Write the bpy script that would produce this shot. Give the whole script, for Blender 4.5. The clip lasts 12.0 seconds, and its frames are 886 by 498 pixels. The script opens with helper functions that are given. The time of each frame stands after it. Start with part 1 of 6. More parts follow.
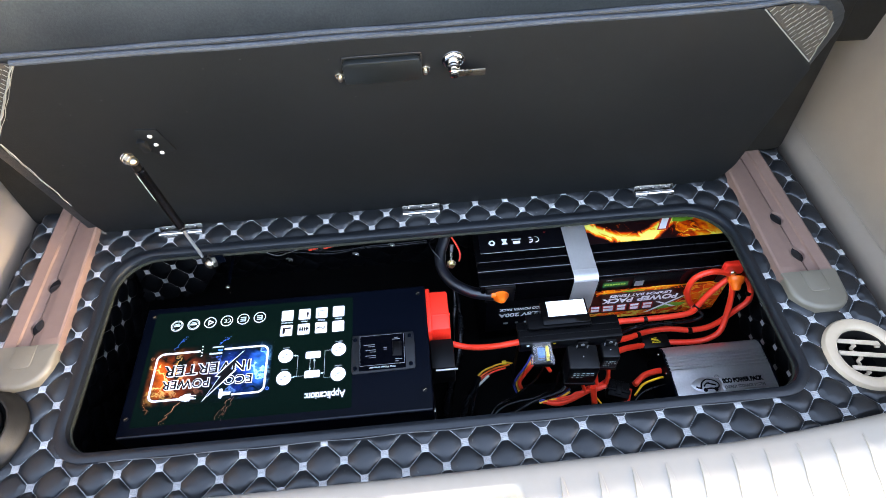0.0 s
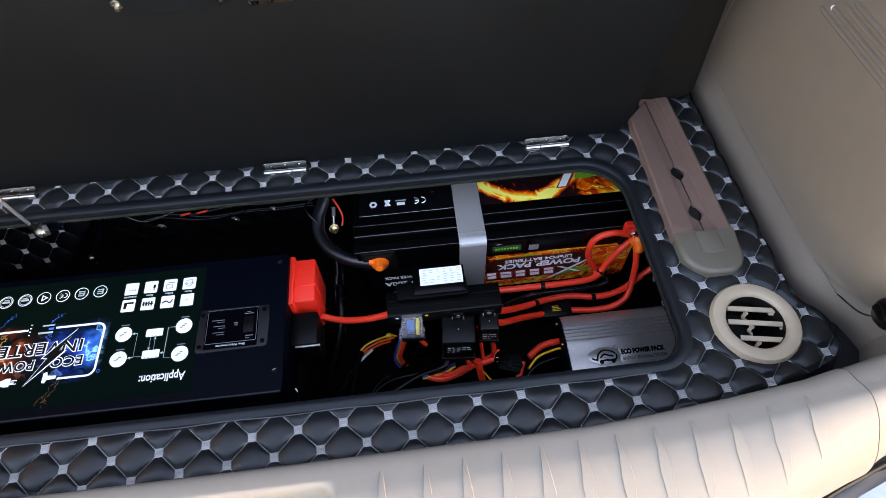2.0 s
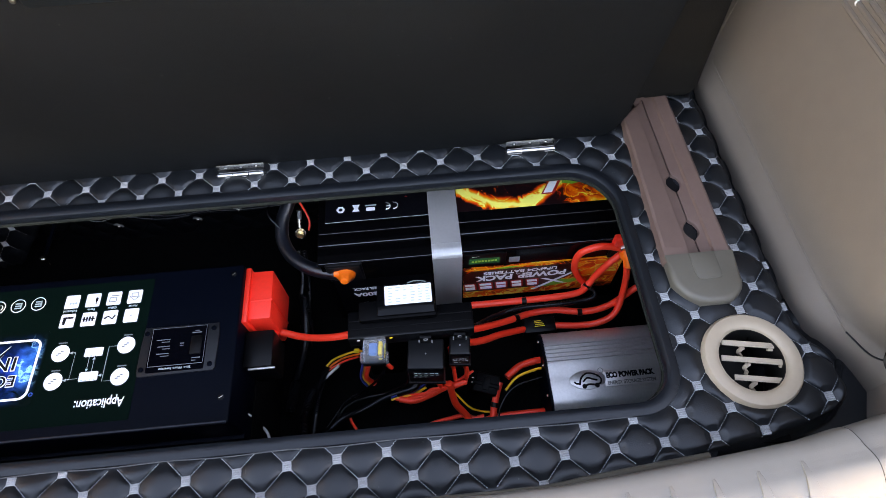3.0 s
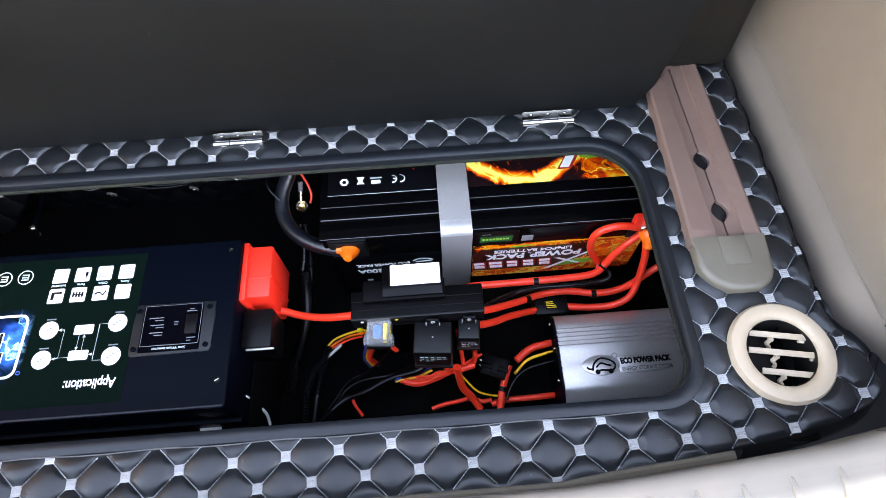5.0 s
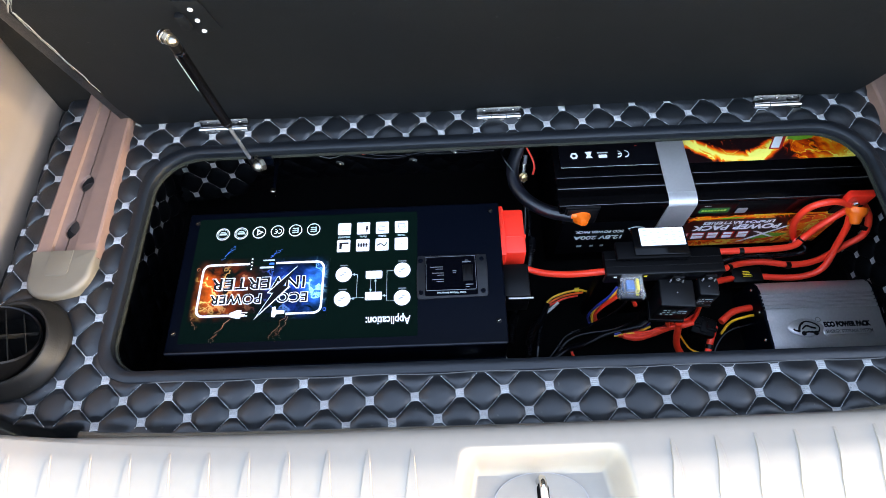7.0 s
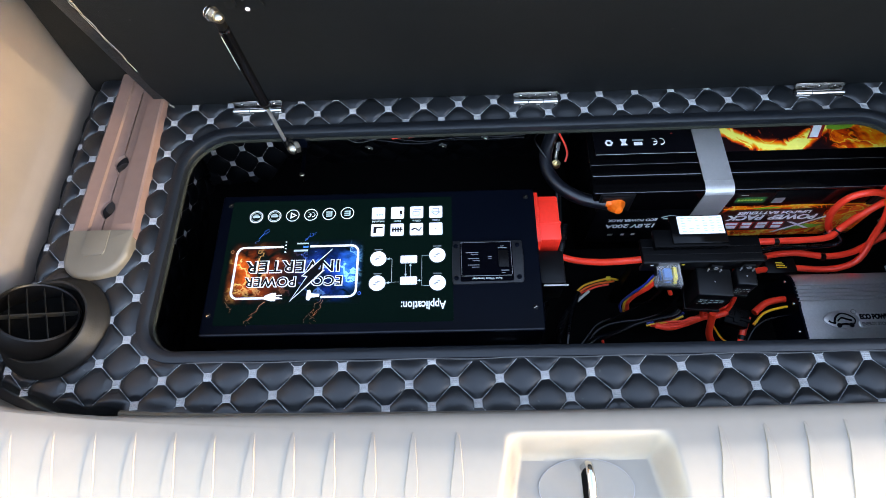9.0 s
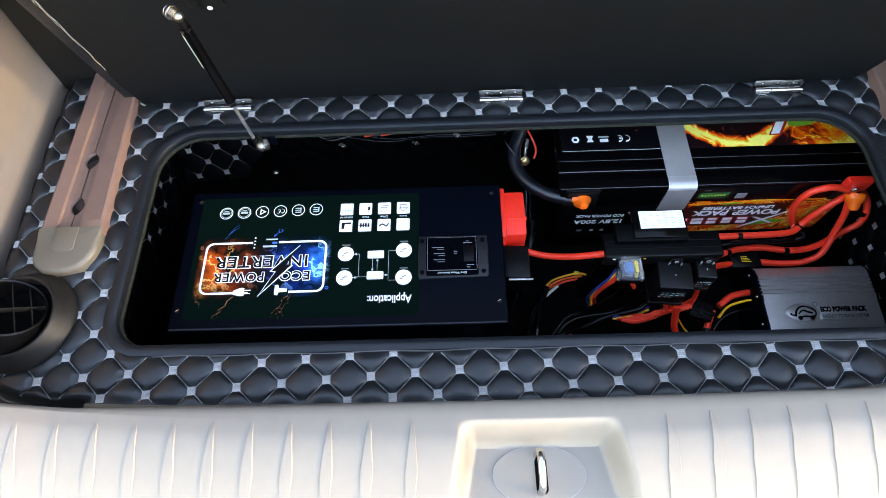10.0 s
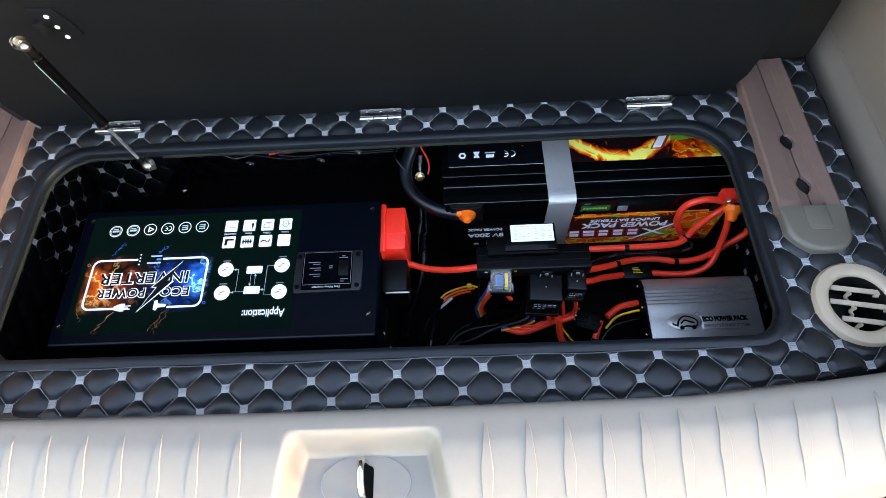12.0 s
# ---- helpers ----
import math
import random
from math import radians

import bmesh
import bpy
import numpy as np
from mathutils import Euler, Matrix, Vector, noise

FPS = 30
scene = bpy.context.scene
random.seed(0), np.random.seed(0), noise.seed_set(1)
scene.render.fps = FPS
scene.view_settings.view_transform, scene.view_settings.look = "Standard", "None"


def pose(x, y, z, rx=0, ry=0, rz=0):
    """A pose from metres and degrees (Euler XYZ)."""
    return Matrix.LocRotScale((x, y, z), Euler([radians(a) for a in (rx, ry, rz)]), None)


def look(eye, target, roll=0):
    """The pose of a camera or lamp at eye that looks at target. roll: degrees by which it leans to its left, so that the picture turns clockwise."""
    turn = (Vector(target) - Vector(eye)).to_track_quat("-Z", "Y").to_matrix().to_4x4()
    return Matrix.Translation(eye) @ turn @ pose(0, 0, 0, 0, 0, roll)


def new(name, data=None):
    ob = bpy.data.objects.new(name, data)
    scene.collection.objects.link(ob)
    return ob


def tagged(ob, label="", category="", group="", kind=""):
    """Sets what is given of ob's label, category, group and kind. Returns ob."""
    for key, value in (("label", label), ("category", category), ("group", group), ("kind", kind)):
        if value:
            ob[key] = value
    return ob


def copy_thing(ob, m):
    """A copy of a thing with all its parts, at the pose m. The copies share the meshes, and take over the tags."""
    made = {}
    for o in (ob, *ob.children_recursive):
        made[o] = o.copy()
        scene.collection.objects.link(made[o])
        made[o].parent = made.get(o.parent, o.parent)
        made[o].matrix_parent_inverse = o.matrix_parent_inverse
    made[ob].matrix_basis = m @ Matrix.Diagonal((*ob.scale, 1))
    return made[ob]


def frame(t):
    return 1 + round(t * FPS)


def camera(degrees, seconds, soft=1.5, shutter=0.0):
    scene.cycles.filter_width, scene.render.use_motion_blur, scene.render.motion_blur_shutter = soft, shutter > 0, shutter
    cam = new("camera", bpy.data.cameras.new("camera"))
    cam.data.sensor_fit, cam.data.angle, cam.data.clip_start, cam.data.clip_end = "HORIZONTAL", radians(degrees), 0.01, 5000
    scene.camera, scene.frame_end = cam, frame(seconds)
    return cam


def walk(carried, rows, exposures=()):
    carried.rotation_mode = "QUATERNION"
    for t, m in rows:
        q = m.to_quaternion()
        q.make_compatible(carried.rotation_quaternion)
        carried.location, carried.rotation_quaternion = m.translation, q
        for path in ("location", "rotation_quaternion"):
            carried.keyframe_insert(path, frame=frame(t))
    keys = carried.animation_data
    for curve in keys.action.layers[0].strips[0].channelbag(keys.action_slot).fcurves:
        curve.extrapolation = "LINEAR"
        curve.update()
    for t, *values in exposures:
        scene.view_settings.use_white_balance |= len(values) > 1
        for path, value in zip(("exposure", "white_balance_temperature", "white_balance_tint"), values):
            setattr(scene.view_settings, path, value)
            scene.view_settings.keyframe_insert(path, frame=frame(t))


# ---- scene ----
cam = camera(76.5, 12.0, soft=0.85)
PATH = [
    (0, (0.149, -0.262, 0.838), (0.206, 0.941, -0.759), -2.8),
    (0.5, (0.14, -0.27, 0.804), (0.214, 0.904, -0.814), -2.5),
    (1, (0.153, -0.284, 0.784), (0.241, 0.856, -0.857), -2.2),
    (1.5, (0.233, -0.264, 0.755), (0.322, 0.855, -0.901), -2.3),
    (2, (0.364, -0.219, 0.742), (0.444, 0.877, -0.929), -2.4),
    (2.5, (0.412, -0.192, 0.734), (0.477, 0.87, -0.96), -2.5),
    (3, (0.432, -0.124, 0.703), (0.478, 0.895, -1.018), -2.8),
    (3.2, (0.435, -0.095, 0.692), (0.481, 0.912, -1.036), -2.4),
    (4.8, (0.441, -0.078, 0.664), (0.472, 0.848, -1.108), -2.6),
    (5, (0.425, -0.086, 0.666), (0.451, 0.836, -1.109), -2.7),
    (5.5, (0.311, -0.112, 0.691), (0.319, 0.806, -1.086), -3.3),
    (6, (0.2, -0.129, 0.724), (0.188, 0.783, -1.056), -3.8),
    (6.5, (0.122, -0.146, 0.735), (0.093, 0.766, -1.045), -4.2),
    (7, (0.062, -0.165, 0.748), (0.02, 0.744, -1.033), -4.6),
    (7.5, (0.019, -0.172, 0.752), (-0.03, 0.736, -1.029), -4.8),
    (7.7, (0.007, -0.172, 0.755), (-0.045, 0.731, -1.029), -4.8),
    (9.3, (0.018, -0.17, 0.738), (-0.042, 0.712, -1.056), -4.9),
    (9.5, (0.032, -0.176, 0.74), (-0.023, 0.706, -1.054), -4.8),
    (10, (0.06, -0.185, 0.748), (0.016, 0.698, -1.046), -4.2),
    (10.5, (0.109, -0.197, 0.797), (0.065, 0.697, -0.992), -4.4),
    (11, (0.167, -0.226, 0.808), (0.119, 0.683, -0.973), -4.7),
    (11.5, (0.226, -0.25, 0.811), (0.165, 0.672, -0.962), -5.4),
    (12, (0.275, -0.196, 0.764), (0.211, 0.724, -1.011), -5.8),
]
walk(cam, [(t, look(eye, target, roll)) for t, eye, target, roll in PATH], [(0.0, 4.73, 7700, 24), (1.0, 4.1, 7700, 24), (1.5, 3.75, 7800, 26), (2.5, 3.9, 8200, 30), (3.2, 4.1, 8200, 30), (5.0, 4.91, 8380, 28.5), (5.5, 4.88, 8250, 27), (6.0, 4.75, 7900, 25), (7.5, 4.35, 7500, 22), (9.5, 4.15, 7500, 22), (11.0, 4.07, 7500, 22), (12.0, 4.02, 7500, 22)])

# ---- light ----
world = bpy.data.worlds.new("world")
scene.world = world
world.use_nodes = True
_sky = world.node_tree.nodes.new("ShaderNodeTexSky")
_sky.sky_type, _sky.sun_disc = "NISHITA", False
SUN_EL, SUN_AZ = 10.0, 107.0          # elevation; azimuth clockwise from +y
_sky.sun_elevation, _sky.sun_rotation = radians(SUN_EL), radians(SUN_AZ)
_sky.dust_density, _sky.air_density = 0.25, 1.0
_bg = world.node_tree.nodes["Background"]
_bg.inputs["Strength"].default_value = 0.15
world.node_tree.links.new(_sky.outputs[0], _bg.inputs["Color"])
sun = new("sun", bpy.data.lights.new("sun", "SUN"))
sun.data.energy, sun.data.angle, sun.data.color = 0.18, radians(0.6), (1.0, 0.93, 0.62)
_to_sun = Vector((math.sin(radians(SUN_AZ)) * math.cos(radians(SUN_EL)), math.cos(radians(SUN_AZ)) * math.cos(radians(SUN_EL)), math.sin(radians(SUN_EL))))
sun.matrix_world = look(_to_sun * 5, (0, 0, 0))

# ---- materials ----


def material(name, color, rough=0.5, metal=0.0, var=0.12, scale=30.0, bump=0.0, bump_scale=400.0, spec=0.5, coat=0.0, wear=0.0, crumple=0.0):
    """A surface with broad and fine colour variation, roughness variation and a fine relief."""
    m = bpy.data.materials.new(name)
    m.use_nodes = True
    nt = m.node_tree
    b = nt.nodes["Principled BSDF"]
    b.inputs["Metallic"].default_value = metal
    b.inputs["Specular IOR Level"].default_value = spec
    b.inputs["Coat Weight"].default_value = coat
    tc = nt.nodes.new("ShaderNodeTexCoord")
    n1, n2 = nt.nodes.new("ShaderNodeTexNoise"), nt.nodes.new("ShaderNodeTexNoise")
    n1.inputs["Scale"].default_value, n2.inputs["Scale"].default_value = scale * 0.25, scale * 5
    n1.inputs["Detail"].default_value = n2.inputs["Detail"].default_value = 4
    add = nt.nodes.new("ShaderNodeMath")
    add.operation = "ADD"
    for n in (n1, n2):
        nt.links.new(tc.outputs["Object"], n.inputs["Vector"])
    nt.links.new(n1.outputs["Fac"], add.inputs[0])
    nt.links.new(n2.outputs["Fac"], add.inputs[1])
    ramp = nt.nodes.new("ShaderNodeMapRange")
    ramp.inputs["From Min"].default_value, ramp.inputs["From Max"].default_value = 0.6, 1.4
    ramp.inputs["To Min"].default_value, ramp.inputs["To Max"].default_value = 1 - var, 1 + var
    nt.links.new(add.outputs[0], ramp.inputs["Value"])
    mul = nt.nodes.new("ShaderNodeVectorMath")
    mul.operation = "SCALE"
    mul.inputs[0].default_value = color
    nt.links.new(ramp.outputs[0], mul.inputs["Scale"])
    nt.links.new(mul.outputs[0], b.inputs["Base Color"])
    rr = nt.nodes.new("ShaderNodeMapRange")
    rr.inputs["From Min"].default_value, rr.inputs["From Max"].default_value = 0.3, 0.7
    rr.inputs["To Min"].default_value, rr.inputs["To Max"].default_value = rough * 0.85, min(1.0, rough * 1.15)
    nt.links.new(n1.outputs["Fac"], rr.inputs["Value"])
    nt.links.new(rr.outputs[0], b.inputs["Roughness"])
    if bump:
        n3 = nt.nodes.new("ShaderNodeTexNoise")
        n3.inputs["Scale"].default_value, n3.inputs["Detail"].default_value = bump_scale, 3
        nt.links.new(tc.outputs["Object"], n3.inputs["Vector"])
        bp = nt.nodes.new("ShaderNodeBump")
        bp.inputs["Strength"].default_value, bp.inputs["Distance"].default_value = bump, 0.001
        nt.links.new(n3.outputs["Fac"], bp.inputs["Height"])
        nt.links.new(bp.outputs[0], b.inputs["Normal"])
        if crumple:
            n5 = nt.nodes.new("ShaderNodeTexNoise")
            n5.inputs["Scale"].default_value, n5.inputs["Detail"].default_value, n5.inputs["Distortion"].default_value = 55, 2, 1.0
            nt.links.new(tc.outputs["Object"], n5.inputs["Vector"])
            b5 = nt.nodes.new("ShaderNodeBump")
            b5.inputs["Strength"].default_value, b5.inputs["Distance"].default_value = crumple, 0.006
            nt.links.new(n5.outputs["Fac"], b5.inputs["Height"])
            nt.links.new(b5.outputs[0], bp.inputs["Normal"])
    if wear:
        n4 = nt.nodes.new("ShaderNodeTexNoise")
        n4.inputs["Scale"].default_value, n4.inputs["Detail"].default_value = 160, 1
        nt.links.new(tc.outputs["Object"], n4.inputs["Vector"])
        dust = nt.nodes.new("ShaderNodeMapRange")
        dust.inputs["From Min"].default_value, dust.inputs["From Max"].default_value = 0.765, 0.785
        nt.links.new(n4.outputs["Fac"], dust.inputs["Value"])
        mix = nt.nodes.new("ShaderNodeMix")
        mix.data_type = "RGBA"
        mix.inputs[7].default_value = (wear, wear, wear * 0.93, 1)
        nt.links.new(dust.outputs[0], mix.inputs[0])
        nt.links.new(mul.outputs[0], mix.inputs[6])
        nt.links.new(mix.outputs[2], b.inputs["Base Color"])
    return m


def storm(name):
    """Print of an orange storm on one end and a blue one on the other, fading to black at the edges."""
    m = bpy.data.materials.new(name)
    m.use_nodes = True
    nt = m.node_tree
    b = nt.nodes["Principled BSDF"]
    b.inputs["Roughness"].default_value = 0.45
    b.inputs["Specular IOR Level"].default_value = 0.015
    tc = nt.nodes.new("ShaderNodeTexCoord")
    sep = nt.nodes.new("ShaderNodeSeparateXYZ")
    nt.links.new(tc.outputs["Generated"], sep.inputs[0])
    side = nt.nodes.new("ShaderNodeValToRGB")
    cs = [(0.0, (1.0, 0.15, 0.014)), (0.22, (0.95, 0.10, 0.010)), (0.46, (0.16, 0.022, 0.016)), (0.60, (0.010, 0.05, 0.30)), (0.78, (0.008, 0.10, 0.75)), (1.0, (0.02, 0.34, 1.0))]
    while len(side.color_ramp.elements) < len(cs):
        side.color_ramp.elements.new(0.5)
    for e, (p, c) in zip(side.color_ramp.elements, cs):
        e.position, e.color = p, (*c, 1)
    nt.links.new(sep.outputs[0], side.inputs["Fac"])
    n = nt.nodes.new("ShaderNodeTexNoise")
    n.inputs["Scale"].default_value, n.inputs["Detail"].default_value, n.inputs["Distortion"].default_value = 26, 4, 0.9
    nt.links.new(tc.outputs["Object"], n.inputs["Vector"])
    # jagged bright arcs along the contour lines of a fine noise
    bend = nt.nodes.new("ShaderNodeTexNoise")
    bend.inputs["Scale"].default_value, bend.inputs["Detail"].default_value, bend.inputs["Roughness"].default_value = 15, 6, 0.58
    nt.links.new(tc.outputs["Object"], bend.inputs["Vector"])
    mid = nt.nodes.new("ShaderNodeMath")
    mid.operation = "SUBTRACT"
    mid.inputs[1].default_value = 0.5
    nt.links.new(bend.outputs["Fac"], mid.inputs[0])
    line = nt.nodes.new("ShaderNodeMath")
    line.operation = "ABSOLUTE"
    nt.links.new(mid.outputs[0], line.inputs[0])
    arc = nt.nodes.new("ShaderNodeMapRange")
    arc.interpolation_type = "SMOOTHERSTEP"
    arc.inputs["From Min"].default_value, arc.inputs["From Max"].default_value = 0.024, 0.0
    nt.links.new(line.outputs[0], arc.inputs["Value"])
    halo = nt.nodes.new("ShaderNodeMapRange")
    halo.inputs["From Min"].default_value, halo.inputs["From Max"].default_value = 0.13, 0.0
    halo.inputs["To Min"].default_value, halo.inputs["To Max"].default_value = 0.22, 1.3
    nt.links.new(line.outputs[0], halo.inputs["Value"])
    # strongest at both ends
    away = nt.nodes.new("ShaderNodeMath")
    away.operation = "SUBTRACT"
    away.inputs[1].default_value = 0.5
    nt.links.new(sep.outputs[0], away.inputs[0])
    far = nt.nodes.new("ShaderNodeMath")
    far.operation = "ABSOLUTE"
    nt.links.new(away.outputs[0], far.inputs[0])
    ends = nt.nodes.new("ShaderNodeMapRange")
    ends.inputs["From Min"].default_value, ends.inputs["From Max"].default_value = 0.02, 0.36
    ends.inputs["To Min"].default_value, ends.inputs["To Max"].default_value = 0.10, 1.15
    nt.links.new(far.outputs[0], ends.inputs["Value"])
    # fade to the border
    fades = []
    for ax in (0, 1):
        a = nt.nodes.new("ShaderNodeMath")
        a.operation = "PINGPONG"
        a.inputs[1].default_value = 0.5
        nt.links.new(sep.outputs[ax], a.inputs[0])
        f = nt.nodes.new("ShaderNodeMapRange")
        f.interpolation_type = "SMOOTHSTEP"
        f.inputs["From Max"].default_value = 0.10 if ax == 0 else 0.42
        nt.links.new(a.outputs[0], f.inputs["Value"])
        fades.append(f)
    glow = nt.nodes.new("ShaderNodeMapRange")
    glow.inputs["From Min"].default_value, glow.inputs["From Max"].default_value = 0.37, 0.66
    nt.links.new(n.outputs["Fac"], glow.inputs["Value"])
    fade = nt.nodes.new("ShaderNodeMath")
    fade.operation = "MULTIPLY"
    nt.links.new(fades[0].outputs[0], fade.inputs[0])
    nt.links.new(fades[1].outputs[0], fade.inputs[1])
    gf = nt.nodes.new("ShaderNodeMath")
    gf.operation = "MULTIPLY"
    nt.links.new(glow.outputs[0], gf.inputs[0])
    nt.links.new(fade.outputs[0], gf.inputs[1])
    strength = []
    for lo, hi in ((gf, halo), (fade, arc)):
        e1 = nt.nodes.new("ShaderNodeMath")
        e1.operation = "MULTIPLY"
        nt.links.new(lo.outputs[0], e1.inputs[0])
        nt.links.new(ends.outputs[0], e1.inputs[1])
        e2 = nt.nodes.new("ShaderNodeMath")
        e2.operation, e2.use_clamp = "MULTIPLY", True
        nt.links.new(e1.outputs[0], e2.inputs[0])
        nt.links.new(hi.outputs[0], e2.inputs[1])
        strength.append(e2)
    mix = nt.nodes.new("ShaderNodeMix")
    mix.data_type = "RGBA"
    mix.inputs[6].default_value = (0.0010, 0.0045, 0.0036, 1)
    nt.links.new(strength[0].outputs[0], mix.inputs[0])
    nt.links.new(side.outputs[0], mix.inputs[7])
    hot = nt.nodes.new("ShaderNodeValToRGB")
    ends_c = [(0.0, (1.0, 0.62, 0.14)), (0.46, (0.75, 0.22, 0.12)), (0.56, (0.10, 0.25, 0.9)), (1.0, (0.35, 0.85, 1.0))]
    while len(hot.color_ramp.elements) < len(ends_c):
        hot.color_ramp.elements.new(0.5)
    for e, (p, c) in zip(hot.color_ramp.elements, ends_c):
        e.position, e.color = p, (*c, 1)
    nt.links.new(sep.outputs[0], hot.inputs["Fac"])
    mix2 = nt.nodes.new("ShaderNodeMix")
    mix2.data_type = "RGBA"
    nt.links.new(strength[1].outputs[0], mix2.inputs[0])
    nt.links.new(mix.outputs[2], mix2.inputs[6])
    nt.links.new(hot.outputs[0], mix2.inputs[7])
    nt.links.new(mix2.outputs[2], b.inputs["Base Color"])
    return m


def flames(name, scale, curl, base, glow):
    """A print of fire on black: warped tongues in a colour ramp with thin glowing outlines; curl adds one sweeping tongue along the label."""
    m = bpy.data.materials.new(name)
    m.use_nodes = True
    nt = m.node_tree
    b = nt.nodes["Principled BSDF"]
    b.inputs["Roughness"].default_value, b.inputs["Specular IOR Level"].default_value = 0.35, 0.2
    tc = nt.nodes.new("ShaderNodeTexCoord")

    def noise_of(sc, detail, rough, dist=0.0):
        n = nt.nodes.new("ShaderNodeTexNoise")
        for key, v in (("Scale", sc), ("Detail", detail), ("Roughness", rough), ("Distortion", dist)):
            n.inputs[key].default_value = v
        nt.links.new(tc.outputs["Object"], n.inputs["Vector"])
        return n.outputs["Fac"]

    def op(kind, a, c=0.0, d=0.0, clamp=False):
        n = nt.nodes.new("ShaderNodeMath")
        n.operation, n.use_clamp = kind, clamp
        for q, v in enumerate((a, c, d)):
            if isinstance(v, (int, float)):
                n.inputs[q].default_value = v
            else:
                nt.links.new(v, n.inputs[q])
        return n.outputs[0]

    big, fine = noise_of(scale, 3, 0.5, 1.2), noise_of(scale * 2.0, 3.5, 0.5, 1.6)
    thin = op("SUBTRACT", 1.0, op("MULTIPLY", op("ABSOLUTE", op("SUBTRACT", fine, 0.5)), 26.0), clamp=True)
    body = op("MULTIPLY_ADD", op("SUBTRACT", big, 0.5), 2.2, base)
    body = op("MULTIPLY_ADD", op("SUBTRACT", fine, 0.5), 0.9, body)
    if curl:
        sep = nt.nodes.new("ShaderNodeSeparateXYZ")
        nt.links.new(tc.outputs["Generated"], sep.inputs[0])
        fx = op("MULTIPLY_ADD", op("SUBTRACT", fine, 0.5), 0.10, sep.outputs[0])
        fy = op("MULTIPLY_ADD", op("SUBTRACT", big, 0.5), 0.25, sep.outputs[1])
        off = op("SUBTRACT", fx, 0.31)
        gap = op("SUBTRACT", fy, op("MULTIPLY_ADD", op("MULTIPLY", off, off), 4.7, 0.07))
        sweep = op("SUBTRACT", 1.0, op("MULTIPLY", op("ABSOLUTE", gap), 4.6), clamp=True)
        right = op("MULTIPLY_ADD", op("SUBTRACT", sep.outputs[0], 0.56), 9.0, 0.0, clamp=True)
        body = op("MAXIMUM", op("MULTIPLY_ADD", op("SUBTRACT", fine, 0.5), 1.0, op("MULTIPLY", sweep, 1.25)), op("MULTIPLY", op("ADD", body, 0.12), right))
    heat = op("MULTIPLY_ADD", op("MULTIPLY", thin, op("ADD", body, 0.16)), glow, body)
    r = nt.nodes.new("ShaderNodeValToRGB")
    stops = [(0.10, (0.008, 0.003, 0.004)), (0.28, (0.060, 0.006, 0.003)), (0.42, (0.62, 0.030, 0.003)), (0.58, (1.0, 0.14, 0.004)), (0.78, (1.0, 0.42, 0.012)), (0.98, (1.0, 0.85, 0.16))]
    if not curl:                                           # the front label is redder
        stops[3:] = [(0.60, (1.0, 0.085, 0.004)), (0.82, (1.0, 0.27, 0.010)), (1.0, (1.0, 0.70, 0.11))]
    while len(r.color_ramp.elements) < len(stops):
        r.color_ramp.elements.new(0.5)
    for e, (p, c) in zip(r.color_ramp.elements, stops):
        e.position, e.color = p, (*c, 1)
    nt.links.new(heat, r.inputs["Fac"])
    nt.links.new(r.outputs["Color"], b.inputs["Base Color"])
    return m


LEATHER = material("black_leather", (0.0066, 0.0082, 0.0100), 0.37, var=0.18, scale=20, bump=0.25, bump_scale=900, wear=0.04, spec=0.50, crumple=0.05)
# cavity leather as a darker, duller copy: the shade is in the colour
SHADED_LINER = material("shaded_leather_liner", (0.0022, 0.0026, 0.0032), 0.6, var=0.2, scale=20, bump=0.3, bump_scale=900, spec=0.05)
LEATHER_SMOOTH = material("smooth_leather", (0.0058, 0.0076, 0.0100), 0.36, spec=0.34, crumple=0.10, var=0.15, scale=20, bump=0.2, bump_scale=1100)
THREAD = material("silver_thread", (0.33, 0.327, 0.324), 0.55, var=0.5, scale=260, bump=0.6, bump_scale=1500)
STITCH = material("white_stitch", (0.35, 0.36, 0.375), 0.7, var=0.3, scale=200)
FRAYED = material("frayed_edge", (0.13, 0.13, 0.12), 0.9, var=0.35, scale=200, bump=0.8, bump_scale=900)
RIM_EDGE = material("raw_fabric_edge", (0.018, 0.019, 0.015), 0.95, spec=0.1, var=0.4, scale=160, bump=0.9, bump_scale=800)
BOARD = material("black_board", (0.0020, 0.0028, 0.0038), 0.62, spec=0.15, crumple=0.04, var=0.25, scale=10, bump=0.25, bump_scale=700, wear=0.03)
BEIGE = material("beige_plastic", (0.202, 0.173, 0.142), 0.48, var=0.05, scale=12, bump=0.14, bump_scale=1300)
BEIGE_VENT = material("vent_plastic", (0.44, 0.335, 0.235), 0.42, var=0.05, scale=20, bump=0.15, bump_scale=900)
PANEL = material("side_trim_plastic", (0.136, 0.108, 0.088), 0.6, var=0.06, scale=8, bump=0.18, bump_scale=600)
RAIL = material("mauve_rail_plastic", (0.152, 0.090, 0.071), 0.5, var=0.10, scale=14, bump=0.15, bump_scale=800)
RAIL_CAP = material("grey_cap_plastic", (0.108, 0.091, 0.068), 0.45, var=0.06, scale=14, bump=0.15, bump_scale=800)
CHROME = material("chrome", (0.50, 0.49, 0.48), 0.14, metal=1.0, var=0.08)
NICKEL = material("nickel_bolt", (0.72, 0.66, 0.55), 0.25, metal=1.0, var=0.15, scale=90)
ROD = material("polished_rod", (0.62, 0.62, 0.64), 0.30, metal=0.9, var=0.10, scale=60)
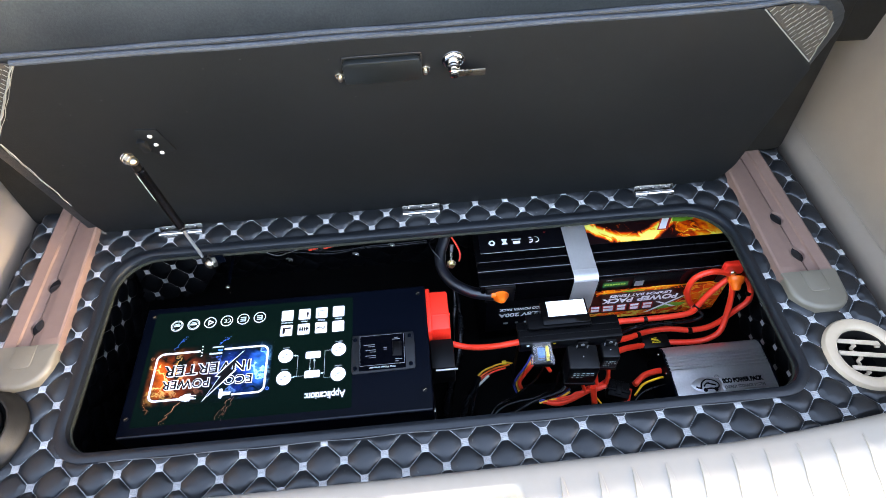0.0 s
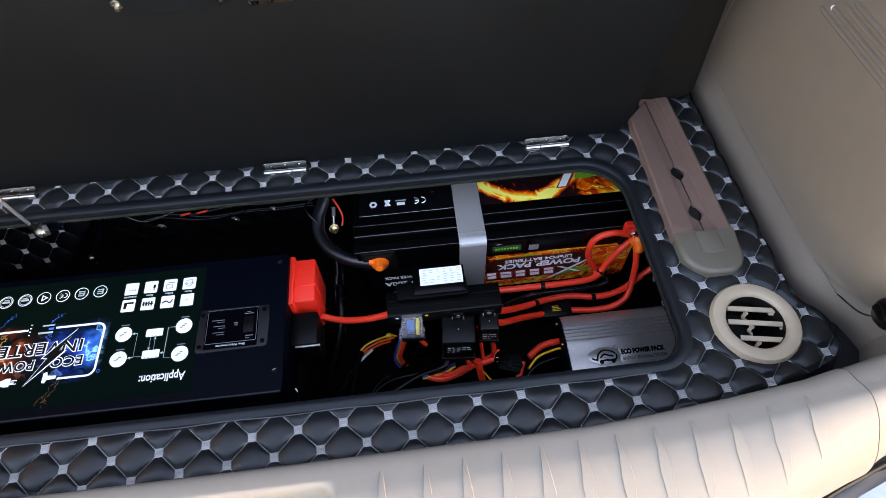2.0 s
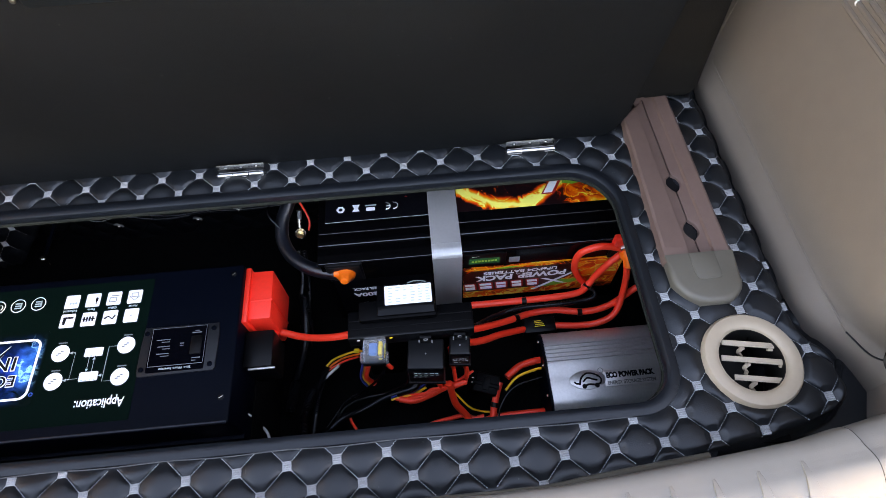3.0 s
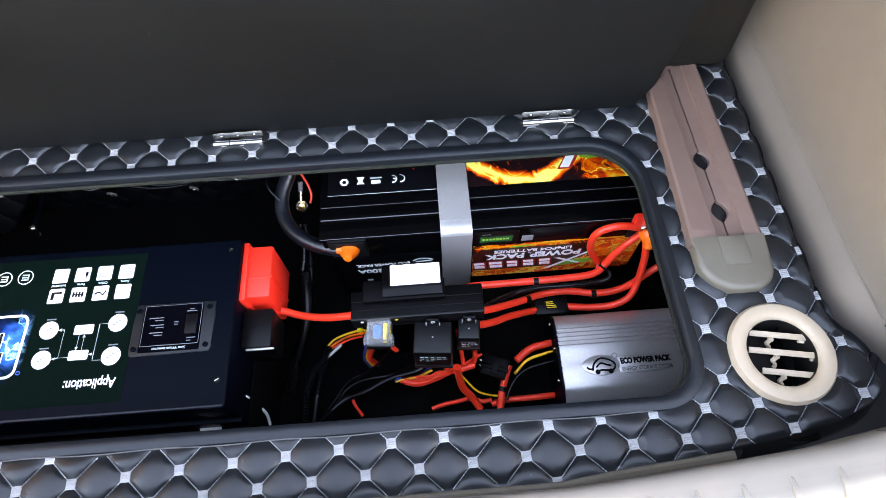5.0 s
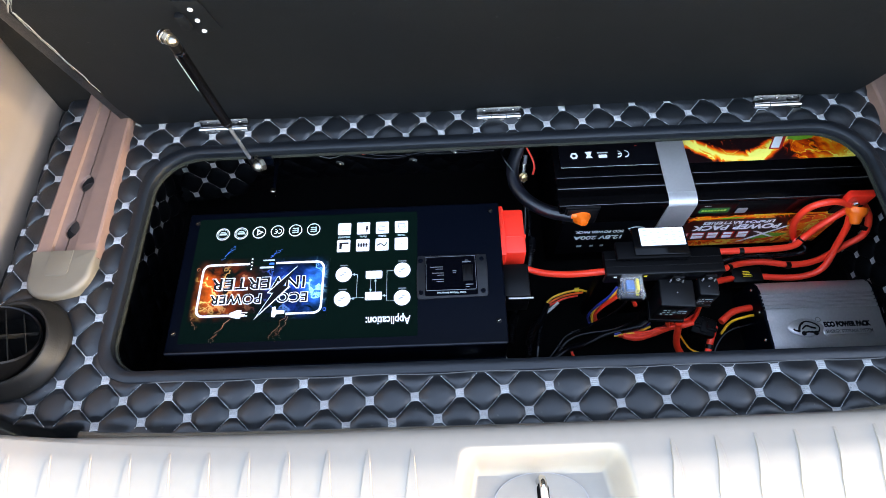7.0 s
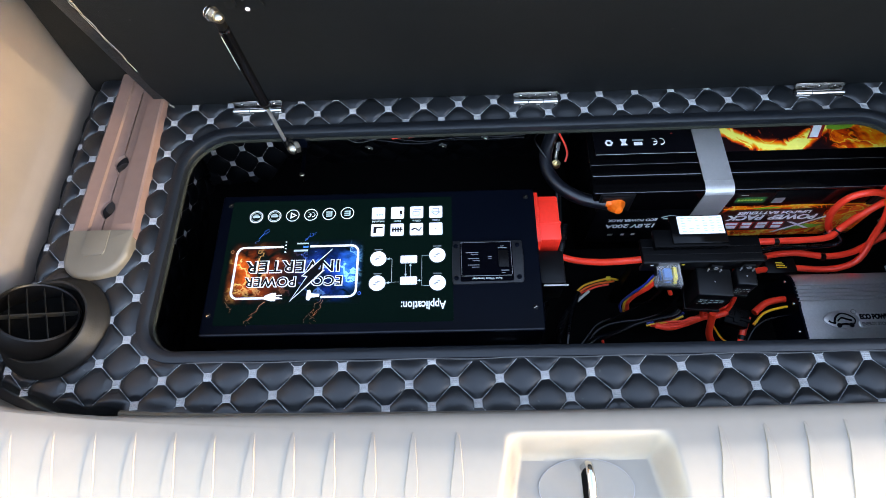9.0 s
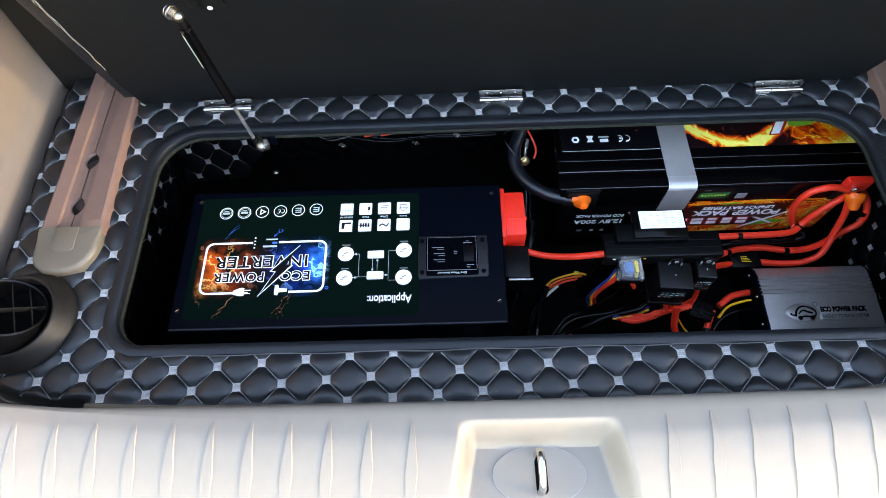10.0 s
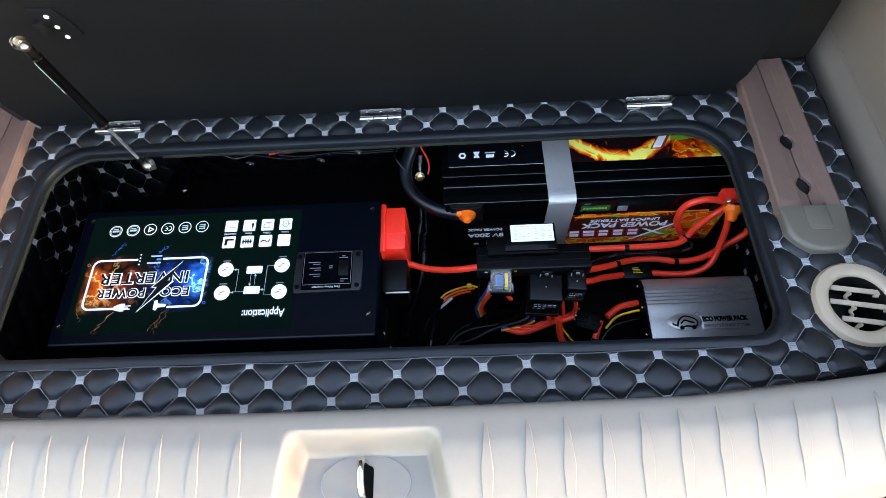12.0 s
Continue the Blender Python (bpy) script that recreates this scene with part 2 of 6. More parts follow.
STUD = material("dull_nickel_stud", (0.36, 0.33, 0.27), 0.30, metal=1.0, var=0.35, scale=160, bump=0.3, bump_scale=300)
EMBER = material("amber_ink", (0.50, 0.17, 0.07), 0.4, var=0.4, scale=120)
BRASS = material("brass", (0.72, 0.50, 0.22), 0.28, metal=1.0, var=0.15, scale=90)
BLACK_PLASTIC = material("black_plastic", (0.0020, 0.0020, 0.0023), 0.38, var=0.2, scale=30, bump=0.1, spec=0.16)
BLACK_GLOSS = material("gloss_black_plastic", (0.0012, 0.0012, 0.0015), 0.16, spec=0.16, var=0.2, scale=14, bump=0.02)
BLACK_METAL = material("black_paint_metal", (0.0009, 0.0018, 0.0042), 0.40, var=0.15, scale=18, bump=0.12, bump_scale=900, spec=0.035)
VENT_BLACK = material("dusty_black_plastic", (0.0085, 0.0078, 0.0070), 0.5, var=0.3, scale=30, bump=0.2, wear=0.04, spec=0.28)
RED_BOOT = material("red_boot", (0.88, 0.028, 0.012), 0.42, var=0.08, scale=40)
RED_CABLE = material("red_cable", (1.0, 0.045, 0.017), 0.40, var=0.10, scale=60)
ORANGE = material("orange_cap", (1.0, 0.150, 0.007), 0.4, var=0.08, scale=60)
YELLOW = material("yellow_wire", (0.90, 0.46, 0.02), 0.4, var=0.1, scale=60)
BLUE = material("blue_wire", (0.01, 0.03, 0.28), 0.4, var=0.1, scale=60)
WHITE_WIRE = material("white_wire", (0.6, 0.6, 0.58), 0.45, var=0.1, scale=60)
BLACK_CABLE = material("black_cable", (0.0020, 0.0022, 0.0030), 0.26, var=0.2, scale=60, bump=0.1, spec=0.32)
ALU = material("brushed_aluminium", (0.57, 0.545, 0.53), 0.34, metal=0.8, var=0.10, scale=50, bump=0.12, bump_scale=1200)
STRAP_MAT = material("grey_strap", (0.27, 0.258, 0.252), 0.38, metal=0.25, var=0.06, scale=40, bump=0.1)
# lighter copy of the strap grey: the bend's highlight is in the colour
BEND = material("strap_bend_highlight", (0.42, 0.41, 0.40), 0.35, metal=0.5, var=0.08, scale=40)
STICKER = material("dark_green_film", (0.0009, 0.0050, 0.0036), 0.5, var=0.1, scale=8, spec=0.012)
INK = material("white_ink", (0.90, 0.90, 0.90), 0.4, var=0.03)
INK_PALE = material("pale_ink", (0.45, 0.52, 0.50), 0.4, var=0.05)
INK_FAINT = material("faint_ink", (0.16, 0.17, 0.18), 0.5, var=0.2)
INK_DARK = material("dark_ink", (0.0022, 0.0022, 0.0032), 0.4, var=0.1, spec=0.1)
INK_BLUE = material("blue_ink", (0.02, 0.16, 0.75), 0.4, var=0.1)
INK_RED = material("red_ink", (0.45, 0.012, 0.01), 0.4, var=0.1)
INK_GREEN = material("green_ink", (0.18, 0.42, 0.03), 0.4, var=0.1)
EDGE_HIGHLIGHT = material("edge_highlight", (0.05, 0.05, 0.052), 0.22, var=0.3, scale=60, spec=1.0)
CARRIER = material("dull_black_plastic", (0.0012, 0.0012, 0.0015), 0.45, var=0.2, scale=40, bump=0.1, spec=0.07)
RELAY = material("relay_plastic", (0.0026, 0.0028, 0.0033), 0.36, var=0.15, scale=40, bump=0.1, spec=0.24)
CASE_EDGE = material("case_edge_highlight", (0.0025, 0.0040, 0.0085), 0.42, var=0.25, scale=60, spec=0.4)
HINGE = material("dull_nickel", (0.30, 0.295, 0.285), 0.24, metal=1.0, var=0.2, scale=120)
THICK_CABLE = material("thick_black_cable", (0.0038, 0.0048, 0.0075), 0.33, var=0.2, scale=60, bump=0.4, bump_scale=200, spec=0.65)
GREY_WIRE = material("grey_wire", (0.10, 0.10, 0.10), 0.4, var=0.1, scale=60)
MAROON = material("maroon_print", (0.055, 0.007, 0.004), 0.35, var=0.5, scale=60)
PAPER = material("white_paper_label", (0.82, 0.82, 0.80), 0.6, var=0.04)
LCD = material("green_display", (0.010, 0.11, 0.035), 0.25, var=0.15, scale=60)
FUSE_YELLOW = material("yellow_fuse", (0.85, 0.60, 0.02), 0.4, var=0.05)
FUSE_BLUE = material("blue_fuse", (0.03, 0.16, 0.42), 0.4, var=0.2, scale=200)
FUSE_CLEAR = material("clear_fuse_cover", (0.92, 0.93, 0.95), 0.14, var=0.02)
_b = FUSE_CLEAR.node_tree.nodes["Principled BSDF"]
_b.inputs["Transmission Weight"].default_value, _b.inputs["IOR"].default_value = 0.88, 1.2
SEAT_FABRIC = material("grey_seat_fabric", (0.050, 0.051, 0.046), 0.95, spec=0.2, var=0.25, scale=60, bump=0.8, bump_scale=900)
HEADLINER = material("headliner", (0.42, 0.39, 0.35), 0.95, var=0.05, scale=30)
CARPET = material("black_carpet", (0.0018, 0.0018, 0.0018), 0.95, spec=0.05, var=0.3, scale=90, bump=0.8, bump_scale=800)
BUMPER = material("silver_car_paint", (0.24, 0.27, 0.32), 0.25, metal=0.6, var=0.02, coat=0.6)
SEAL = material("rubber_seal", (0.005, 0.0052, 0.006), 0.5, spec=0.2, var=0.1)
ASPHALT = material("asphalt", (0.10, 0.10, 0.098), 0.9, var=0.3, scale=6, bump=0.5, bump_scale=60)
FLAME = flames("flame_print", 13, True, 0.42, 0.75)
FLAME_LOW = flames("flame_print_front", 15, False, 0.53, 1.0)
STORM = storm("storm_print")

# ---- mesh helpers ----


def finish(name, bm, mat, smooth=False):
    me = bpy.data.meshes.new(name)
    bm.normal_update()
    bm.to_mesh(me)
    bm.free()
    me.materials.append(mat)
    if smooth:
        for p in me.polygons:
            p.use_smooth = True
    return me


def sharp(me, degrees=35):
    me.set_sharp_from_angle(angle=radians(degrees))
    return me


def part(name, bm, mat, parent=None, label="", smooth=True, m=None):
    ob = new(name, sharp(finish(name, bm, mat, smooth)))
    if parent is not None:
        ob.parent = parent
    if m is not None:
        ob.matrix_basis = m
    return tagged(ob, label)


def thing(name, label, category, group="", m=None, kind=""):
    ob = new(name)
    ob.empty_display_size = 0.02
    if m is not None:
        ob.matrix_basis = m
    return tagged(ob, label, category, group, kind)


def box(x0, x1, y0, y1, z0, z1, bevel=0.0015, bm=None, seg=2):
    own = bmesh.new()
    bmesh.ops.create_cube(own, size=1, matrix=Matrix.Translation(((x0 + x1) / 2, (y0 + y1) / 2, (z0 + z1) / 2)) @ Matrix.Diagonal((x1 - x0, y1 - y0, z1 - z0, 1)))
    if bevel:
        bmesh.ops.bevel(own, geom=own.edges[:], offset=bevel, segments=seg, affect="EDGES", profile=0.5)
    return merged(bm, own)


def merged(bm, own):
    if bm is None:
        return own
    me = bpy.data.meshes.new("tmp")
    own.to_mesh(me)
    own.free()
    bm.from_mesh(me)
    bpy.data.meshes.remove(me)
    return bm


def moved(bm, m):
    bmesh.ops.transform(bm, matrix=m, verts=bm.verts[:])
    return bm


def prism(outline, z0, z1, bevel=0.0, bm=None):
    """A plate with the given outline (x, y) between two heights."""
    own = bmesh.new()
    low = [own.verts.new((x, y, z0)) for x, y in outline]
    high = [own.verts.new((x, y, z1)) for x, y in outline]
    n = len(outline)
    own.faces.new(low[::-1])
    top = own.faces.new(high)
    for i in range(n):
        own.faces.new((low[i], low[(i + 1) % n], high[(i + 1) % n], high[i]))
    bmesh.ops.recalc_face_normals(own, faces=own.faces[:])
    if bevel:
        bmesh.ops.bevel(own, geom=list(top.edges), offset=bevel, segments=2, affect="EDGES", profile=0.5)
    return merged(bm, own)


def cyl(r, z0, z1, n=24, bevel=0.0, r2=None, bm=None):
    own = bmesh.new()
    bmesh.ops.create_cone(own, cap_ends=True, segments=n, radius1=r, radius2=r if r2 is None else r2, depth=z1 - z0, matrix=Matrix.Translation((0, 0, (z0 + z1) / 2)))
    if bevel:
        bmesh.ops.bevel(own, geom=[e for e in own.edges if abs(e.verts[0].co.z - e.verts[1].co.z) < 1e-6], offset=bevel, segments=2, affect="EDGES", profile=0.5)
    return merged(bm, own)


def ball(r, m=None, bm=None, flat=1.0):
    own = bmesh.new()
    bmesh.ops.create_uvsphere(own, u_segments=16, v_segments=10, radius=r, matrix=(m or Matrix()) @ Matrix.Diagonal((1, 1, flat, 1)))
    return merged(bm, own)


def lathe(profile, n=48, bm=None):
    """A turned body from (radius, height) pairs, closed between last and first."""
    own = bmesh.new()
    rings = [[own.verts.new((r * math.cos(2 * math.pi * k / n), r * math.sin(2 * math.pi * k / n), z)) for k in range(n)] for r, z in profile]
    for a, b in zip(rings, rings[1:] + rings[:1]):
        for k in range(n):
            own.faces.new((a[k], a[(k + 1) % n], b[(k + 1) % n], b[k]))
    bmesh.ops.recalc_face_normals(own, faces=own.faces[:])
    return merged(bm, own)


def smooth_path(points, per=8):
    """Catmull-Rom points through the given ones."""
    p = [Vector(q) for q in points]
    p = [2 * p[0] - p[1]] + p + [2 * p[-1] - p[-2]]
    out = []
    for i in range(1, len(p) - 2):
        a, b, c, d = p[i - 1:i + 3]
        for k in range(per):
            t = k / per
            out.append(0.5 * (2 * b + (c - a) * t + (2 * a - 5 * b + 4 * c - d) * t * t + (3 * b - a - 3 * c + d) * t ** 3))
    return out + [p[-2]]


def tube(points, r, n=10, per=8, bm=None, flat=1.0, r_end=None, ridge=0.0):
    """A round cable along a smooth path."""
    own = bmesh.new()
    line = smooth_path(points, per) if per else [Vector(q) for q in points]
    rings, side = [], None
    for i, p in enumerate(line):
        way = (line[min(i + 1, len(line) - 1)] - line[max(i - 1, 0)]).normalized()
        side = (way.orthogonal() if side is None else side - way * side.dot(way)).normalized()
        up = way.cross(side)
        rr = r if r_end is None else r + (r_end - r) * i / (len(line) - 1)
        rr *= 1 + ridge * (1 if i % 2 else -1)
        rings.append([own.verts.new(p + rr * (math.cos(2 * math.pi * k / n) * side + flat * math.sin(2 * math.pi * k / n) * up)) for k in range(n)])
    for a, b in zip(rings, rings[1:]):
        for k in range(n):
            own.faces.new((a[k], a[(k + 1) % n], b[(k + 1) % n], b[k]))
    own.faces.new(rings[0][::-1])
    own.faces.new(rings[-1])
    bmesh.ops.recalc_face_normals(own, faces=own.faces[:])
    return merged(bm, own)


def grid(rows, bm=None):
    """A sheet from rows of points."""
    own = bmesh.new()
    v = [[own.verts.new(p) for p in row] for row in rows]
    for a, b in zip(v, v[1:]):
        for k in range(len(a) - 1):
            own.faces.new((a[k], a[k + 1], b[k + 1], b[k]))
    return merged(bm, own)


def rounded(x0, x1, y0, y1, r, n=8):
    """Outline of a rectangle with rounded corners; r may be four radii from the lower left, counter-clockwise."""
    rs = r if isinstance(r, (tuple, list)) else (r,) * 4
    out = []
    for (cx, cy, sx, sy, a0), q in zip(((x0, y0, 1, 1, 180), (x1, y0, -1, 1, 270), (x1, y1, -1, -1, 0), (x0, y1, 1, -1, 90)), rs):
        for k in range(n + 1):
            a = radians(a0 + 90 * k / n)
            out.append((cx + sx * q + q * math.cos(a), cy + sy * q + q * math.sin(a)))
    return out


def ring_strip(outer, inner, z0, z1, bm=None):
    """A flat frame between two outlines of the same number of points."""
    own = bmesh.new()
    n = len(outer)
    q = [[own.verts.new((x, y, z)) for x, y in o] for o, z in ((outer, z1), (inner, z1), (inner, z0), (outer, z0))]
    for a, b in zip(q, q[1:] + q[:1]):
        for k in range(n):
            own.faces.new((a[k], a[(k + 1) % n], b[(k + 1) % n], b[k]))
    bmesh.ops.recalc_face_normals(own, faces=own.faces[:])
    return merged(bm, own)


def words(name, text, size, m, mat, parent, width=None, bold=0.0, depth=0.0002, space=1.0):
    """Lettering as a flat mesh, centred on m, set to the given width."""
    cu = bpy.data.curves.new(name, "FONT")
    cu.body, cu.size, cu.align_x, cu.align_y, cu.offset, cu.extrude, cu.space_character = text, size, "CENTER", "CENTER", bold, depth, space
    tmp = new("tmp_text", cu)
    me = bpy.data.meshes.new_from_object(tmp.evaluated_get(bpy.context.evaluated_depsgraph_get()))
    bpy.data.objects.remove(tmp)
    bpy.data.curves.remove(cu)
    xs, ys = [v.co.x for v in me.vertices], [v.co.y for v in me.vertices]
    k = width / (max(xs) - min(xs)) if width else 1.0
    cx, cy = (max(xs) + min(xs)) / 2, (max(ys) + min(ys)) / 2
    for v in me.vertices:
        v.co = ((v.co.x - cx) * k, v.co.y - cy, v.co.z)
    me.name = name
    me.materials.clear()
    me.materials.append(mat)
    ob = new(name, me)
    ob.parent = parent
    ob.matrix_basis = m
    return ob

# ---- the quilted floor ----
A, B, TURN_Q = 0.0602, 0.0618, radians(2.6)
CQ, SQ = math.cos(TURN_Q), math.sin(TURN_Q)
MID = 0.1415                                  # the place is alike on both sides of this x
HOLE = (-0.424, 0.718, 0.047, 0.408)


def step(a, b, x):
    t = min(1.0, max(0.0, (x - a) / (b - a)))
    return t * t * (3 - 2 * t)


WARP_X = (0.00161, -0.00500, 0.01090, -0.00608, -0.00484, -0.01011, 0.00771, -0.00015, 0.00075, 0.00385)
WARP_Y = (-0.00080, 0.00544, -0.00603, -0.00495, 0.00056, 0.01017, -0.00141, 0.00349, -0.00213, -0.00426)


def from_cell(u, v):
    """A place on the floor from quilt cell coordinates; the leather is pulled a little out of square."""
    a, b = min(max(u, -10.5), 15.5) / 10, min(max(v, -1.0), 9.0) / 5
    terms = (1.0, a, b, a * a, a * b, b * b, a ** 3, a * a * b, a * b * b, b ** 3)
    x = u * A + sum(c * q for c, q in zip(WARP_X, terms))
    y = v * B + sum(c * q for c, q in zip(WARP_Y, terms))
    return x * CQ - y * SQ, x * SQ + y * CQ


def puff(u, v):
    """Height of the padding: full in the middle of a pad, nothing at a seam."""
    p, q = (u + v) % 1.0, (u - v) % 1.0
    f = (16 * p * (1 - p) * q * (1 - q)) ** 0.38
    near = min(math.hypot((u - i) * A, (v - j) * B) for i, j in ((round(u), round(v)), (math.floor(u) + 0.5, math.floor(v) + 0.5)))
    return 0.0068 * f * step(0.004, 0.015, near) - 0.0006


def in_round(x, y, x0, x1, y0, y1, r):
    if not (x0 < x < x1 and y0 < y < y1):
        return False
    cx, cy = min(max(x, x0 + r), x1 - r), min(max(y, y0 + r), y1 - r)
    return math.hypot(x - cx, y - cy) <= r


def lip_y(x):
    d = abs(x - MID)
    if x < MID:
        return float(np.interp(d, (0.0, 0.3415, 0.4585, 0.5285, 0.5765, 0.6215, 0.6715, 0.7155, 0.7415, 0.80), (-0.041, -0.037, -0.035, -0.030, -0.0265, -0.028, -0.021, -0.007, 0.005, 0.03)))
    return float(np.interp(d, (0.0, 0.40, 0.466, 0.533, 0.59, 0.68, 0.73, 0.765, 0.785, 0.80, 0.82), (-0.041, -0.040, -0.030, -0.024, -0.019, -0.006, 0.005, 0.016, 0.028, 0.044, 0.075)))


def pressed(x, y):
    """How full the padding stands: flat beside the roll of the opening and under the vents."""
    cx, cy = min(max(x, HOLE[0] + 0.055), HOLE[1] - 0.055), min(max(y, HOLE[2] + 0.055), HOLE[3] - 0.055)
    d = math.hypot(x - cx, y - cy) - 0.055
    out = 0.018 if y < HOLE[2] + 0.02 else 0.021
    edge = step(lip_y(x) - 0.004, lip_y(x) + 0.009, y)
    return edge * step(out - 0.004, out + 0.012, d) * step(0.058, 0.072, math.hypot(x - 0.830, y - 0.0875)) * step(0.068, 0.080, math.hypot(x + 0.557, y - 0.085))


floor = tagged(new("floor"), "black quilted leather floor panel with silver embroidered squares", "floor panel", kind="structure")
STEPS = (0.0, 0.05, 0.13, 0.26, 0.42, 0.58, 0.74, 0.87, 0.95, 1.0)


FINE = [k / 36 for k in range(37)]


def sag(x, y=0.3):
    """How far the floor panel drops along the side panels and over its front edge."""
    front = step(lip_y(x) + 0.003, lip_y(x) - 0.013, y) * (step(0.715, 0.755, x) + step(-0.430, -0.460, x))
    flare = 0.032 * step(0.130, 0.075, y)                  # the panel widens at its front corners
    return 0.030 * max(step(0.893 + flare, 0.924 + flare, x) + step(-0.606, -0.640, x), front)


def quilt_sheet(ok, p_range, q_range, m=None):
    """Padded leather, pad by pad between its seams; ok tells which places belong to it."""
    own, at = bmesh.new(), {}

    def vert(p, q):
        key = (round(p, 4), round(q, 4))
        if key not in at:
            x, y = from_cell((p + q) / 2, (p - q) / 2)
            z = puff((p + q) / 2, (p - q) / 2) * (pressed(x, y) if m is None else 1.0) - (sag(x, y) if m is None else 0.0)
            at[key] = own.verts.new((x, y, z) if m is None else m @ Vector((x, y, z)))
        return at[key]

    for i in range(*p_range):
        for j in range(*q_range):
            cx, cy = from_cell((i + j + 1) / 2, (i - j) / 2)
            if not (-0.8 < cx < 1.6 and -0.2 < cy < 0.8):
                continue
            cuts = FINE if m is None and (cx > 0.66 or cx < -0.40) and (cy < lip_y(cx) + 0.05 or cx > 0.86) else STEPS
            for a0, a1 in zip(cuts, cuts[1:]):
                for b0, b1 in zip(cuts, cuts[1:]):
                    p, q = i + (a0 + a1) / 2, j + (b0 + b1) / 2
                    if ok(*from_cell((p + q) / 2, (p - q) / 2)):
                        own.faces.new((vert(i + a0, j + b0), vert(i + a0, j + b1), vert(i + a1, j + b1), vert(i + a1, j + b0)))
    bmesh.ops.recalc_face_normals(own, faces=own.faces[:])
    return own


def on_floor(x, y):
    if in_round(x, y, HOLE[0] - 0.012, HOLE[1] + 0.010, HOLE[2] - 0.010, HOLE[3] + 0.012, 0.052 if y < 0.2 else 0.072):
        return False
    if math.hypot(x - 0.8300, y - 0.0875) < 0.050 or math.hypot(x + 0.557, y - 0.085) < 0.052:
        return False
    return -0.70 < x < 1.0 and min(lip_y(x), 0.015) - 0.032 < y < 0.66


bm = quilt_sheet(on_floor, (-14, 30), (-26, 22))
part("quilting", bm, LEATHER, floor)


def floor_open(x, y, gap=0.0):
    """Whether a place lies on the seen quilting."""
    if in_round(x, y, HOLE[0] - 0.014 - gap, HOLE[1] + 0.012 + gap, HOLE[2] - 0.016 - gap, HOLE[3] + 0.018 + gap, 0.07):
        return False
    return -0.640 < x < 0.914 + 0.030 * step(0.130, 0.075, y) and lip_y(x) + 0.001 < y < 0.64 and math.hypot(x - 0.8300, y - 0.0875) > 0.056 and math.hypot(x + 0.557, y - 0.085) > 0.062


def patch_mesh():
    """A square of satin stitch with a slight crown and threads across it."""
    own = bmesh.new()
    s, n = 0.0057, 9
    rows = []
    for k in range(n + 1):
        y = -s + 2 * s * k / n
        h = 0.0009 + 0.0004 * (k % 2)
        rows.append([(-s, y, 0.0), (-s * 0.9, y, h), (s * 0.9, y, h), (s, y, 0.0)])
    return finish("embroidered_patch", grid(rows, own), THREAD)


PATCH = patch_mesh()
stitches_v, stitches_f = [], []


def add_stitch(p, way, up, length=0.0042, width=0.0005):
    """One thread of a seam as a small roof-shaped ridge."""
    side = way.cross(up).normalized() * width
    a, b = p - way * length / 2, p + way * length / 2
    k = len(stitches_v)
    for q in (a - side, a + side, b + side, b - side, a + way * 0.0008 + up * 0.0006, b - way * 0.0008 + up * 0.0006):
        stitches_v.append(tuple(q))
    stitches_f.extend([(k, k + 4, k + 5, k + 3), (k + 1, k + 2, k + 5, k + 4), (k, k + 1, k + 4), (k + 2, k + 3, k + 5)])


def floor_open_ok(parent, a):
    return parent is not floor or (on_floor(*a) and sag(*a) < 0.014)


def quilt_marks(parent, m, ok, u_range, v_range, z0=0.0, seams=True, thread=0.0005):
    """Embroidered squares at the crossings and seams between them, on the sheet with the pose m."""
    up = m.to_3x3() @ Vector((0, 0, 1))
    for i in range(u_range[0], u_range[1]):
        for j in range(v_range[0], v_range[1]):
            for h in (0.0, 0.5):
                u, v = i + h, j + h
                x, y = from_cell(u, v)
                if ok(x, y) and (parent is not floor or sag(x, y) < 0.008):
                    ob = new("embroidered_patch", PATCH)
                    ob.parent = parent
                    ob.matrix_basis = m @ pose(x, y, z0 - 0.0004 - (sag(x, y) if parent is floor else 0), 0, 0, 2.6)
                for du, dv in ((0.5, 0.5), (-0.5, 0.5)) if seams else ():
                    for k in range(8):
                        t = 0.17 + 0.66 * (k + 0.5) / 8
                        a, b = from_cell(u + du * t, v + dv * t), from_cell(u + du * (t + 0.01), v + dv * (t + 0.01))
                        if ok(*a) and floor_open_ok(parent, a):
                            way = (m.to_3x3() @ Vector((b[0] - a[0], b[1] - a[1], 0))).normalized()
                            add_stitch(m @ Vector((a[0], a[1], z0 + 0.0002 - (sag(*a) if parent is floor else 0))), way, up, 0.0025, thread)


part("underlay", box(0.70, 0.862, -0.060, -0.013, -0.060, -0.045, 0), CARPET, floor, smooth=False)
part("underlay", box(0.864, 0.99, -0.060, 0.64, -0.060, -0.045, 0), CARPET, floor, smooth=False)
quilt_marks(floor, Matrix(), floor_open, (-13, 18), (-2, 12))

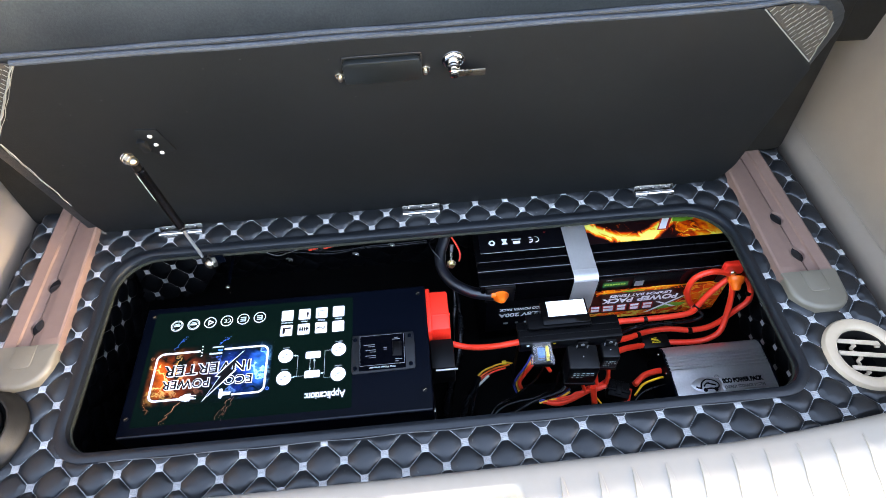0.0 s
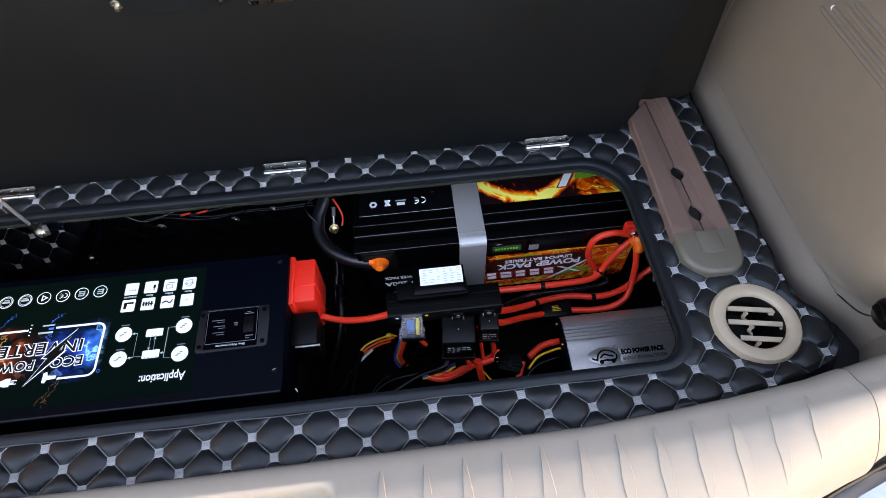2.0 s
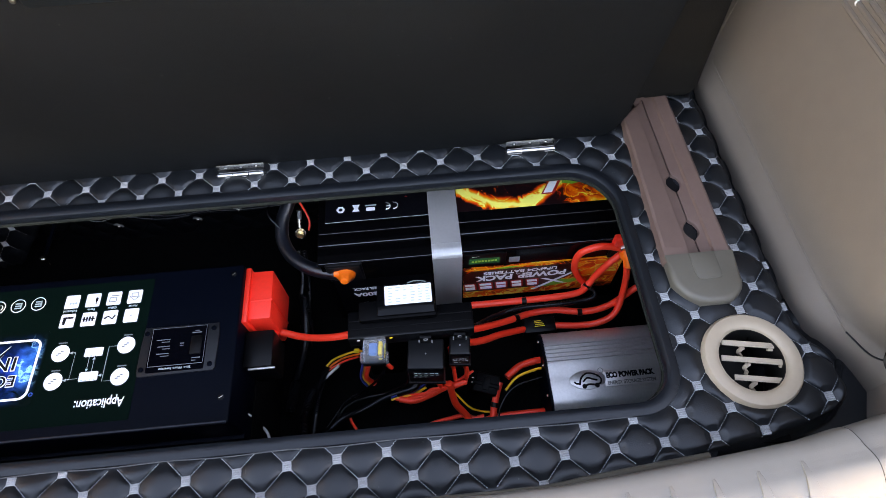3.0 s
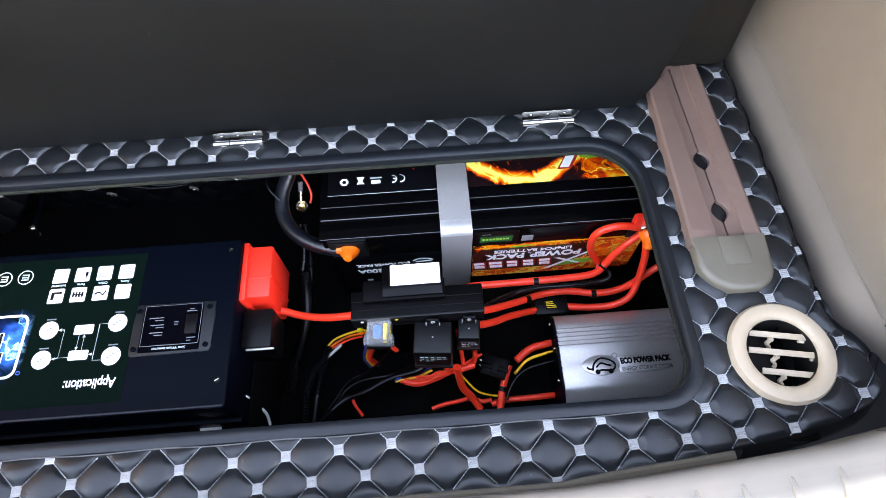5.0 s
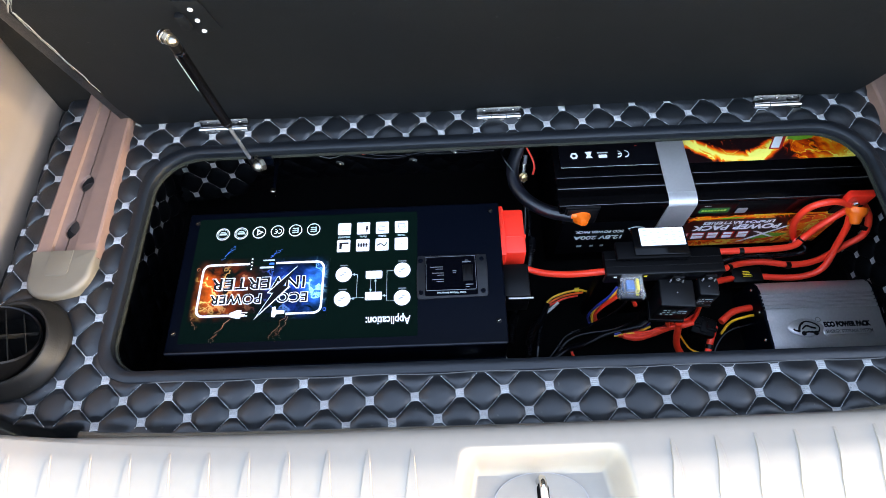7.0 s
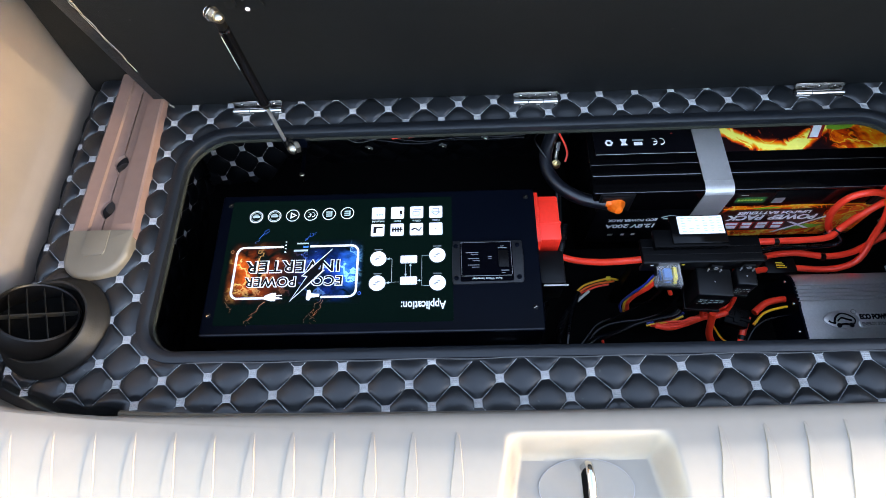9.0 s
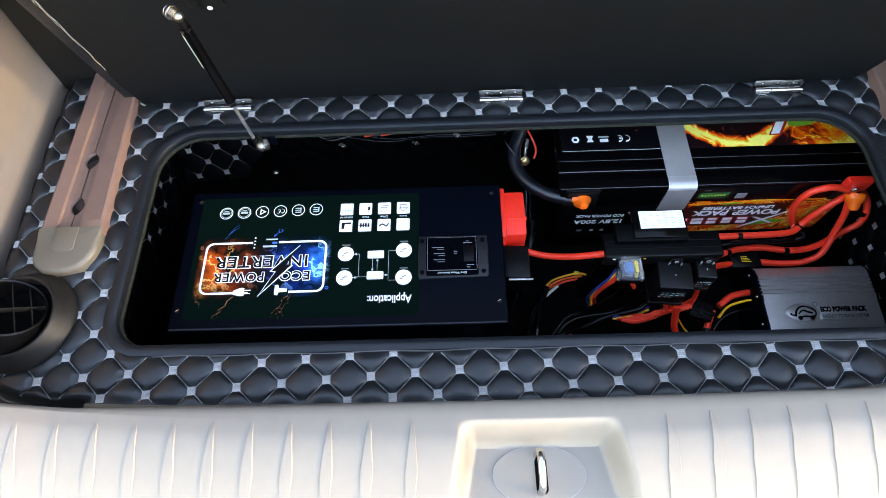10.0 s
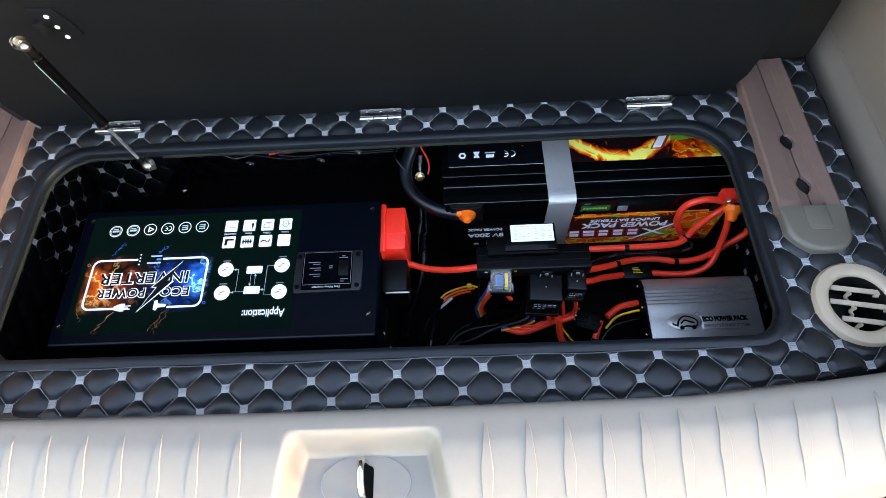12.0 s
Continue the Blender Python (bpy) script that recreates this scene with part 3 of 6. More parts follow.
# rim: a smooth leather roll round the opening, with a raw fabric edge inside
rim = tagged(new("opening_trim"), "smooth black leather roll round the floor opening", "trim", kind="structure")
RAD = (0.045, 0.045, 0.070, 0.070)
RINGS = [(0.021, 0.019, 0.0185, 0.022, -0.002), (0.0185, 0.0165, 0.0165, 0.019, 0.0035), (0.013, 0.0115, 0.011, 0.013, 0.0055), (0.006, 0.0055, 0.005, 0.006, 0.0056), (0.002, 0.002, 0.001, 0.002, 0.0030), (0.0, 0.0, 0.0, 0.0, -0.003), (0.001, 0.001, 0.001, 0.001, -0.008)]
rows = []
for l, r, f, b, z in RINGS:
    o = rounded(HOLE[0] - l, HOLE[1] + r, HOLE[2] - f, HOLE[3] + b, tuple(q + (l + r) / 2.5 for q in RAD), 10)
    rows.append([(x, y, z) for x, y in o + o[:1]])
part("leather_roll", grid(rows), LEATHER_SMOOTH, rim)
rows = []
for l, z in ((0.001, -0.0075), (-0.001, -0.009), (-0.0012, -0.0125), (0.004, -0.0145)):
    o = rounded(HOLE[0] - l, HOLE[1] + l, HOLE[2] - l, HOLE[3] + l, RAD, 10)
    rows.append([(x, y, z) for x, y in o + o[:1]])
part("raw_edge", grid(rows), RIM_EDGE, rim, "grey frayed fabric edge")
# piping seam where the roll meets the quilting at the front
pts = [(-0.36 + 0.02 * k, HOLE[2] - 0.0180 + 0.0008 * math.sin(k * 0.9), 0.0030) for k in range(52)]
part("piping", tube(pts, 0.0008, 6, 2), GREY_WIRE, rim)

# ---- the cavity under the floor ----
CAV = (-0.535, 0.850, 0.000, 0.575, -0.312)
cavity = tagged(new("cavity_liner"), "black quilted liner of the space under the floor, painted darker for its shade", "liner", kind="structure")


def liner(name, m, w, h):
    part(name, quilt_sheet(lambda x, y: -0.001 < x < w and -0.001 < y < h, (-8, 34), (-16, 34), m), SHADED_LINER, cavity)


M_BACK = Matrix.Translation((CAV[0], CAV[3], CAV[4])) @ Matrix(((1, 0, 0, 0), (0, 0, -1, 0), (0, 1, 0, 0), (0, 0, 0, 1)))
M_LEFT = Matrix.Translation((CAV[0], CAV[2], CAV[4])) @ Matrix(((0, 0, 1, 0), (1, 0, 0, 0), (0, 1, 0, 0), (0, 0, 0, 1)))
M_RIGHT = Matrix.Translation((CAV[1], CAV[3], CAV[4])) @ Matrix(((0, 0, -1, 0), (-1, 0, 0, 0), (0, 1, 0, 0), (0, 0, 0, 1)))
WW, DD, HH = CAV[1] - CAV[0], CAV[3] - CAV[2], -0.014 - CAV[4]
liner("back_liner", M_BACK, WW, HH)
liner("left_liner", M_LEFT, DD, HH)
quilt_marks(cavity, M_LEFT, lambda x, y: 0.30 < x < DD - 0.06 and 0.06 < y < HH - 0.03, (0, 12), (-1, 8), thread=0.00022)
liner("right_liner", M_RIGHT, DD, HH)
quilt_marks(cavity, M_RIGHT, lambda x, y: 0.12 < x < DD - 0.12 and 0.01 < y < HH - 0.12, (0, 12), (-1, 6), seams=False)
# a loose flap of quilting that hangs before the back corner
M_DRAPE = pose(-0.545, 0.470, -0.312, 90 - 24, 0, 5)
part("loose_flap", quilt_sheet(lambda x, y: 0.035 < x < 0.27 - 0.9 * max(0.0, 0.17 - y) and 0.050 < y < 0.170, (-8, 34), (-16, 34), M_DRAPE), SHADED_LINER, cavity)
quilt_marks(cavity, M_DRAPE, lambda x, y: 0.05 < x < 0.25 - 0.9 * max(0.0, 0.17 - y) and 0.06 < y < 0.160, (0, 12), (-1, 6), thread=0.00022)
part("front_liner", box(CAV[0], CAV[1], CAV[2] - 0.012, CAV[2], CAV[4], -0.014, 0), CARPET, cavity, smooth=False)
part("base_liner", box(CAV[0] - 0.02, CAV[1] + 0.02, CAV[2] - 0.02, CAV[3] + 0.02, CAV[4] - 0.015, CAV[4], 0), CARPET, cavity, smooth=False)
# the board under the quilting
bm = ring_strip(rounded(-0.462, 0.755, -0.03, 0.66, 0.02, 10), rounded(HOLE[0] - 0.004, HOLE[1] + 0.004, HOLE[2] - 0.004, HOLE[3] + 0.004, RAD, 10), -0.0140, -0.006)
part("floor_board", bm, BOARD, floor, smooth=False)

# ---- the sill ----
def sill_c(x):
    return -0.079 + 0.067 * (x - 0.15) ** 2


PROFILE = [(0.0, -0.02), (0.0, 0.048), (0.02, 0.063), (0.07, 0.0725), (0.17, 0.0780), (0.35, 0.0812), (0.60, 0.0832), (0.84, 0.0842), (1.0, 0.0848)]
OUTER = [(0.006, 0.0855), (0.020, 0.0865), (0.040, 0.083), (0.065, 0.074), (0.090, 0.060), (0.108, 0.047), (0.122, 0.030), (0.128, 0.010), (0.130, -0.03)]


def sill_depth(x):
    """The sill narrows towards its rounded ends."""
    return float(np.interp(x, (MID, 0.50, 0.645, 0.75, 0.82, 0.90), (1.03, 1.0, 0.96, 0.87, 0.70, 0.56)))


def sill_inner(x):
    """Where the sill meets the floor."""
    return float(np.interp(x, (-0.66, -0.60, -0.541, -0.496, -0.443, -0.404, -0.20, MID, 0.54, 0.62, 0.716, 0.806, 0.888), (0.0, -0.019, -0.036, -0.045, -0.049, -0.0515, -0.0525, -0.0510, -0.0470, -0.0415, -0.0335, -0.0260, -0.0110)))


def sill_line(x):
    """Places (y, z) across the sill, from the floor outwards."""
    l, c, k = sill_inner(x), sill_c(x), sill_depth(x)
    up = float(np.interp(abs(x - MID), (0.46, 0.56, 0.645, 0.72), (1.0, 1.05, 1.19, 1.28)))     # it rises towards its ends
    pts = [(0.0, l + (c - l) * f, z * up if z > 0 else z) for f, z in PROFILE] + [(0.0, c - d * k, z * up if z > 0 else z) for d, z in OUTER]
    return [(p[1], p[2]) for p in smooth_path(pts, 4)]


def sill_z(x, y):
    line = sill_line(x)[12:][::-1]
    return float(np.interp(y, [q[0] for q in line], [q[1] for q in line]))


def dent(x, y, z):
    """The latch well pressed into the sill."""
    w = 0.20 * max(0.0, min(0.075, -0.100 - y))          # the well widens outwards
    m = step(0.056 - w, 0.079 - w, x) * step(0.246 + w, 0.223 + w, x) * step(-0.076, -0.104, y)
    floor_z = 0.0405 - 0.05 * max(0.0, -0.165 - y)
    return z + (min(z, floor_z) - z) * m


sill = thing("door_sill", "pale beige ribbed plastic tailgate sill with a latch well", "sill", kind="structure")
SX0, SX1 = 2 * MID - 0.848, 0.848
rows = []
for x in list(np.linspace(SX0, 0.028, 100)) + list(np.linspace(0.030, 0.272, 122)) + list(np.linspace(0.274, SX1, 98)):
    x = float(x)
    skew = 0.028 * step(0.74, SX1, x)                      # the end seam slants outwards
    line = sill_line(x)
    rows.append([(x + skew * (k / len(line) - 0.35), y, dent(x, y, z)) for k, (y, z) in enumerate(line)])
part("sill_cover", grid(rows), BEIGE, sill)
part("end_seam", tube([(x + 0.0004, y, z) for x, y, z in rows[-1][10:]], 0.0003, 6, 0), SEAL, sill, "thin dark seam line")
# end trims beyond the cover's seam
for sgn in (1, -1):
    rows = []
    for d in np.arange(0.68, 0.95, 0.012):
        x = MID + sgn * float(d)
        rows.append([(x, y + 0.12 * max(0, d - 0.74), z - 0.0025 + 0.25 * max(0, d - 0.755)) for y, z in sill_line(x)])
    part("sill_end_trim", grid(rows), BEIGE, sill)
# edge strip along the floor
strip = [(float(x), (sill_inner(float(x)) + lip_y(float(x))) / 2, 0.001) for x in np.linspace(-0.436, 0.738, 60)]
part("edge_strip", tube(strip, 0.0075, 10, 1, flat=0.7), RAIL_CAP, sill, "dull grey plastic edge strip")


def rib(x0):
    """A long tapered ridge on the sill: a narrow rounded head, widening outwards."""
    c, rows = float(np.interp(x0, (-0.45, -0.27, 0.0, 0.15, 0.295, 0.478, 0.65, 0.70, 0.74, 0.785), (-0.0733, -0.0765, -0.080, -0.0795, -0.077, -0.0705, -0.0630, -0.0605, -0.0580, -0.0540))), []
    long = float(np.interp(x0, (0.30, 0.48, 0.70, 0.79), (0.120, 0.112, 0.089, 0.076)))
    for k in range(25):
        s = k / 24
        y = c + 0.0015 - long * s
        w = 0.0014 + 0.0054 * (s / 0.45 if s < 0.45 else 1 - 0.8 * (s - 0.45) / 0.55)
        h = 0.0013 * min(1.0, 0.35 + s * 6, (1 - s) * 4)
        x = x0 + 0.020 * (x0 - 0.50) * s * s + 0.0008 * s
        z0, z1 = sill_z(x - w, y), sill_z(x + w, y)
        rows.append([(x - w - 0.0007, y, z0 - 0.0008), (x - w, y, z0 + h), (x + w, y, z1 + h), (x + w + 0.0014, y, z1 - 0.0008)])
    return grid([[(p[0], rows[0][0][1] + 0.0036, sill_z(p[0], rows[0][0][1]) - 0.0010) for p in rows[0]]] + rows)


for k in range(12):
    part("rib", rib(0.295 if k == 0 else 0.3444 + 0.0441 * (k - 1)), BEIGE, sill, smooth=False)
for k in range(15):
    x = 0.0054 if k == 0 else -0.0444 - 0.0452 * (k - 1)
    if x > SX0 + 0.02:
        part("rib", rib(x), BEIGE, sill, smooth=False)

# latch: oval cover line, slot and chrome striker
latch = thing("door_latch", "chrome striker loop in a dark slot of the sill well", "latch")
LZ = 0.0412
oval = [(0.150 + 0.054 * math.cos(2 * math.pi * k / 48), -0.134 + 0.032 * math.sin(2 * math.pi * k / 48), LZ + 0.0003) for k in range(49)]  # oval line
part("cover_plate", prism([(x, y) for x, y, _ in oval[:-1]], LZ - 0.001, LZ + 0.0006), BEIGE, latch)
part("cover_seam", tube(oval, 0.0005, 5, 0), STRAP_MAT, latch, "thin grey seam line")
part("slot", prism([(0.1525 + 0.007 * math.cos(a), -0.1345 + (0.0145 if math.sin(a) > 0 else -0.0145) + 0.0065 * math.sin(a)) for a in [2 * math.pi * k / 24 for k in range(24)]], LZ - 0.0005, LZ + 0.0012), CARPET, latch)
part("striker", tube([(0.150, -0.153, 0.036), (0.150, -0.152, 0.056), (0.150, -0.147, 0.068), (0.1495, -0.135, 0.076), (0.149, -0.118, 0.077), (0.149, -0.111, 0.068), (0.149, -0.112, 0.036)], 0.0044, 12, 8), CHROME, latch, "polished chrome loop")

# seal and bumper outside the sill
bumper = thing("bumper", "glossy silver painted bumper behind a dark seal", "bumper")
rows, seal_pts = [], []
for x in np.arange(-0.85, 1.13, 0.03):
    x = float(x)
    c = sill_c(x) - 0.128 * sill_depth(x)
    seal_pts.append((x, c - 0.005, 0.018))
    rows.append([(x, c - d, z) for d, z in ((0.004, -0.03), (0.010, 0.002), (0.022, 0.012), (0.05, 0.010), (0.085, 0.0), (0.11, -0.03), (0.118, -0.12), (0.10, -0.30))])
part("bumper_shell", grid(rows), BUMPER, bumper)
part("seal", tube(seal_pts, 0.0035, 8, 2), SEAL, bumper, "dark rubber seal")

# ---- side walls, seat and roof ----
def lean_in(z):
    """How far the tailgate opening lies forward at a height."""
    return 0.32 * max(0.0, z - 0.12) ** 1.1


def side_wall(name, sgn, label):
    """Moulded inner side panel: a foot, a soft seam ledge, and a leaning upper panel with its thickness."""
    wall = tagged(new(name), label, "side panel", kind="structure")
    rows = []
    for y in np.arange(-0.02, 1.22, 0.03):
        y = float(y)
        b, foot = 0.030 * step(0.115, 0.030, y), 0.030 * step(0.155, 0.080, y) * step(-0.02, 0.06, y)
        prof = [(0.924 + b, -0.03), (0.921 + b, 0.004), (0.922 + b, 0.010), (0.9275 + b, 0.022), (0.936 + b, 0.0345), (0.942 + b, 0.070), (0.953 + b, 0.16), (0.972 + b, 0.32), (0.985 + b, 0.55), (0.975 + b, 0.85), (0.93, 1.02), (0.88, 1.07)]
        fine = []
        for (x0, z0), (x1, z1) in zip(prof, prof[1:]):
            for k in range(3):
                fine.append((x0 + (x1 - x0) * k / 3, z0 + (z1 - z0) * k / 3))
        fine.append(prof[-1])
        fine = [(x + foot * step(0.10, 0.015, z), z) for x, z in fine]
        rows.append([(MID + sgn * (x - MID), y + lean_in(z) * (1 - (y + 0.02) / 1.24), z) for x, z in fine])
    part("inner_panel", grid(rows), PANEL, wall)
    # unseen outer skin; it and the pillar edge reach -0.10 to block low sun
    outer = [[(MID + sgn * (1.06 - MID), y + lean_in(z) * (1 - (y + 0.10) / 1.32), z) for z in (-0.6, 0.0, 0.3, 0.6, 1.1)] for y in (-0.10, 0.6, 1.22)]
    part("unseen_skin", grid(outer), BUMPER, wall)
    edge = [[(MID + sgn * (x + (0.035 if x < 1 else 0) - MID), yy + lean_in(z), z) for z, x in ((-0.03, x), (0.2, x + (0.03 if x < 1 else 0)), (0.6, x + (0.07 if x < 1 else 0)), (1.07, x))] for x, yy in ((0.924, -0.02), (1.06, -0.10))]
    part("pillar_edge", grid(edge), PANEL, wall)
    return wall


wall_right = side_wall("wall_right", 1, "moulded grey-beige plastic side panel with seam and ribs")
wall_left = side_wall("wall_left", -1, "moulded beige plastic side panel in sunlight")
# soft seam ledge and vertical ribs on the right panel
part("panel_seam", tube([(0.9545, 0.622, 0.175), (0.949, 0.622, 0.126), (0.9395, 0.615, 0.052), (0.937, 0.600, 0.037), (0.9358, 0.565, 0.0345), (0.9358, 0.50, 0.0350), (0.9358, 0.35, 0.0345), (0.9358, 0.20, 0.0345), (0.938, 0.10, 0.036)], 0.0011, 8, 6), PANEL, wall_right)
part("seam_end", tube([(0.938, 0.10, 0.0370), (0.946, 0.062, 0.050), (0.960, 0.045, 0.0735)], 0.0012, 6, 6), SEAL, wall_right, "dark gap at the end of the seam")
for k in range(4):
    z, y = 0.252 + 0.0125 * k, 0.435 - 0.016 * k
    x = 0.9640 + 0.00105 * (z - 0.252) / 0.01
    part("panel_rib", tube([(x + 0.003, y + 0.01, z), (x, y - 0.004, z), (x, y - 0.10, z), (x, y - 0.20, z), (x, y - 0.27, z)], 0.0036, 8, 5), PANEL, wall_right)
part("rivet", ball(0.004, pose(0.966, 0.425, 0.264)), INK, wall_right, "small white rivet")
hook = thing("cargo_hook", "round black plastic cargo hook on the side panel", "hook")
M = pose(0.946, 0.040, 0.092, 0, -75, 0)
part("base", moved(lathe([(0.0, 0.0), (0.020, 0.0), (0.021, 0.006), (0.017, 0.012), (0.010, 0.010), (0.0, 0.006)], 28), M), BLACK_PLASTIC, hook)
part("knob", moved(box(-0.006, 0.006, -0.014, 0.014, 0.004, 0.020, 0.003), M), BLACK_GLOSS, hook)

# unseen roof; its rear edge at 0.50 lets more sky light into the cavity
roof = tagged(new("ceiling"), "unseen light grey headliner closing the load space", "ceiling", kind="structure")
part("headliner", box(-0.80, 1.08, 0.50, 1.22, 1.07, 1.10, 0), HEADLINER, roof, smooth=False)
front_wall = tagged(new("wall_front"), "dark partition closing the cabin", "wall", kind="structure")
part("partition", box(-0.80, 1.08, 1.22, 1.25, -0.35, 1.10, 0), SEAT_FABRIC, front_wall, smooth=False)
ground = tagged(new("ground"), "grey asphalt ground under the vehicle", "ground", kind="structure")
part("asphalt", box(-60, 60, -60, 60, -0.72, -0.70, 0), ASPHALT, ground, smooth=False)

seat = thing("rear_seat", "dark grey woven fabric rear seat back", "seat")
bm = box(-0.58, 0.86, -0.05, 0.05, 0.0, 0.86, 0.03, seg=4)
part("backrest", moved(bm, pose(0, 0.590, 0.004, 0, 0, 0) @ pose(0, 0, 0, -4, 0, 0)), SEAT_FABRIC, seat)

BOLSTER = material("dark_brown_bolster", (0.0060, 0.0050, 0.0042), 0.85, var=0.3, scale=60, bump=0.6, bump_scale=900, spec=0.15)
# the right one is widened to cover the dark brown band beside the lid
for x0, x1 in ((-0.648, -0.520), (0.740, 0.900)):
    part("side_bolster", moved(box(x0, x1, -0.075, 0.05, 0.0 if x0 > 0 else -0.04, 0.86, 0.02, seg=3), pose(0, 0.612, 0.002, -4, 0, 0)), BOLSTER, seat, "dark brown side bolster")
part("shoulder", moved(box(0.85, 0.992, -0.060, 0.05, 0.262, 0.86, 0.015, seg=3), pose(0, 0.612, 0.002, -4, 2, 0)), BOLSTER, seat, "dark brown seat shoulder")
for z in (0.455, 0.487):
    part("piping", tube([(x, 0.5365 + 0.001 * math.sin(x * 9) + 0.0700 * z, z + 0.003 * math.sin(x * 6)) for x in np.arange(-0.62, 0.91, 0.05)], 0.0045, 8, 3), SEAT_FABRIC, seat)

# ---- the rails beside the opening ----
def rail(sgn):
    """A mauve plastic guide: two ramped halves along a slit with two eye-shaped openings, and a grey end cap."""
    X = lambda u: MID + sgn * (u - MID)
    ob = thing("seat_rail_cover", "mauve plastic rail cover with eye-shaped openings and grey end cap", "rail cover", "rail covers")
    cx = lambda y: 0.8095 - 0.008 * (y - 0.32)

    def slit(y):
        w = 0.0009
        for e in (0.3665, 0.2815):
            t = abs(y - e) / 0.0155
            if t < 1:
                w = max(w, 0.0112 * math.sqrt(1 - t * t) * (1 - 0.25 * t))
        return w

    for side in (-1, 1):
        rows = []
        ys = [0.2285] + [0.229 + (0.549 - 0.229) * k / 90 for k in range(91)]
        for row_at, y in enumerate(ys):
            full = 0.0550 - 0.035 * (y - 0.24) if side < 0 else 0.0414
            if side < 0:
                full -= max(0.0, (y - 0.496)) * 0.93      # clipped corner towards the opening
            s = slit(y)
            row = []
            prof = [(s, -0.004), (s, 0.0095), (s + 0.0008, 0.0102), (0.0130, 0.0110), (0.0165, 0.0118), (0.0180, 0.0160), (full - 0.005, 0.0185), (full - 0.0016, 0.0165), (full, 0.0120), (full, -0.004)]
            for u, z in prof if row_at else [(u, -0.004) for u, _ in prof]:
                row.append((X(cx(y) + side * u), y, z))
            rows.append(row)
        part("rail_half", grid(rows), RAIL, ob)
    part("slit_base", box(*sorted((X(0.79), X(0.83))), 0.238, 0.545, -0.003, 0.0045, 0), SEAL, ob, smooth=False)
    o = rounded(0.7560, 0.8515, 0.1645, 0.2395, (0.046, 0.034, 0.001, 0.001), 8)
    o = [(X(x), y) for x, y in o]
    bm = prism(o, -0.002, 0.0190)
    bmesh.ops.bevel(bm, geom=[e for e in bm.edges if min(v.co.z for v in e.verts) > 0.018 and sum(v.co.y for v in e.verts) / 2 < 0.236], offset=0.008, segments=4, affect="EDGES", profile=0.5)
    part("end_cap", bm, RAIL_CAP, ob, "grey plastic end cap")
    o = [(X(x), y) for x, y in rounded(0.7895, 0.8250, 0.1985, 0.2395, (0.007, 0.007, 0.001, 0.001), 5)]
    part("cap_tongue", prism(o, 0.015, 0.0201, 0.0009), RAIL_CAP, ob)
    return ob


rail(1)
rail(-1).location.y = -0.0105

# ---- air vents ----
vent = thing("air_vent", "round beige plastic air vent with three slats", "air vent")
VM = pose(0.8290, 0.0862, 0.0040)
part("ring", moved(lathe([(0.0410, -0.006), (0.0412, 0.0010), (0.0425, 0.0040), (0.0460, 0.0062), (0.0530, 0.0066), (0.0595, 0.0050), (0.0622, 0.0015), (0.0630, -0.009)], 64), VM), BEIGE_VENT, vent)
part("duct", moved(lathe([(0.0408, 0.000), (0.0405, -0.03), (0.0390, -0.055), (0.0, -0.056), (0.0, -0.058), (0.042, -0.057), (0.044, -0.03), (0.044, 0.000)], 40), VM), VENT_BLACK, vent, "dark duct")
for k, (y, half) in enumerate(((0.0235, 0.0335), (0.0015, 0.0405), (-0.0235, 0.0325))):
    SM = VM @ pose(0.0055, y, -0.006, 16, 0, -10)
    slat = part("slat", moved(box(-half, half, -0.0030, 0.0030, -0.0012, 0.0010, 0.0008), SM), BEIGE_VENT, vent)
    part("slat_lip", moved(box(-half, half, -0.0042, -0.0028, -0.0030, 0.0012, 0.0006), SM), BEIGE_VENT, slat)
    part("vane", moved(tube([(-0.006, -0.002, -0.001), (-0.004, -0.007, -0.004), (-0.006, -0.011, -0.008), (-0.002, -0.015, -0.010), (-0.003, -0.019, -0.012)], 0.0027, 8, 4, flat=0.7), SM @ pose(-0.003, 0, 0)), BEIGE_VENT, slat)
    part("vane_knob", moved(cyl(0.0028, -0.003, 0.001, 12, 0.0006), SM @ pose(-0.005, -0.006, -0.004)), BEIGE_VENT, slat)
    part("pivot", moved(box(-0.0035, 0.0035, -0.0075, 0.0030, -0.006, -0.001, 0.001), SM @ pose(half - 0.004, 0, 0)), BEIGE_VENT, slat)

lvent = thing("ball_vent", "dusty black plastic swivel air vent with a grille", "air vent")
LV = pose(-0.557, 0.085, 0.0)
part("housing", moved(lathe([(0.054, -0.004), (0.0545, 0.026), (0.0560, 0.0295), (0.0590, 0.0300), (0.0615, 0.0275), (0.0650, 0.0200), (0.0700, 0.0125), (0.0735, 0.0085), (0.0745, 0.0050), (0.0745, -0.004)], 56), LV), VENT_BLACK, lvent)
BV = Matrix(((0.744, -0.440, 0.503, -0.566), (0.267, 0.885, 0.383, 0.083), (-0.613, -0.150, 0.776, 0.030), (0, 0, 0, 1)))      # swivelled towards the middle
part("ball", moved(lathe([(0.0465, 0.022), (0.0480, 0.0240), (0.0505, 0.0225), (0.0545, 0.010), (0.0550, -0.004), (0.0500, -0.020), (0.0460, -0.020), (0.0465, 0.0)], 48), BV), BLACK_PLASTIC, lvent)
part("back", moved(cyl(0.0465, -0.022, -0.012, 32), BV), CARPET, lvent)
part("inner_disc", moved(cyl(0.0560, 0.004, 0.012, 40), LV), CARPET, lvent)
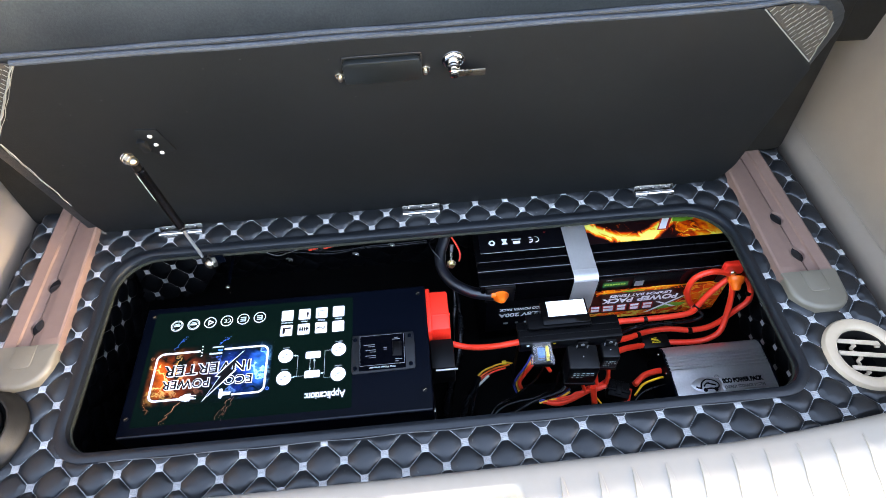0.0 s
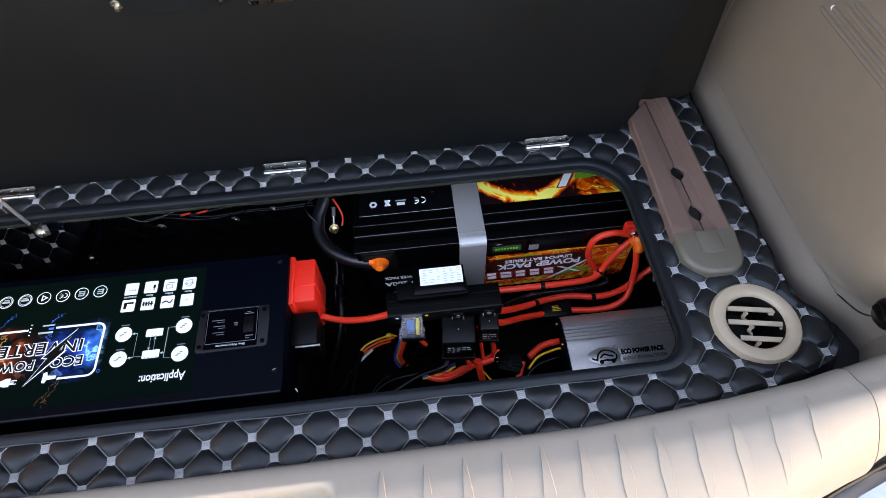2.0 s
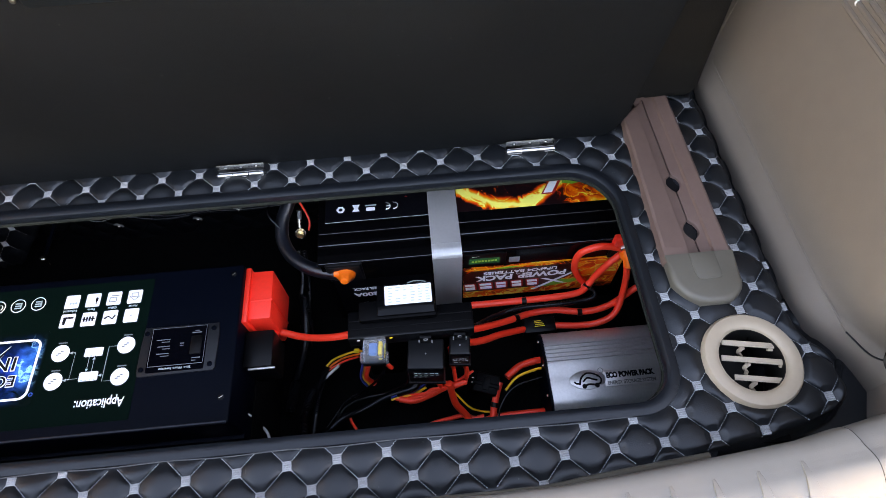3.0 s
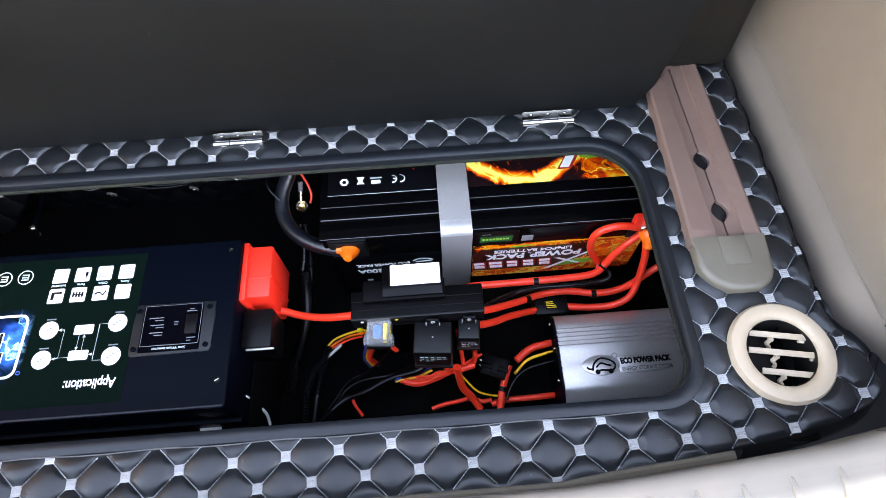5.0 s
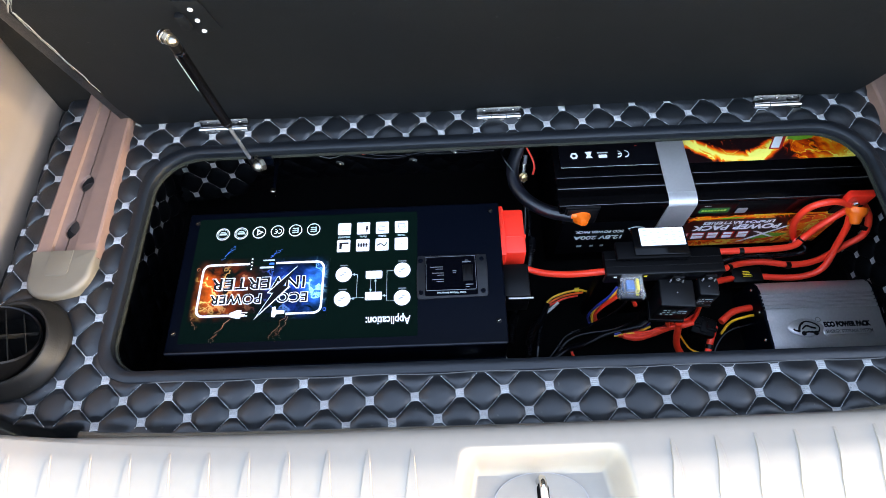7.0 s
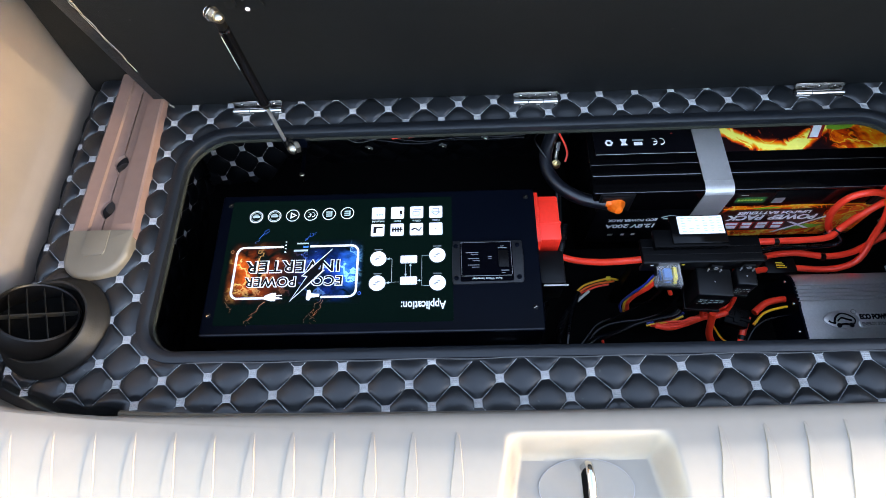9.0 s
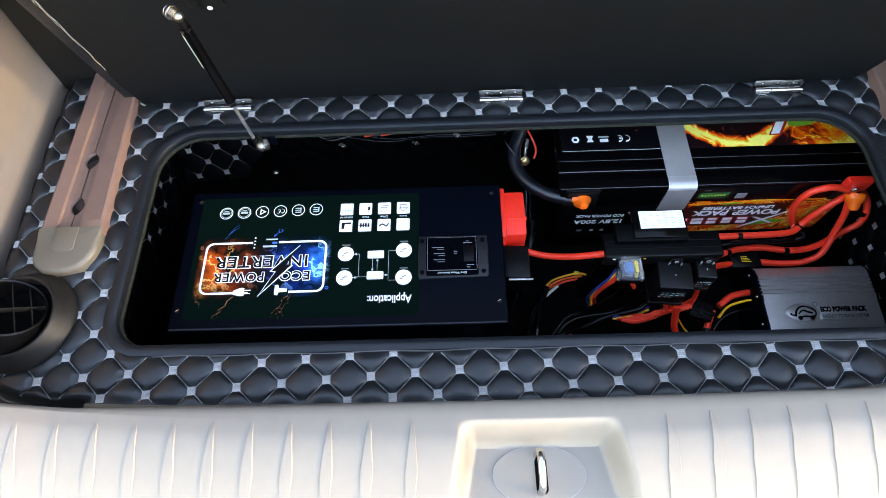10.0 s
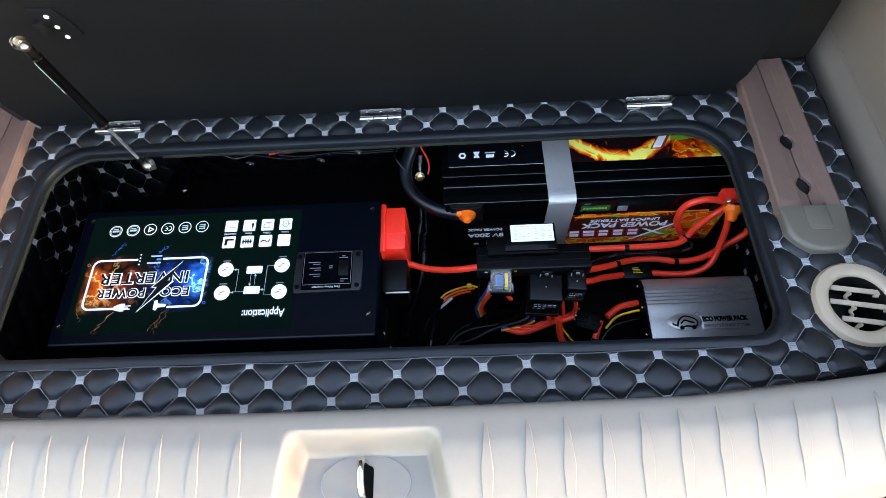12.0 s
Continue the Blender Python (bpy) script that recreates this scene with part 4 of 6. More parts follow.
part("bar", moved(box(-0.046, 0.046, -0.0006, 0.0006, 0.010, 0.019, 0.0003), BV), VENT_BLACK, lvent)
for k in range(4):
    x = -0.030 + 0.020 * k
    h = math.sqrt(0.0462 ** 2 - x * x)
    part("bar", moved(box(x - 0.0006, x + 0.0006, -h, h, 0.010, 0.0185, 0.0003), BV), VENT_BLACK, lvent)

# ---- the lid ----
LEAN_LID = math.degrees(math.atan(0.2035))
LM = pose(0, 0.478, 0.0, 90 + LEAN_LID, 0, 0)      # x along the hinges, y up the lid, z towards the opening
lid = thing("hatch_lid", "open black hatch lid with leather edge, standing upright on hinges", "hatch lid", m=LM)
OUT = [(-0.472, 0.004), (0.732, 0.004), (0.744, 0.022), (0.752, 0.060), (0.748, 0.315), (0.738, 0.331), (0.622, 0.434), (0.610, 0.438), (-0.345, 0.438), (-0.356, 0.434), (-0.466, 0.305), (-0.474, 0.290), (-0.478, 0.060)]
part("board", prism(OUT, -0.006, 0.0, 0.0012), BOARD, lid)
wide = rounded(-0.499, 0.750, 0.003, 0.4450, (0.004, 0.004, 0.066, 0.060), 8)
part("padded_cover", prism(wide, -0.016, -0.0062, 0.002), LEATHER_SMOOTH, lid, "black leather wrapped edge")
part("loose_scrap", tube([(-0.474, 0.010, 0.001), (-0.466, 0.005, 0.004), (-0.452, 0.003, 0.006)], 0.0035, 8, 5, flat=0.4), FRAYED, lid, "pale loose scrap of backing")
# pale glued edge of the leather along the top and the corners
def hem(points, r, flat, label=""):
    part("hem", tube([(x, y, 0.0) for x, y in points], r, 6, 3, flat=flat), FRAYED, lid, label)


rng = random.Random(4)
wob = lambda a, b, n: [(a[0] + (b[0] - a[0]) * k / n + rng.uniform(-0.0012, 0.0012), a[1] + (b[1] - a[1]) * k / n + rng.uniform(-0.0012, 0.0012)) for k in range(n + 1)]
hem(wob((-0.473, 0.110), (-0.468, 0.292), 14), 0.0010, 1.0)
for k in range(3):
    hem(wob((-0.4745 + 0.002 * k, 0.17 + 0.03 * k), (-0.470 + 0.0012 * k, 0.290), 12), 0.0004, 1.0)
    hem(wob((-0.474 + 0.002 * k, 0.292), (-0.352 + 0.002 * k, 0.437), 14), 0.0004, 1.0)
hem(wob((-0.474, 0.292), (-0.350, 0.438), 10), 0.0011, 1.0)
# black leather; the blue-grey base stands for the sky it reflects
LEATHER_EDGE = material("leather_edge_sheen", (0.022, 0.028, 0.038), 0.5, var=0.5, scale=45, bump=0.25, bump_scale=300, spec=0.22)
BACKING = material("ribbed_backing", (0.028, 0.024, 0.021), 0.8, var=0.3, scale=200, bump=0.8, bump_scale=700, spec=0.2)
part("top_edge", tube([(x, 0.4400 + 0.0008 * math.sin(x * 23) + 0.0035 * step(0.58, 0.66, x) - 0.010 * step(0.64, 0.71, x), -0.0035 - 0.004 * step(0.6, 0.66, x)) for x in np.arange(-0.352, 0.705, 0.02)], 0.0040, 10, 2), LEATHER_EDGE, lid, "black leather edge, its sky sheen painted blue-grey")
part("welt", tube([(x, 0.4445 + 0.0008 * math.sin(x * 31), -0.0105) for x in np.arange(-0.40, 0.68, 0.03)], 0.0032, 8, 2), LEATHER_EDGE, lid)
def inside(x, y, poly):
    hit = False
    for (x0, y0), (x1, y1) in zip(poly, poly[1:] + poly[:1]):
        if (y0 > y) != (y1 > y) and x < x0 + (x1 - x0) * (y - y0) / (y1 - y0):
            hit = not hit
    return hit


# turned-over backing at the clipped corners
for pts, nm in ((((0.616, 0.4368), (0.737, 0.3305), (0.7355, 0.360), (0.7325, 0.387), (0.7285, 0.4035), (0.714, 0.423), (0.6947, 0.4335), (0.6663, 0.4385), (0.632, 0.4380)), 1), (((-0.352, 0.4365), (-0.470, 0.297), (-0.466, 0.36), (-0.435, 0.42), (-0.38, 0.446)), 2)):
    ragged = []
    for (xa, ya), (xb, yb) in zip(pts, pts[1:] + pts[:1]):
        n = max(1, round(math.hypot(xb - xa, yb - ya) / 0.006))
        ragged += [(xa + (xb - xa) * q / n + rng.uniform(-0.0013, 0.0013), ya + (yb - ya) * q / n + rng.uniform(-0.0013, 0.0013)) for q in range(n)]
    part("corner_flap", prism(ragged if nm == 1 else ragged[::-1], -0.004, -0.0025), BACKING, lid, "dark ribbed fabric backing", smooth=False)
    # weave: slanted pale threads in staggered rows
    bm = bmesh.new()
    for i in range(26):
        for k in range(30):
            x, y = min(p[0] for p in pts) + 0.0125 * i + (0.0062 if k % 2 else 0) + rng.uniform(-0.0006, 0.0006), 0.29 + 0.0072 * k
            if all(inside(x + o, y + o, pts) for o in (-0.003, 0.003)):
                merged(bm, moved(box(-0.0042, 0.0042, -0.0004, 0.0004, -0.0026, -0.0018, 0), pose(x, y, 0, 0, 0, 62 if nm == 1 else 118)))
    part("weave", bm, FRAYED, lid, smooth=False)
    part("frayed_rim", tube([(x, y, -0.0005) for x, y in pts[:2]], 0.0010, 6, 1), FRAYED, lid)
    part("frayed_rim", tube([(x, y, -0.0022) for x, y in wob(pts[1], pts[3], 9) + wob(pts[3], pts[4], 4)], 0.0007, 6, 1), FRAYED, lid)


def hinge(x0, x1):
    """A nickel hinge: a leaning leaf with three riveted holes, and a knuckled pin in front of the lid's foot."""
    own = bmesh.new()
    bmesh.ops.create_cube(own, size=1, matrix=Matrix.Translation(((x0 + x1) / 2, 0.4690, 0.0085)) @ pose(0, 0, 0, 78, 0, 0) @ Matrix.Diagonal((x1 - x0, 0.0150, 0.0014, 1)))
    leaf = part("hinge", moved(own, LM.inverted()), HINGE, lid, "shiny nickel hinge", smooth=False)
    tilt = LM.inverted() @ Matrix.Translation((0, 0.4690, 0.0085)) @ pose(0, 0, 0, 78, 0, 0)
    part("rim", moved(box(x0, x1, 0.0066, 0.0078, -0.0004, 0.0012, 0.0003), tilt), CHROME, leaf)
    part("pin", moved(tube([(x0 - 0.003, 0.4595, 0.0050), (x1 + 0.003, 0.4595, 0.0050)], 0.0030, 12, 1), LM.inverted()), SEAL, leaf)
    for k in range(3):
        a = x0 + (x1 - x0) * (k / 3.0)
        part("knuckle", moved(tube([(a + 0.0006, 0.4595, 0.0050), (a + (x1 - x0) / 3 - 0.0006, 0.4595, 0.0050)], 0.0042, 14, 1), LM.inverted()), CHROME, leaf)
    part("floor_leaf", moved(box(x0, x1, 0.4545, 0.4595, -0.001, 0.0030, 0.0004), LM.inverted()), HINGE, leaf)
    for k in range(3):
        hole = tilt @ pose(x0 + (x1 - x0) * (0.17 + 0.33 * k), 0.0015, 0.0006)
        part("hole", moved(cyl(0.0033, 0.0, 0.0004, 16), hole), SEAL, leaf)
        part("rivet", ball(0.0024, hole, flat=0.5), CHROME, leaf, "shiny rivet")


hinge(-0.362, -0.280)
hinge(0.108, 0.181)
hinge(0.568, 0.645)

# pull handle and cam lock
HANDLE = material("satin_black_plastic", (0.0042, 0.0055, 0.0062), 0.36, var=0.15, scale=40, bump=0.1, spec=0.4)
handle = part("pull_handle", prism(rounded(0.0575, 0.1635, 0.3670, 0.4060, (0.004, 0.004, 0.008, 0.008), 5), -0.001, 0.0095, 0.0015), HANDLE, lid, "satin black plastic pull plate")
# dark tube in place of the shadow gap along the plate's top
part("shadow_gap", tube([(0.0575, 0.3980, 0.001), (0.0590, 0.4065, 0.001), (0.0640, 0.4100, 0.001), (0.110, 0.4102, 0.001), (0.157, 0.4100, 0.001), (0.162, 0.4065, 0.001), (0.1635, 0.3980, 0.001)], 0.0016, 8, 4), SEAL, handle)
for x, y in ((0.0515, 0.3800), (0.1680, 0.3815)):
    nut = part("nut", moved(cyl(0.0072, 0.0, 0.0055, 6, 0.0006), pose(x, y, 0)), NICKEL, handle, "nickel nut")
    part("bolt", moved(cyl(0.0028, 0.005, 0.011, 12, 0.0006), pose(x, y - 0.002, 0)), STUD, nut)
lock = part("cam_lock", moved(cyl(0.0155, 0.0, 0.003, 32, 0.0008), pose(0.2065, 0.3930, 0)), CHROME, lid, "chrome cam lock")
part("nut", moved(cyl(0.0125, 0.003, 0.008, 6, 0.001), pose(0.2065, 0.3930, 0)), CHROME, lock)
part("stem", moved(cyl(0.0085, 0.008, 0.016, 24, 0.001), pose(0.206, 0.391, 0)), CHROME, lock)
part("cam", box(0.202, 0.2490, 0.3775, 0.3885, 0.0165, 0.0185, 0.0006), STUD, lock)
part("screw", moved(cyl(0.006, 0.018, 0.023, 16, 0.001), pose(0.2065, 0.3850, 0)), CHROME, lock)

# strut bracket on the lid
br = part("strut_bracket", prism([(-0.268, 0.300), (-0.236, 0.298), (-0.228, 0.246), (-0.262, 0.236)], 0.0, 0.003, 0.0006), BOARD, lid, "black steel bracket")
for y in (0.2845, 0.2640, 0.2435):
    part("rivet", ball(0.0033, pose(-0.2515, y, 0.003), flat=0.6), INK, br, "bright rivet")
part("tab", box(-0.275, -0.262, 0.252, 0.278, 0.0, 0.009, 0.002), BOARD, br)

# gas strut
strut = thing("gas_strut", "black gas strut with bare rod and nickel ball ends", "gas strut")
P0, P1 = Vector((-0.2675, 0.372, 0.274)), Vector((-0.2640, 0.389, 0.000))
wayS = (P1 - P0).normalized()
part("cylinder", tube([P0 + wayS * 0.016, P0 + wayS * 0.165], 0.0072, 18, 1), BLACK_GLOSS, strut)
part("neck", tube([P0 + wayS * 0.164, P0 + wayS * 0.172], 0.0052, 16, 1), BLACK_PLASTIC, strut)
part("rod", tube([P0 + wayS * 0.170, P1 - wayS * 0.014], 0.0028, 12, 1), ROD, strut, "bare polished rod")
part("gland", tube([P0 + wayS * 0.1625, P0 + wayS * 0.1645], 0.0075, 16, 1), HINGE, strut)
part("top_socket", tube([P0 - wayS * 0.004, P0 + wayS * 0.018], 0.0068, 12, 1), BLACK_PLASTIC, strut)
part("collar", tube([P0 + wayS * 0.019, P0 + wayS * 0.0215], 0.0078, 16, 1), CHROME, strut)
part("warning_line", tube([P0 + wayS * 0.026 + Vector((-0.0052, -0.0052, 0.0)), P0 + wayS * 0.086 + Vector((-0.0052, -0.0052, 0.0))], 0.0004, 6, 1), INK_PALE, strut, "thin white printed line")
# ball stud: threaded end, washer, hexagon nut, ball
axT = Vector((-0.80, 0.55, 0.12)).normalized()
top = part("top_ball", ball(0.0066, Matrix.Translation(P0 + Vector((0.004, -0.005, 0.003)))), STUD, strut, "nickel ball stud")
turnT = Vector((0, 0, 1)).rotation_difference(axT).to_matrix().to_4x4()
for name, r, z0, z1, n, mt in (("nut", 0.0078, 0.004, 0.0095, 6, STUD), ("washer", 0.0098, 0.0098, 0.0112, 20, HINGE), ("stud", 0.0050, 0.011, 0.019, 14, STUD), ("end_cap", 0.0085, 0.0150, 0.0165, 18, CHROME)):
    part(name, moved(cyl(r, z0, z1, n, 0.0005), Matrix.Translation(P0 + Vector((0.004, -0.005, 0.003))) @ turnT), mt, top)
part("low_socket", tube([P1 - wayS * 0.016, P1 + wayS * 0.004], 0.0045, 12, 1), BLACK_PLASTIC, strut)
B1 = P1 + Vector((0.008, -0.003, -0.004))
low = part("low_ball", ball(0.0098, Matrix.Translation(B1)), STUD, strut, "nickel ball stud")
turnL = Vector((0, 0, 1)).rotation_difference(Vector((0.75, 0.55, -0.25)).normalized()).to_matrix().to_4x4()
for name, r, z0, z1, n, mt in (("flange", 0.0120, -0.0015, 0.0004, 22, HINGE), ("nut", 0.0102, 0.0030, 0.0100, 6, STUD)):
    part(name, moved(cyl(r, z0, z1, n, 0.0006), Matrix.Translation(B1) @ turnL), mt, low)
part("stud", tube([P1 + Vector((0.004, -0.002, -0.004)), P1 + Vector((0.0, 0.022, -0.012))], 0.005, 8, 1), STUD, low)
part("mount", box(-0.270, -0.238, 0.404, 0.4075, -0.028, -0.007, 0.001), BLACK_METAL, low)

# ---- the inverter ----
UP = lambda x, y, z: pose(x, y, z, 0, 0, 180)      # print that faces up and reads from the front seats
plat = thing("mounting_platform", "black carpeted platform under the inverter", "platform")
part("platform", box(-0.395, 0.140, 0.070, 0.345, CAV[4], -0.1655, 0.004), CARPET, plat, smooth=False)
inv = thing("power_inverter", "flat black metal power inverter with dark green printed top", "inverter")
ZI = -0.065
case = part("case", box(-0.386, 0.138, 0.088, 0.335, -0.165, ZI, 0.0035, seg=3), BLACK_METAL, inv)
# paler and glossier than the case, to stand for its edge highlight
part("front_edge", tube([(-0.383, 0.0905, ZI - 0.0025), (0.135, 0.0905, ZI - 0.0025)], 0.0028, 12, 1), CASE_EDGE, case)
part("front_flange", box(-0.386, 0.138, 0.082, 0.090, -0.163, -0.135, 0.001), BLACK_METAL, case)
part("foot_tab", box(0.070, 0.100, 0.066, 0.084, -0.163, -0.159, 0.0006), ALU, case, "bare metal foot tab")
for x, y in ((0.124, 0.318), (0.125, 0.124), (-0.375, 0.121), (-0.370, 0.316)):
    s = part("screw", moved(cyl(0.0042, ZI, ZI + 0.0016, 16, 0.0005), pose(x, y, 0)), BLACK_PLASTIC, inv)
    part("screw_slot", moved(box(-0.003, 0.003, -0.0006, 0.0006, ZI + 0.0012, ZI + 0.0019, 0), pose(x, y, 0, 0, 0, 30)), NICKEL, s)
label = part("label_film", prism(rounded(-0.366, 0.001, 0.1045, 0.3225, 0.002, 3), ZI - 0.0002, ZI + 0.0004), STICKER, inv, "dark green printed film", smooth=False)
ZL = ZI + 0.0005


def flat(name, outline, mat, parent=label, up=0.0, z=None):
    z = ZL if z is None else z
    return part(name, prism(outline, z + up, z + up + 0.00025), mat, parent, smooth=False)


def disc(cx, cy, r, n=28):
    return [(cx + r * math.cos(2 * math.pi * k / n), cy + r * math.sin(2 * math.pi * k / n)) for k in range(n)]


# storm print with a white cable frame
flat("storm_print", rounded(-0.359, -0.140, 0.136, 0.248, 0.006, 4), STORM)
fr_o, fr_i = rounded(-0.3475, -0.1480, 0.1460, 0.2375, 0.013, 6), rounded(-0.3440, -0.1515, 0.1495, 0.2340, 0.010, 6)
bm = ring_strip(fr_o, fr_i, ZL + 0.0003, ZL + 0.0006)
part("cable_frame", bm, INK, label, "white printed cable outline", smooth=False)
flat("frame_gap", rounded(-0.271, -0.228, 0.2315, 0.2400, 0.001, 2), STICKER, up=0.0004)
for k in range(4):
    flat("dot", rounded(-0.2690, -0.2665, 0.2255 + 0.006 * k, 0.2275 + 0.006 * k, 0.0004, 2), INK, up=0.0007)
flat("blue_bar", rounded(-0.2390, -0.2310, 0.2330, 0.2365, 0.0006, 2), INK_BLUE, up=0.0007)
flat("grey_bar", rounded(-0.250, -0.2310, 0.2400, 0.2425, 0.0006, 2), INK_PALE, up=0.0004)
flat("grey_bar", rounded(-0.254, -0.2310, 0.2268, 0.2300, 0.0006, 2), INK_PALE, up=0.0007)
flat("frame_gap", rounded(-0.268, -0.204, 0.1440, 0.1500, 0.001, 2), STICKER, up=0.0004)
# plug and socket shapes at the open ends of the cable
flat("plug", [(-0.292, 0.1455), (-0.281, 0.1425), (-0.274, 0.1425), (-0.274, 0.1455), (-0.264, 0.1455), (-0.264, 0.1470), (-0.274, 0.1470), (-0.274, 0.1510), (-0.264, 0.1510), (-0.264, 0.1525), (-0.274, 0.1525), (-0.274, 0.1560), (-0.281, 0.1560), (-0.292, 0.1515)], INK, up=0.0007)
flat("socket", [(-0.226, 0.1435), (-0.221, 0.1420), (-0.219, 0.1470), (-0.206, 0.1480), (-0.206, 0.1530), (-0.219, 0.1540), (-0.221, 0.1600), (-0.226, 0.1590)], INK, up=0.0007)
# lettering as it reads
for name, mat, up, bold in (("lettering_outline", INK, 0.0004, 0.0015), ("lettering", INK_DARK, 0.0010, 0.00025)):
    words(name, "ECO", 0.0215, UP(-0.1965, 0.1750, ZL + up), mat, label, 0.0500 if bold > 0.001 else 0.0474, bold, space=1.12)
    words(name, "INVERTER", 0.0280, UP(-0.2535, 0.2010, ZL + up), mat, label, 0.1525 if bold > 0.001 else 0.1500, bold, space=1.12)
    words(name, "POWER", 0.0215, UP(-0.2865, 0.1745, ZL + up), mat, label, 0.083 if bold > 0.001 else 0.0805, bold, space=1.12)
for x, y, mt in ((-0.3540, 0.2290, EMBER), (-0.1440, 0.1530, INK_BLUE)):
    part("spark_loop", ring_strip(disc(x, y, 0.0028, 14), disc(x, y, 0.0020, 14), ZL, ZL + 0.0003), mt, label, smooth=False)
bolt = [(-0.1935, 0.2260), (-0.2120, 0.1945), (-0.2035, 0.1935), (-0.2490, 0.1440), (-0.2270, 0.1830), (-0.2345, 0.1840)]
flat("lightning_outline", [(-0.1915, 0.2300), (-0.2130, 0.1930), (-0.2005, 0.1930), (-0.2525, 0.1395), (-0.2290, 0.1818), (-0.2375, 0.1832)], INK, up=0.0012)
flat("lightning", bolt, INK_DARK, up=0.0016)
# printed arcs that run out of the storm, thin and forked
rng_arc = random.Random(12)


def printed_arc(x0, y0, x1, y1, mat, r=0.00050, fork=True):
    pts, n = [], 9
    for k in range(n + 1):
        f = k / n
        j = 0.0042 * (1 if 0 < k < n else 0)
        pts.append((x0 + (x1 - x0) * f + rng_arc.uniform(-j, j), y0 + (y1 - y0) * f + rng_arc.uniform(-j, j) * 0.3, ZL + 0.0003))
    part("printed_arc", tube(pts, r, 5, 1, flat=0.4, r_end=r * 0.4), mat, label)
    if fork:
        m = pts[5]
        printed_arc(m[0], m[1], m[0] + 0.35 * (x1 - x0) + 0.006, m[1] + 0.55 * (y1 - y0), mat, r * 0.6, False)


for a in ((-0.203, 0.146, -0.226, 0.106), (-0.200, 0.143, -0.214, 0.112), (-0.290, 0.142, -0.318, 0.106), (-0.352, 0.150, -0.345, 0.126)):
    printed_arc(*a, EMBER)
for a in ((-0.318, 0.243, -0.300, 0.268), (-0.238, 0.246, -0.230, 0.260), (-0.236, 0.232, -0.233, 0.214)):
    printed_arc(*a, INK_BLUE)

# row of round marks
for k in range(6):
    cx, cy = -0.324 + 0.0304 * k, 0.2930 + 0.0006 * k
    bm = ring_strip(disc(cx, cy, 0.0112), disc(cx, cy, 0.0100), ZL, ZL + 0.0003)
    mark = part("round_mark", bm, INK, label, "pale printed round mark", smooth=False)
    if k < 2:
        part("mark_core", ring_strip(disc(cx, cy, 0.0088), disc(cx, cy, 0.0080), ZL, ZL + 0.0003), INK_PALE, mark, smooth=False)
        flat("mark_bar", rounded(cx - 0.006, cx + 0.006, cy - 0.0018, cy + 0.0018, 0.0005, 2), INK_PALE, mark)
        flat("mark_bar", rounded(cx - 0.004, cx + 0.004, cy + 0.0030, cy + 0.0045, 0.0005, 2), INK_PALE, mark)
    elif k == 2:
        part("mark_core", ring_strip(disc(cx, cy, 0.0070, 3), disc(cx, cy, 0.0034, 3), ZL, ZL + 0.0003), INK, mark, smooth=False)
    elif k == 3:
        for ox in (-0.0034, 0.0034):
            arcs = [(cx + ox + 0.0036 * math.cos(a), cy + 0.0040 * math.sin(a)) for a in [radians(-110 + 220 * q / 10) for q in range(11)]]
            part("mark_arc", tube([(x, y, ZL) for x, y in arcs], 0.0007, 5, 0, flat=0.4), INK, mark)
        flat("mark_bar", rounded(cx - 0.0034, cx, cy - 0.0005, cy + 0.0005, 0.0002, 2), INK, mark)
    else:
        for q in range(3):
            flat("mark_bar", rounded(cx - 0.0050, cx + 0.0050, cy - 0.0050 + 0.0038 * q, cy - 0.0030 + 0.0038 * q, 0.0004, 2), INK_PALE, mark)
        flat("mark_bar", rounded(cx + 0.0030, cx + 0.0052, cy - 0.0050, cy + 0.0050, 0.0004, 2), INK_PALE, mark)

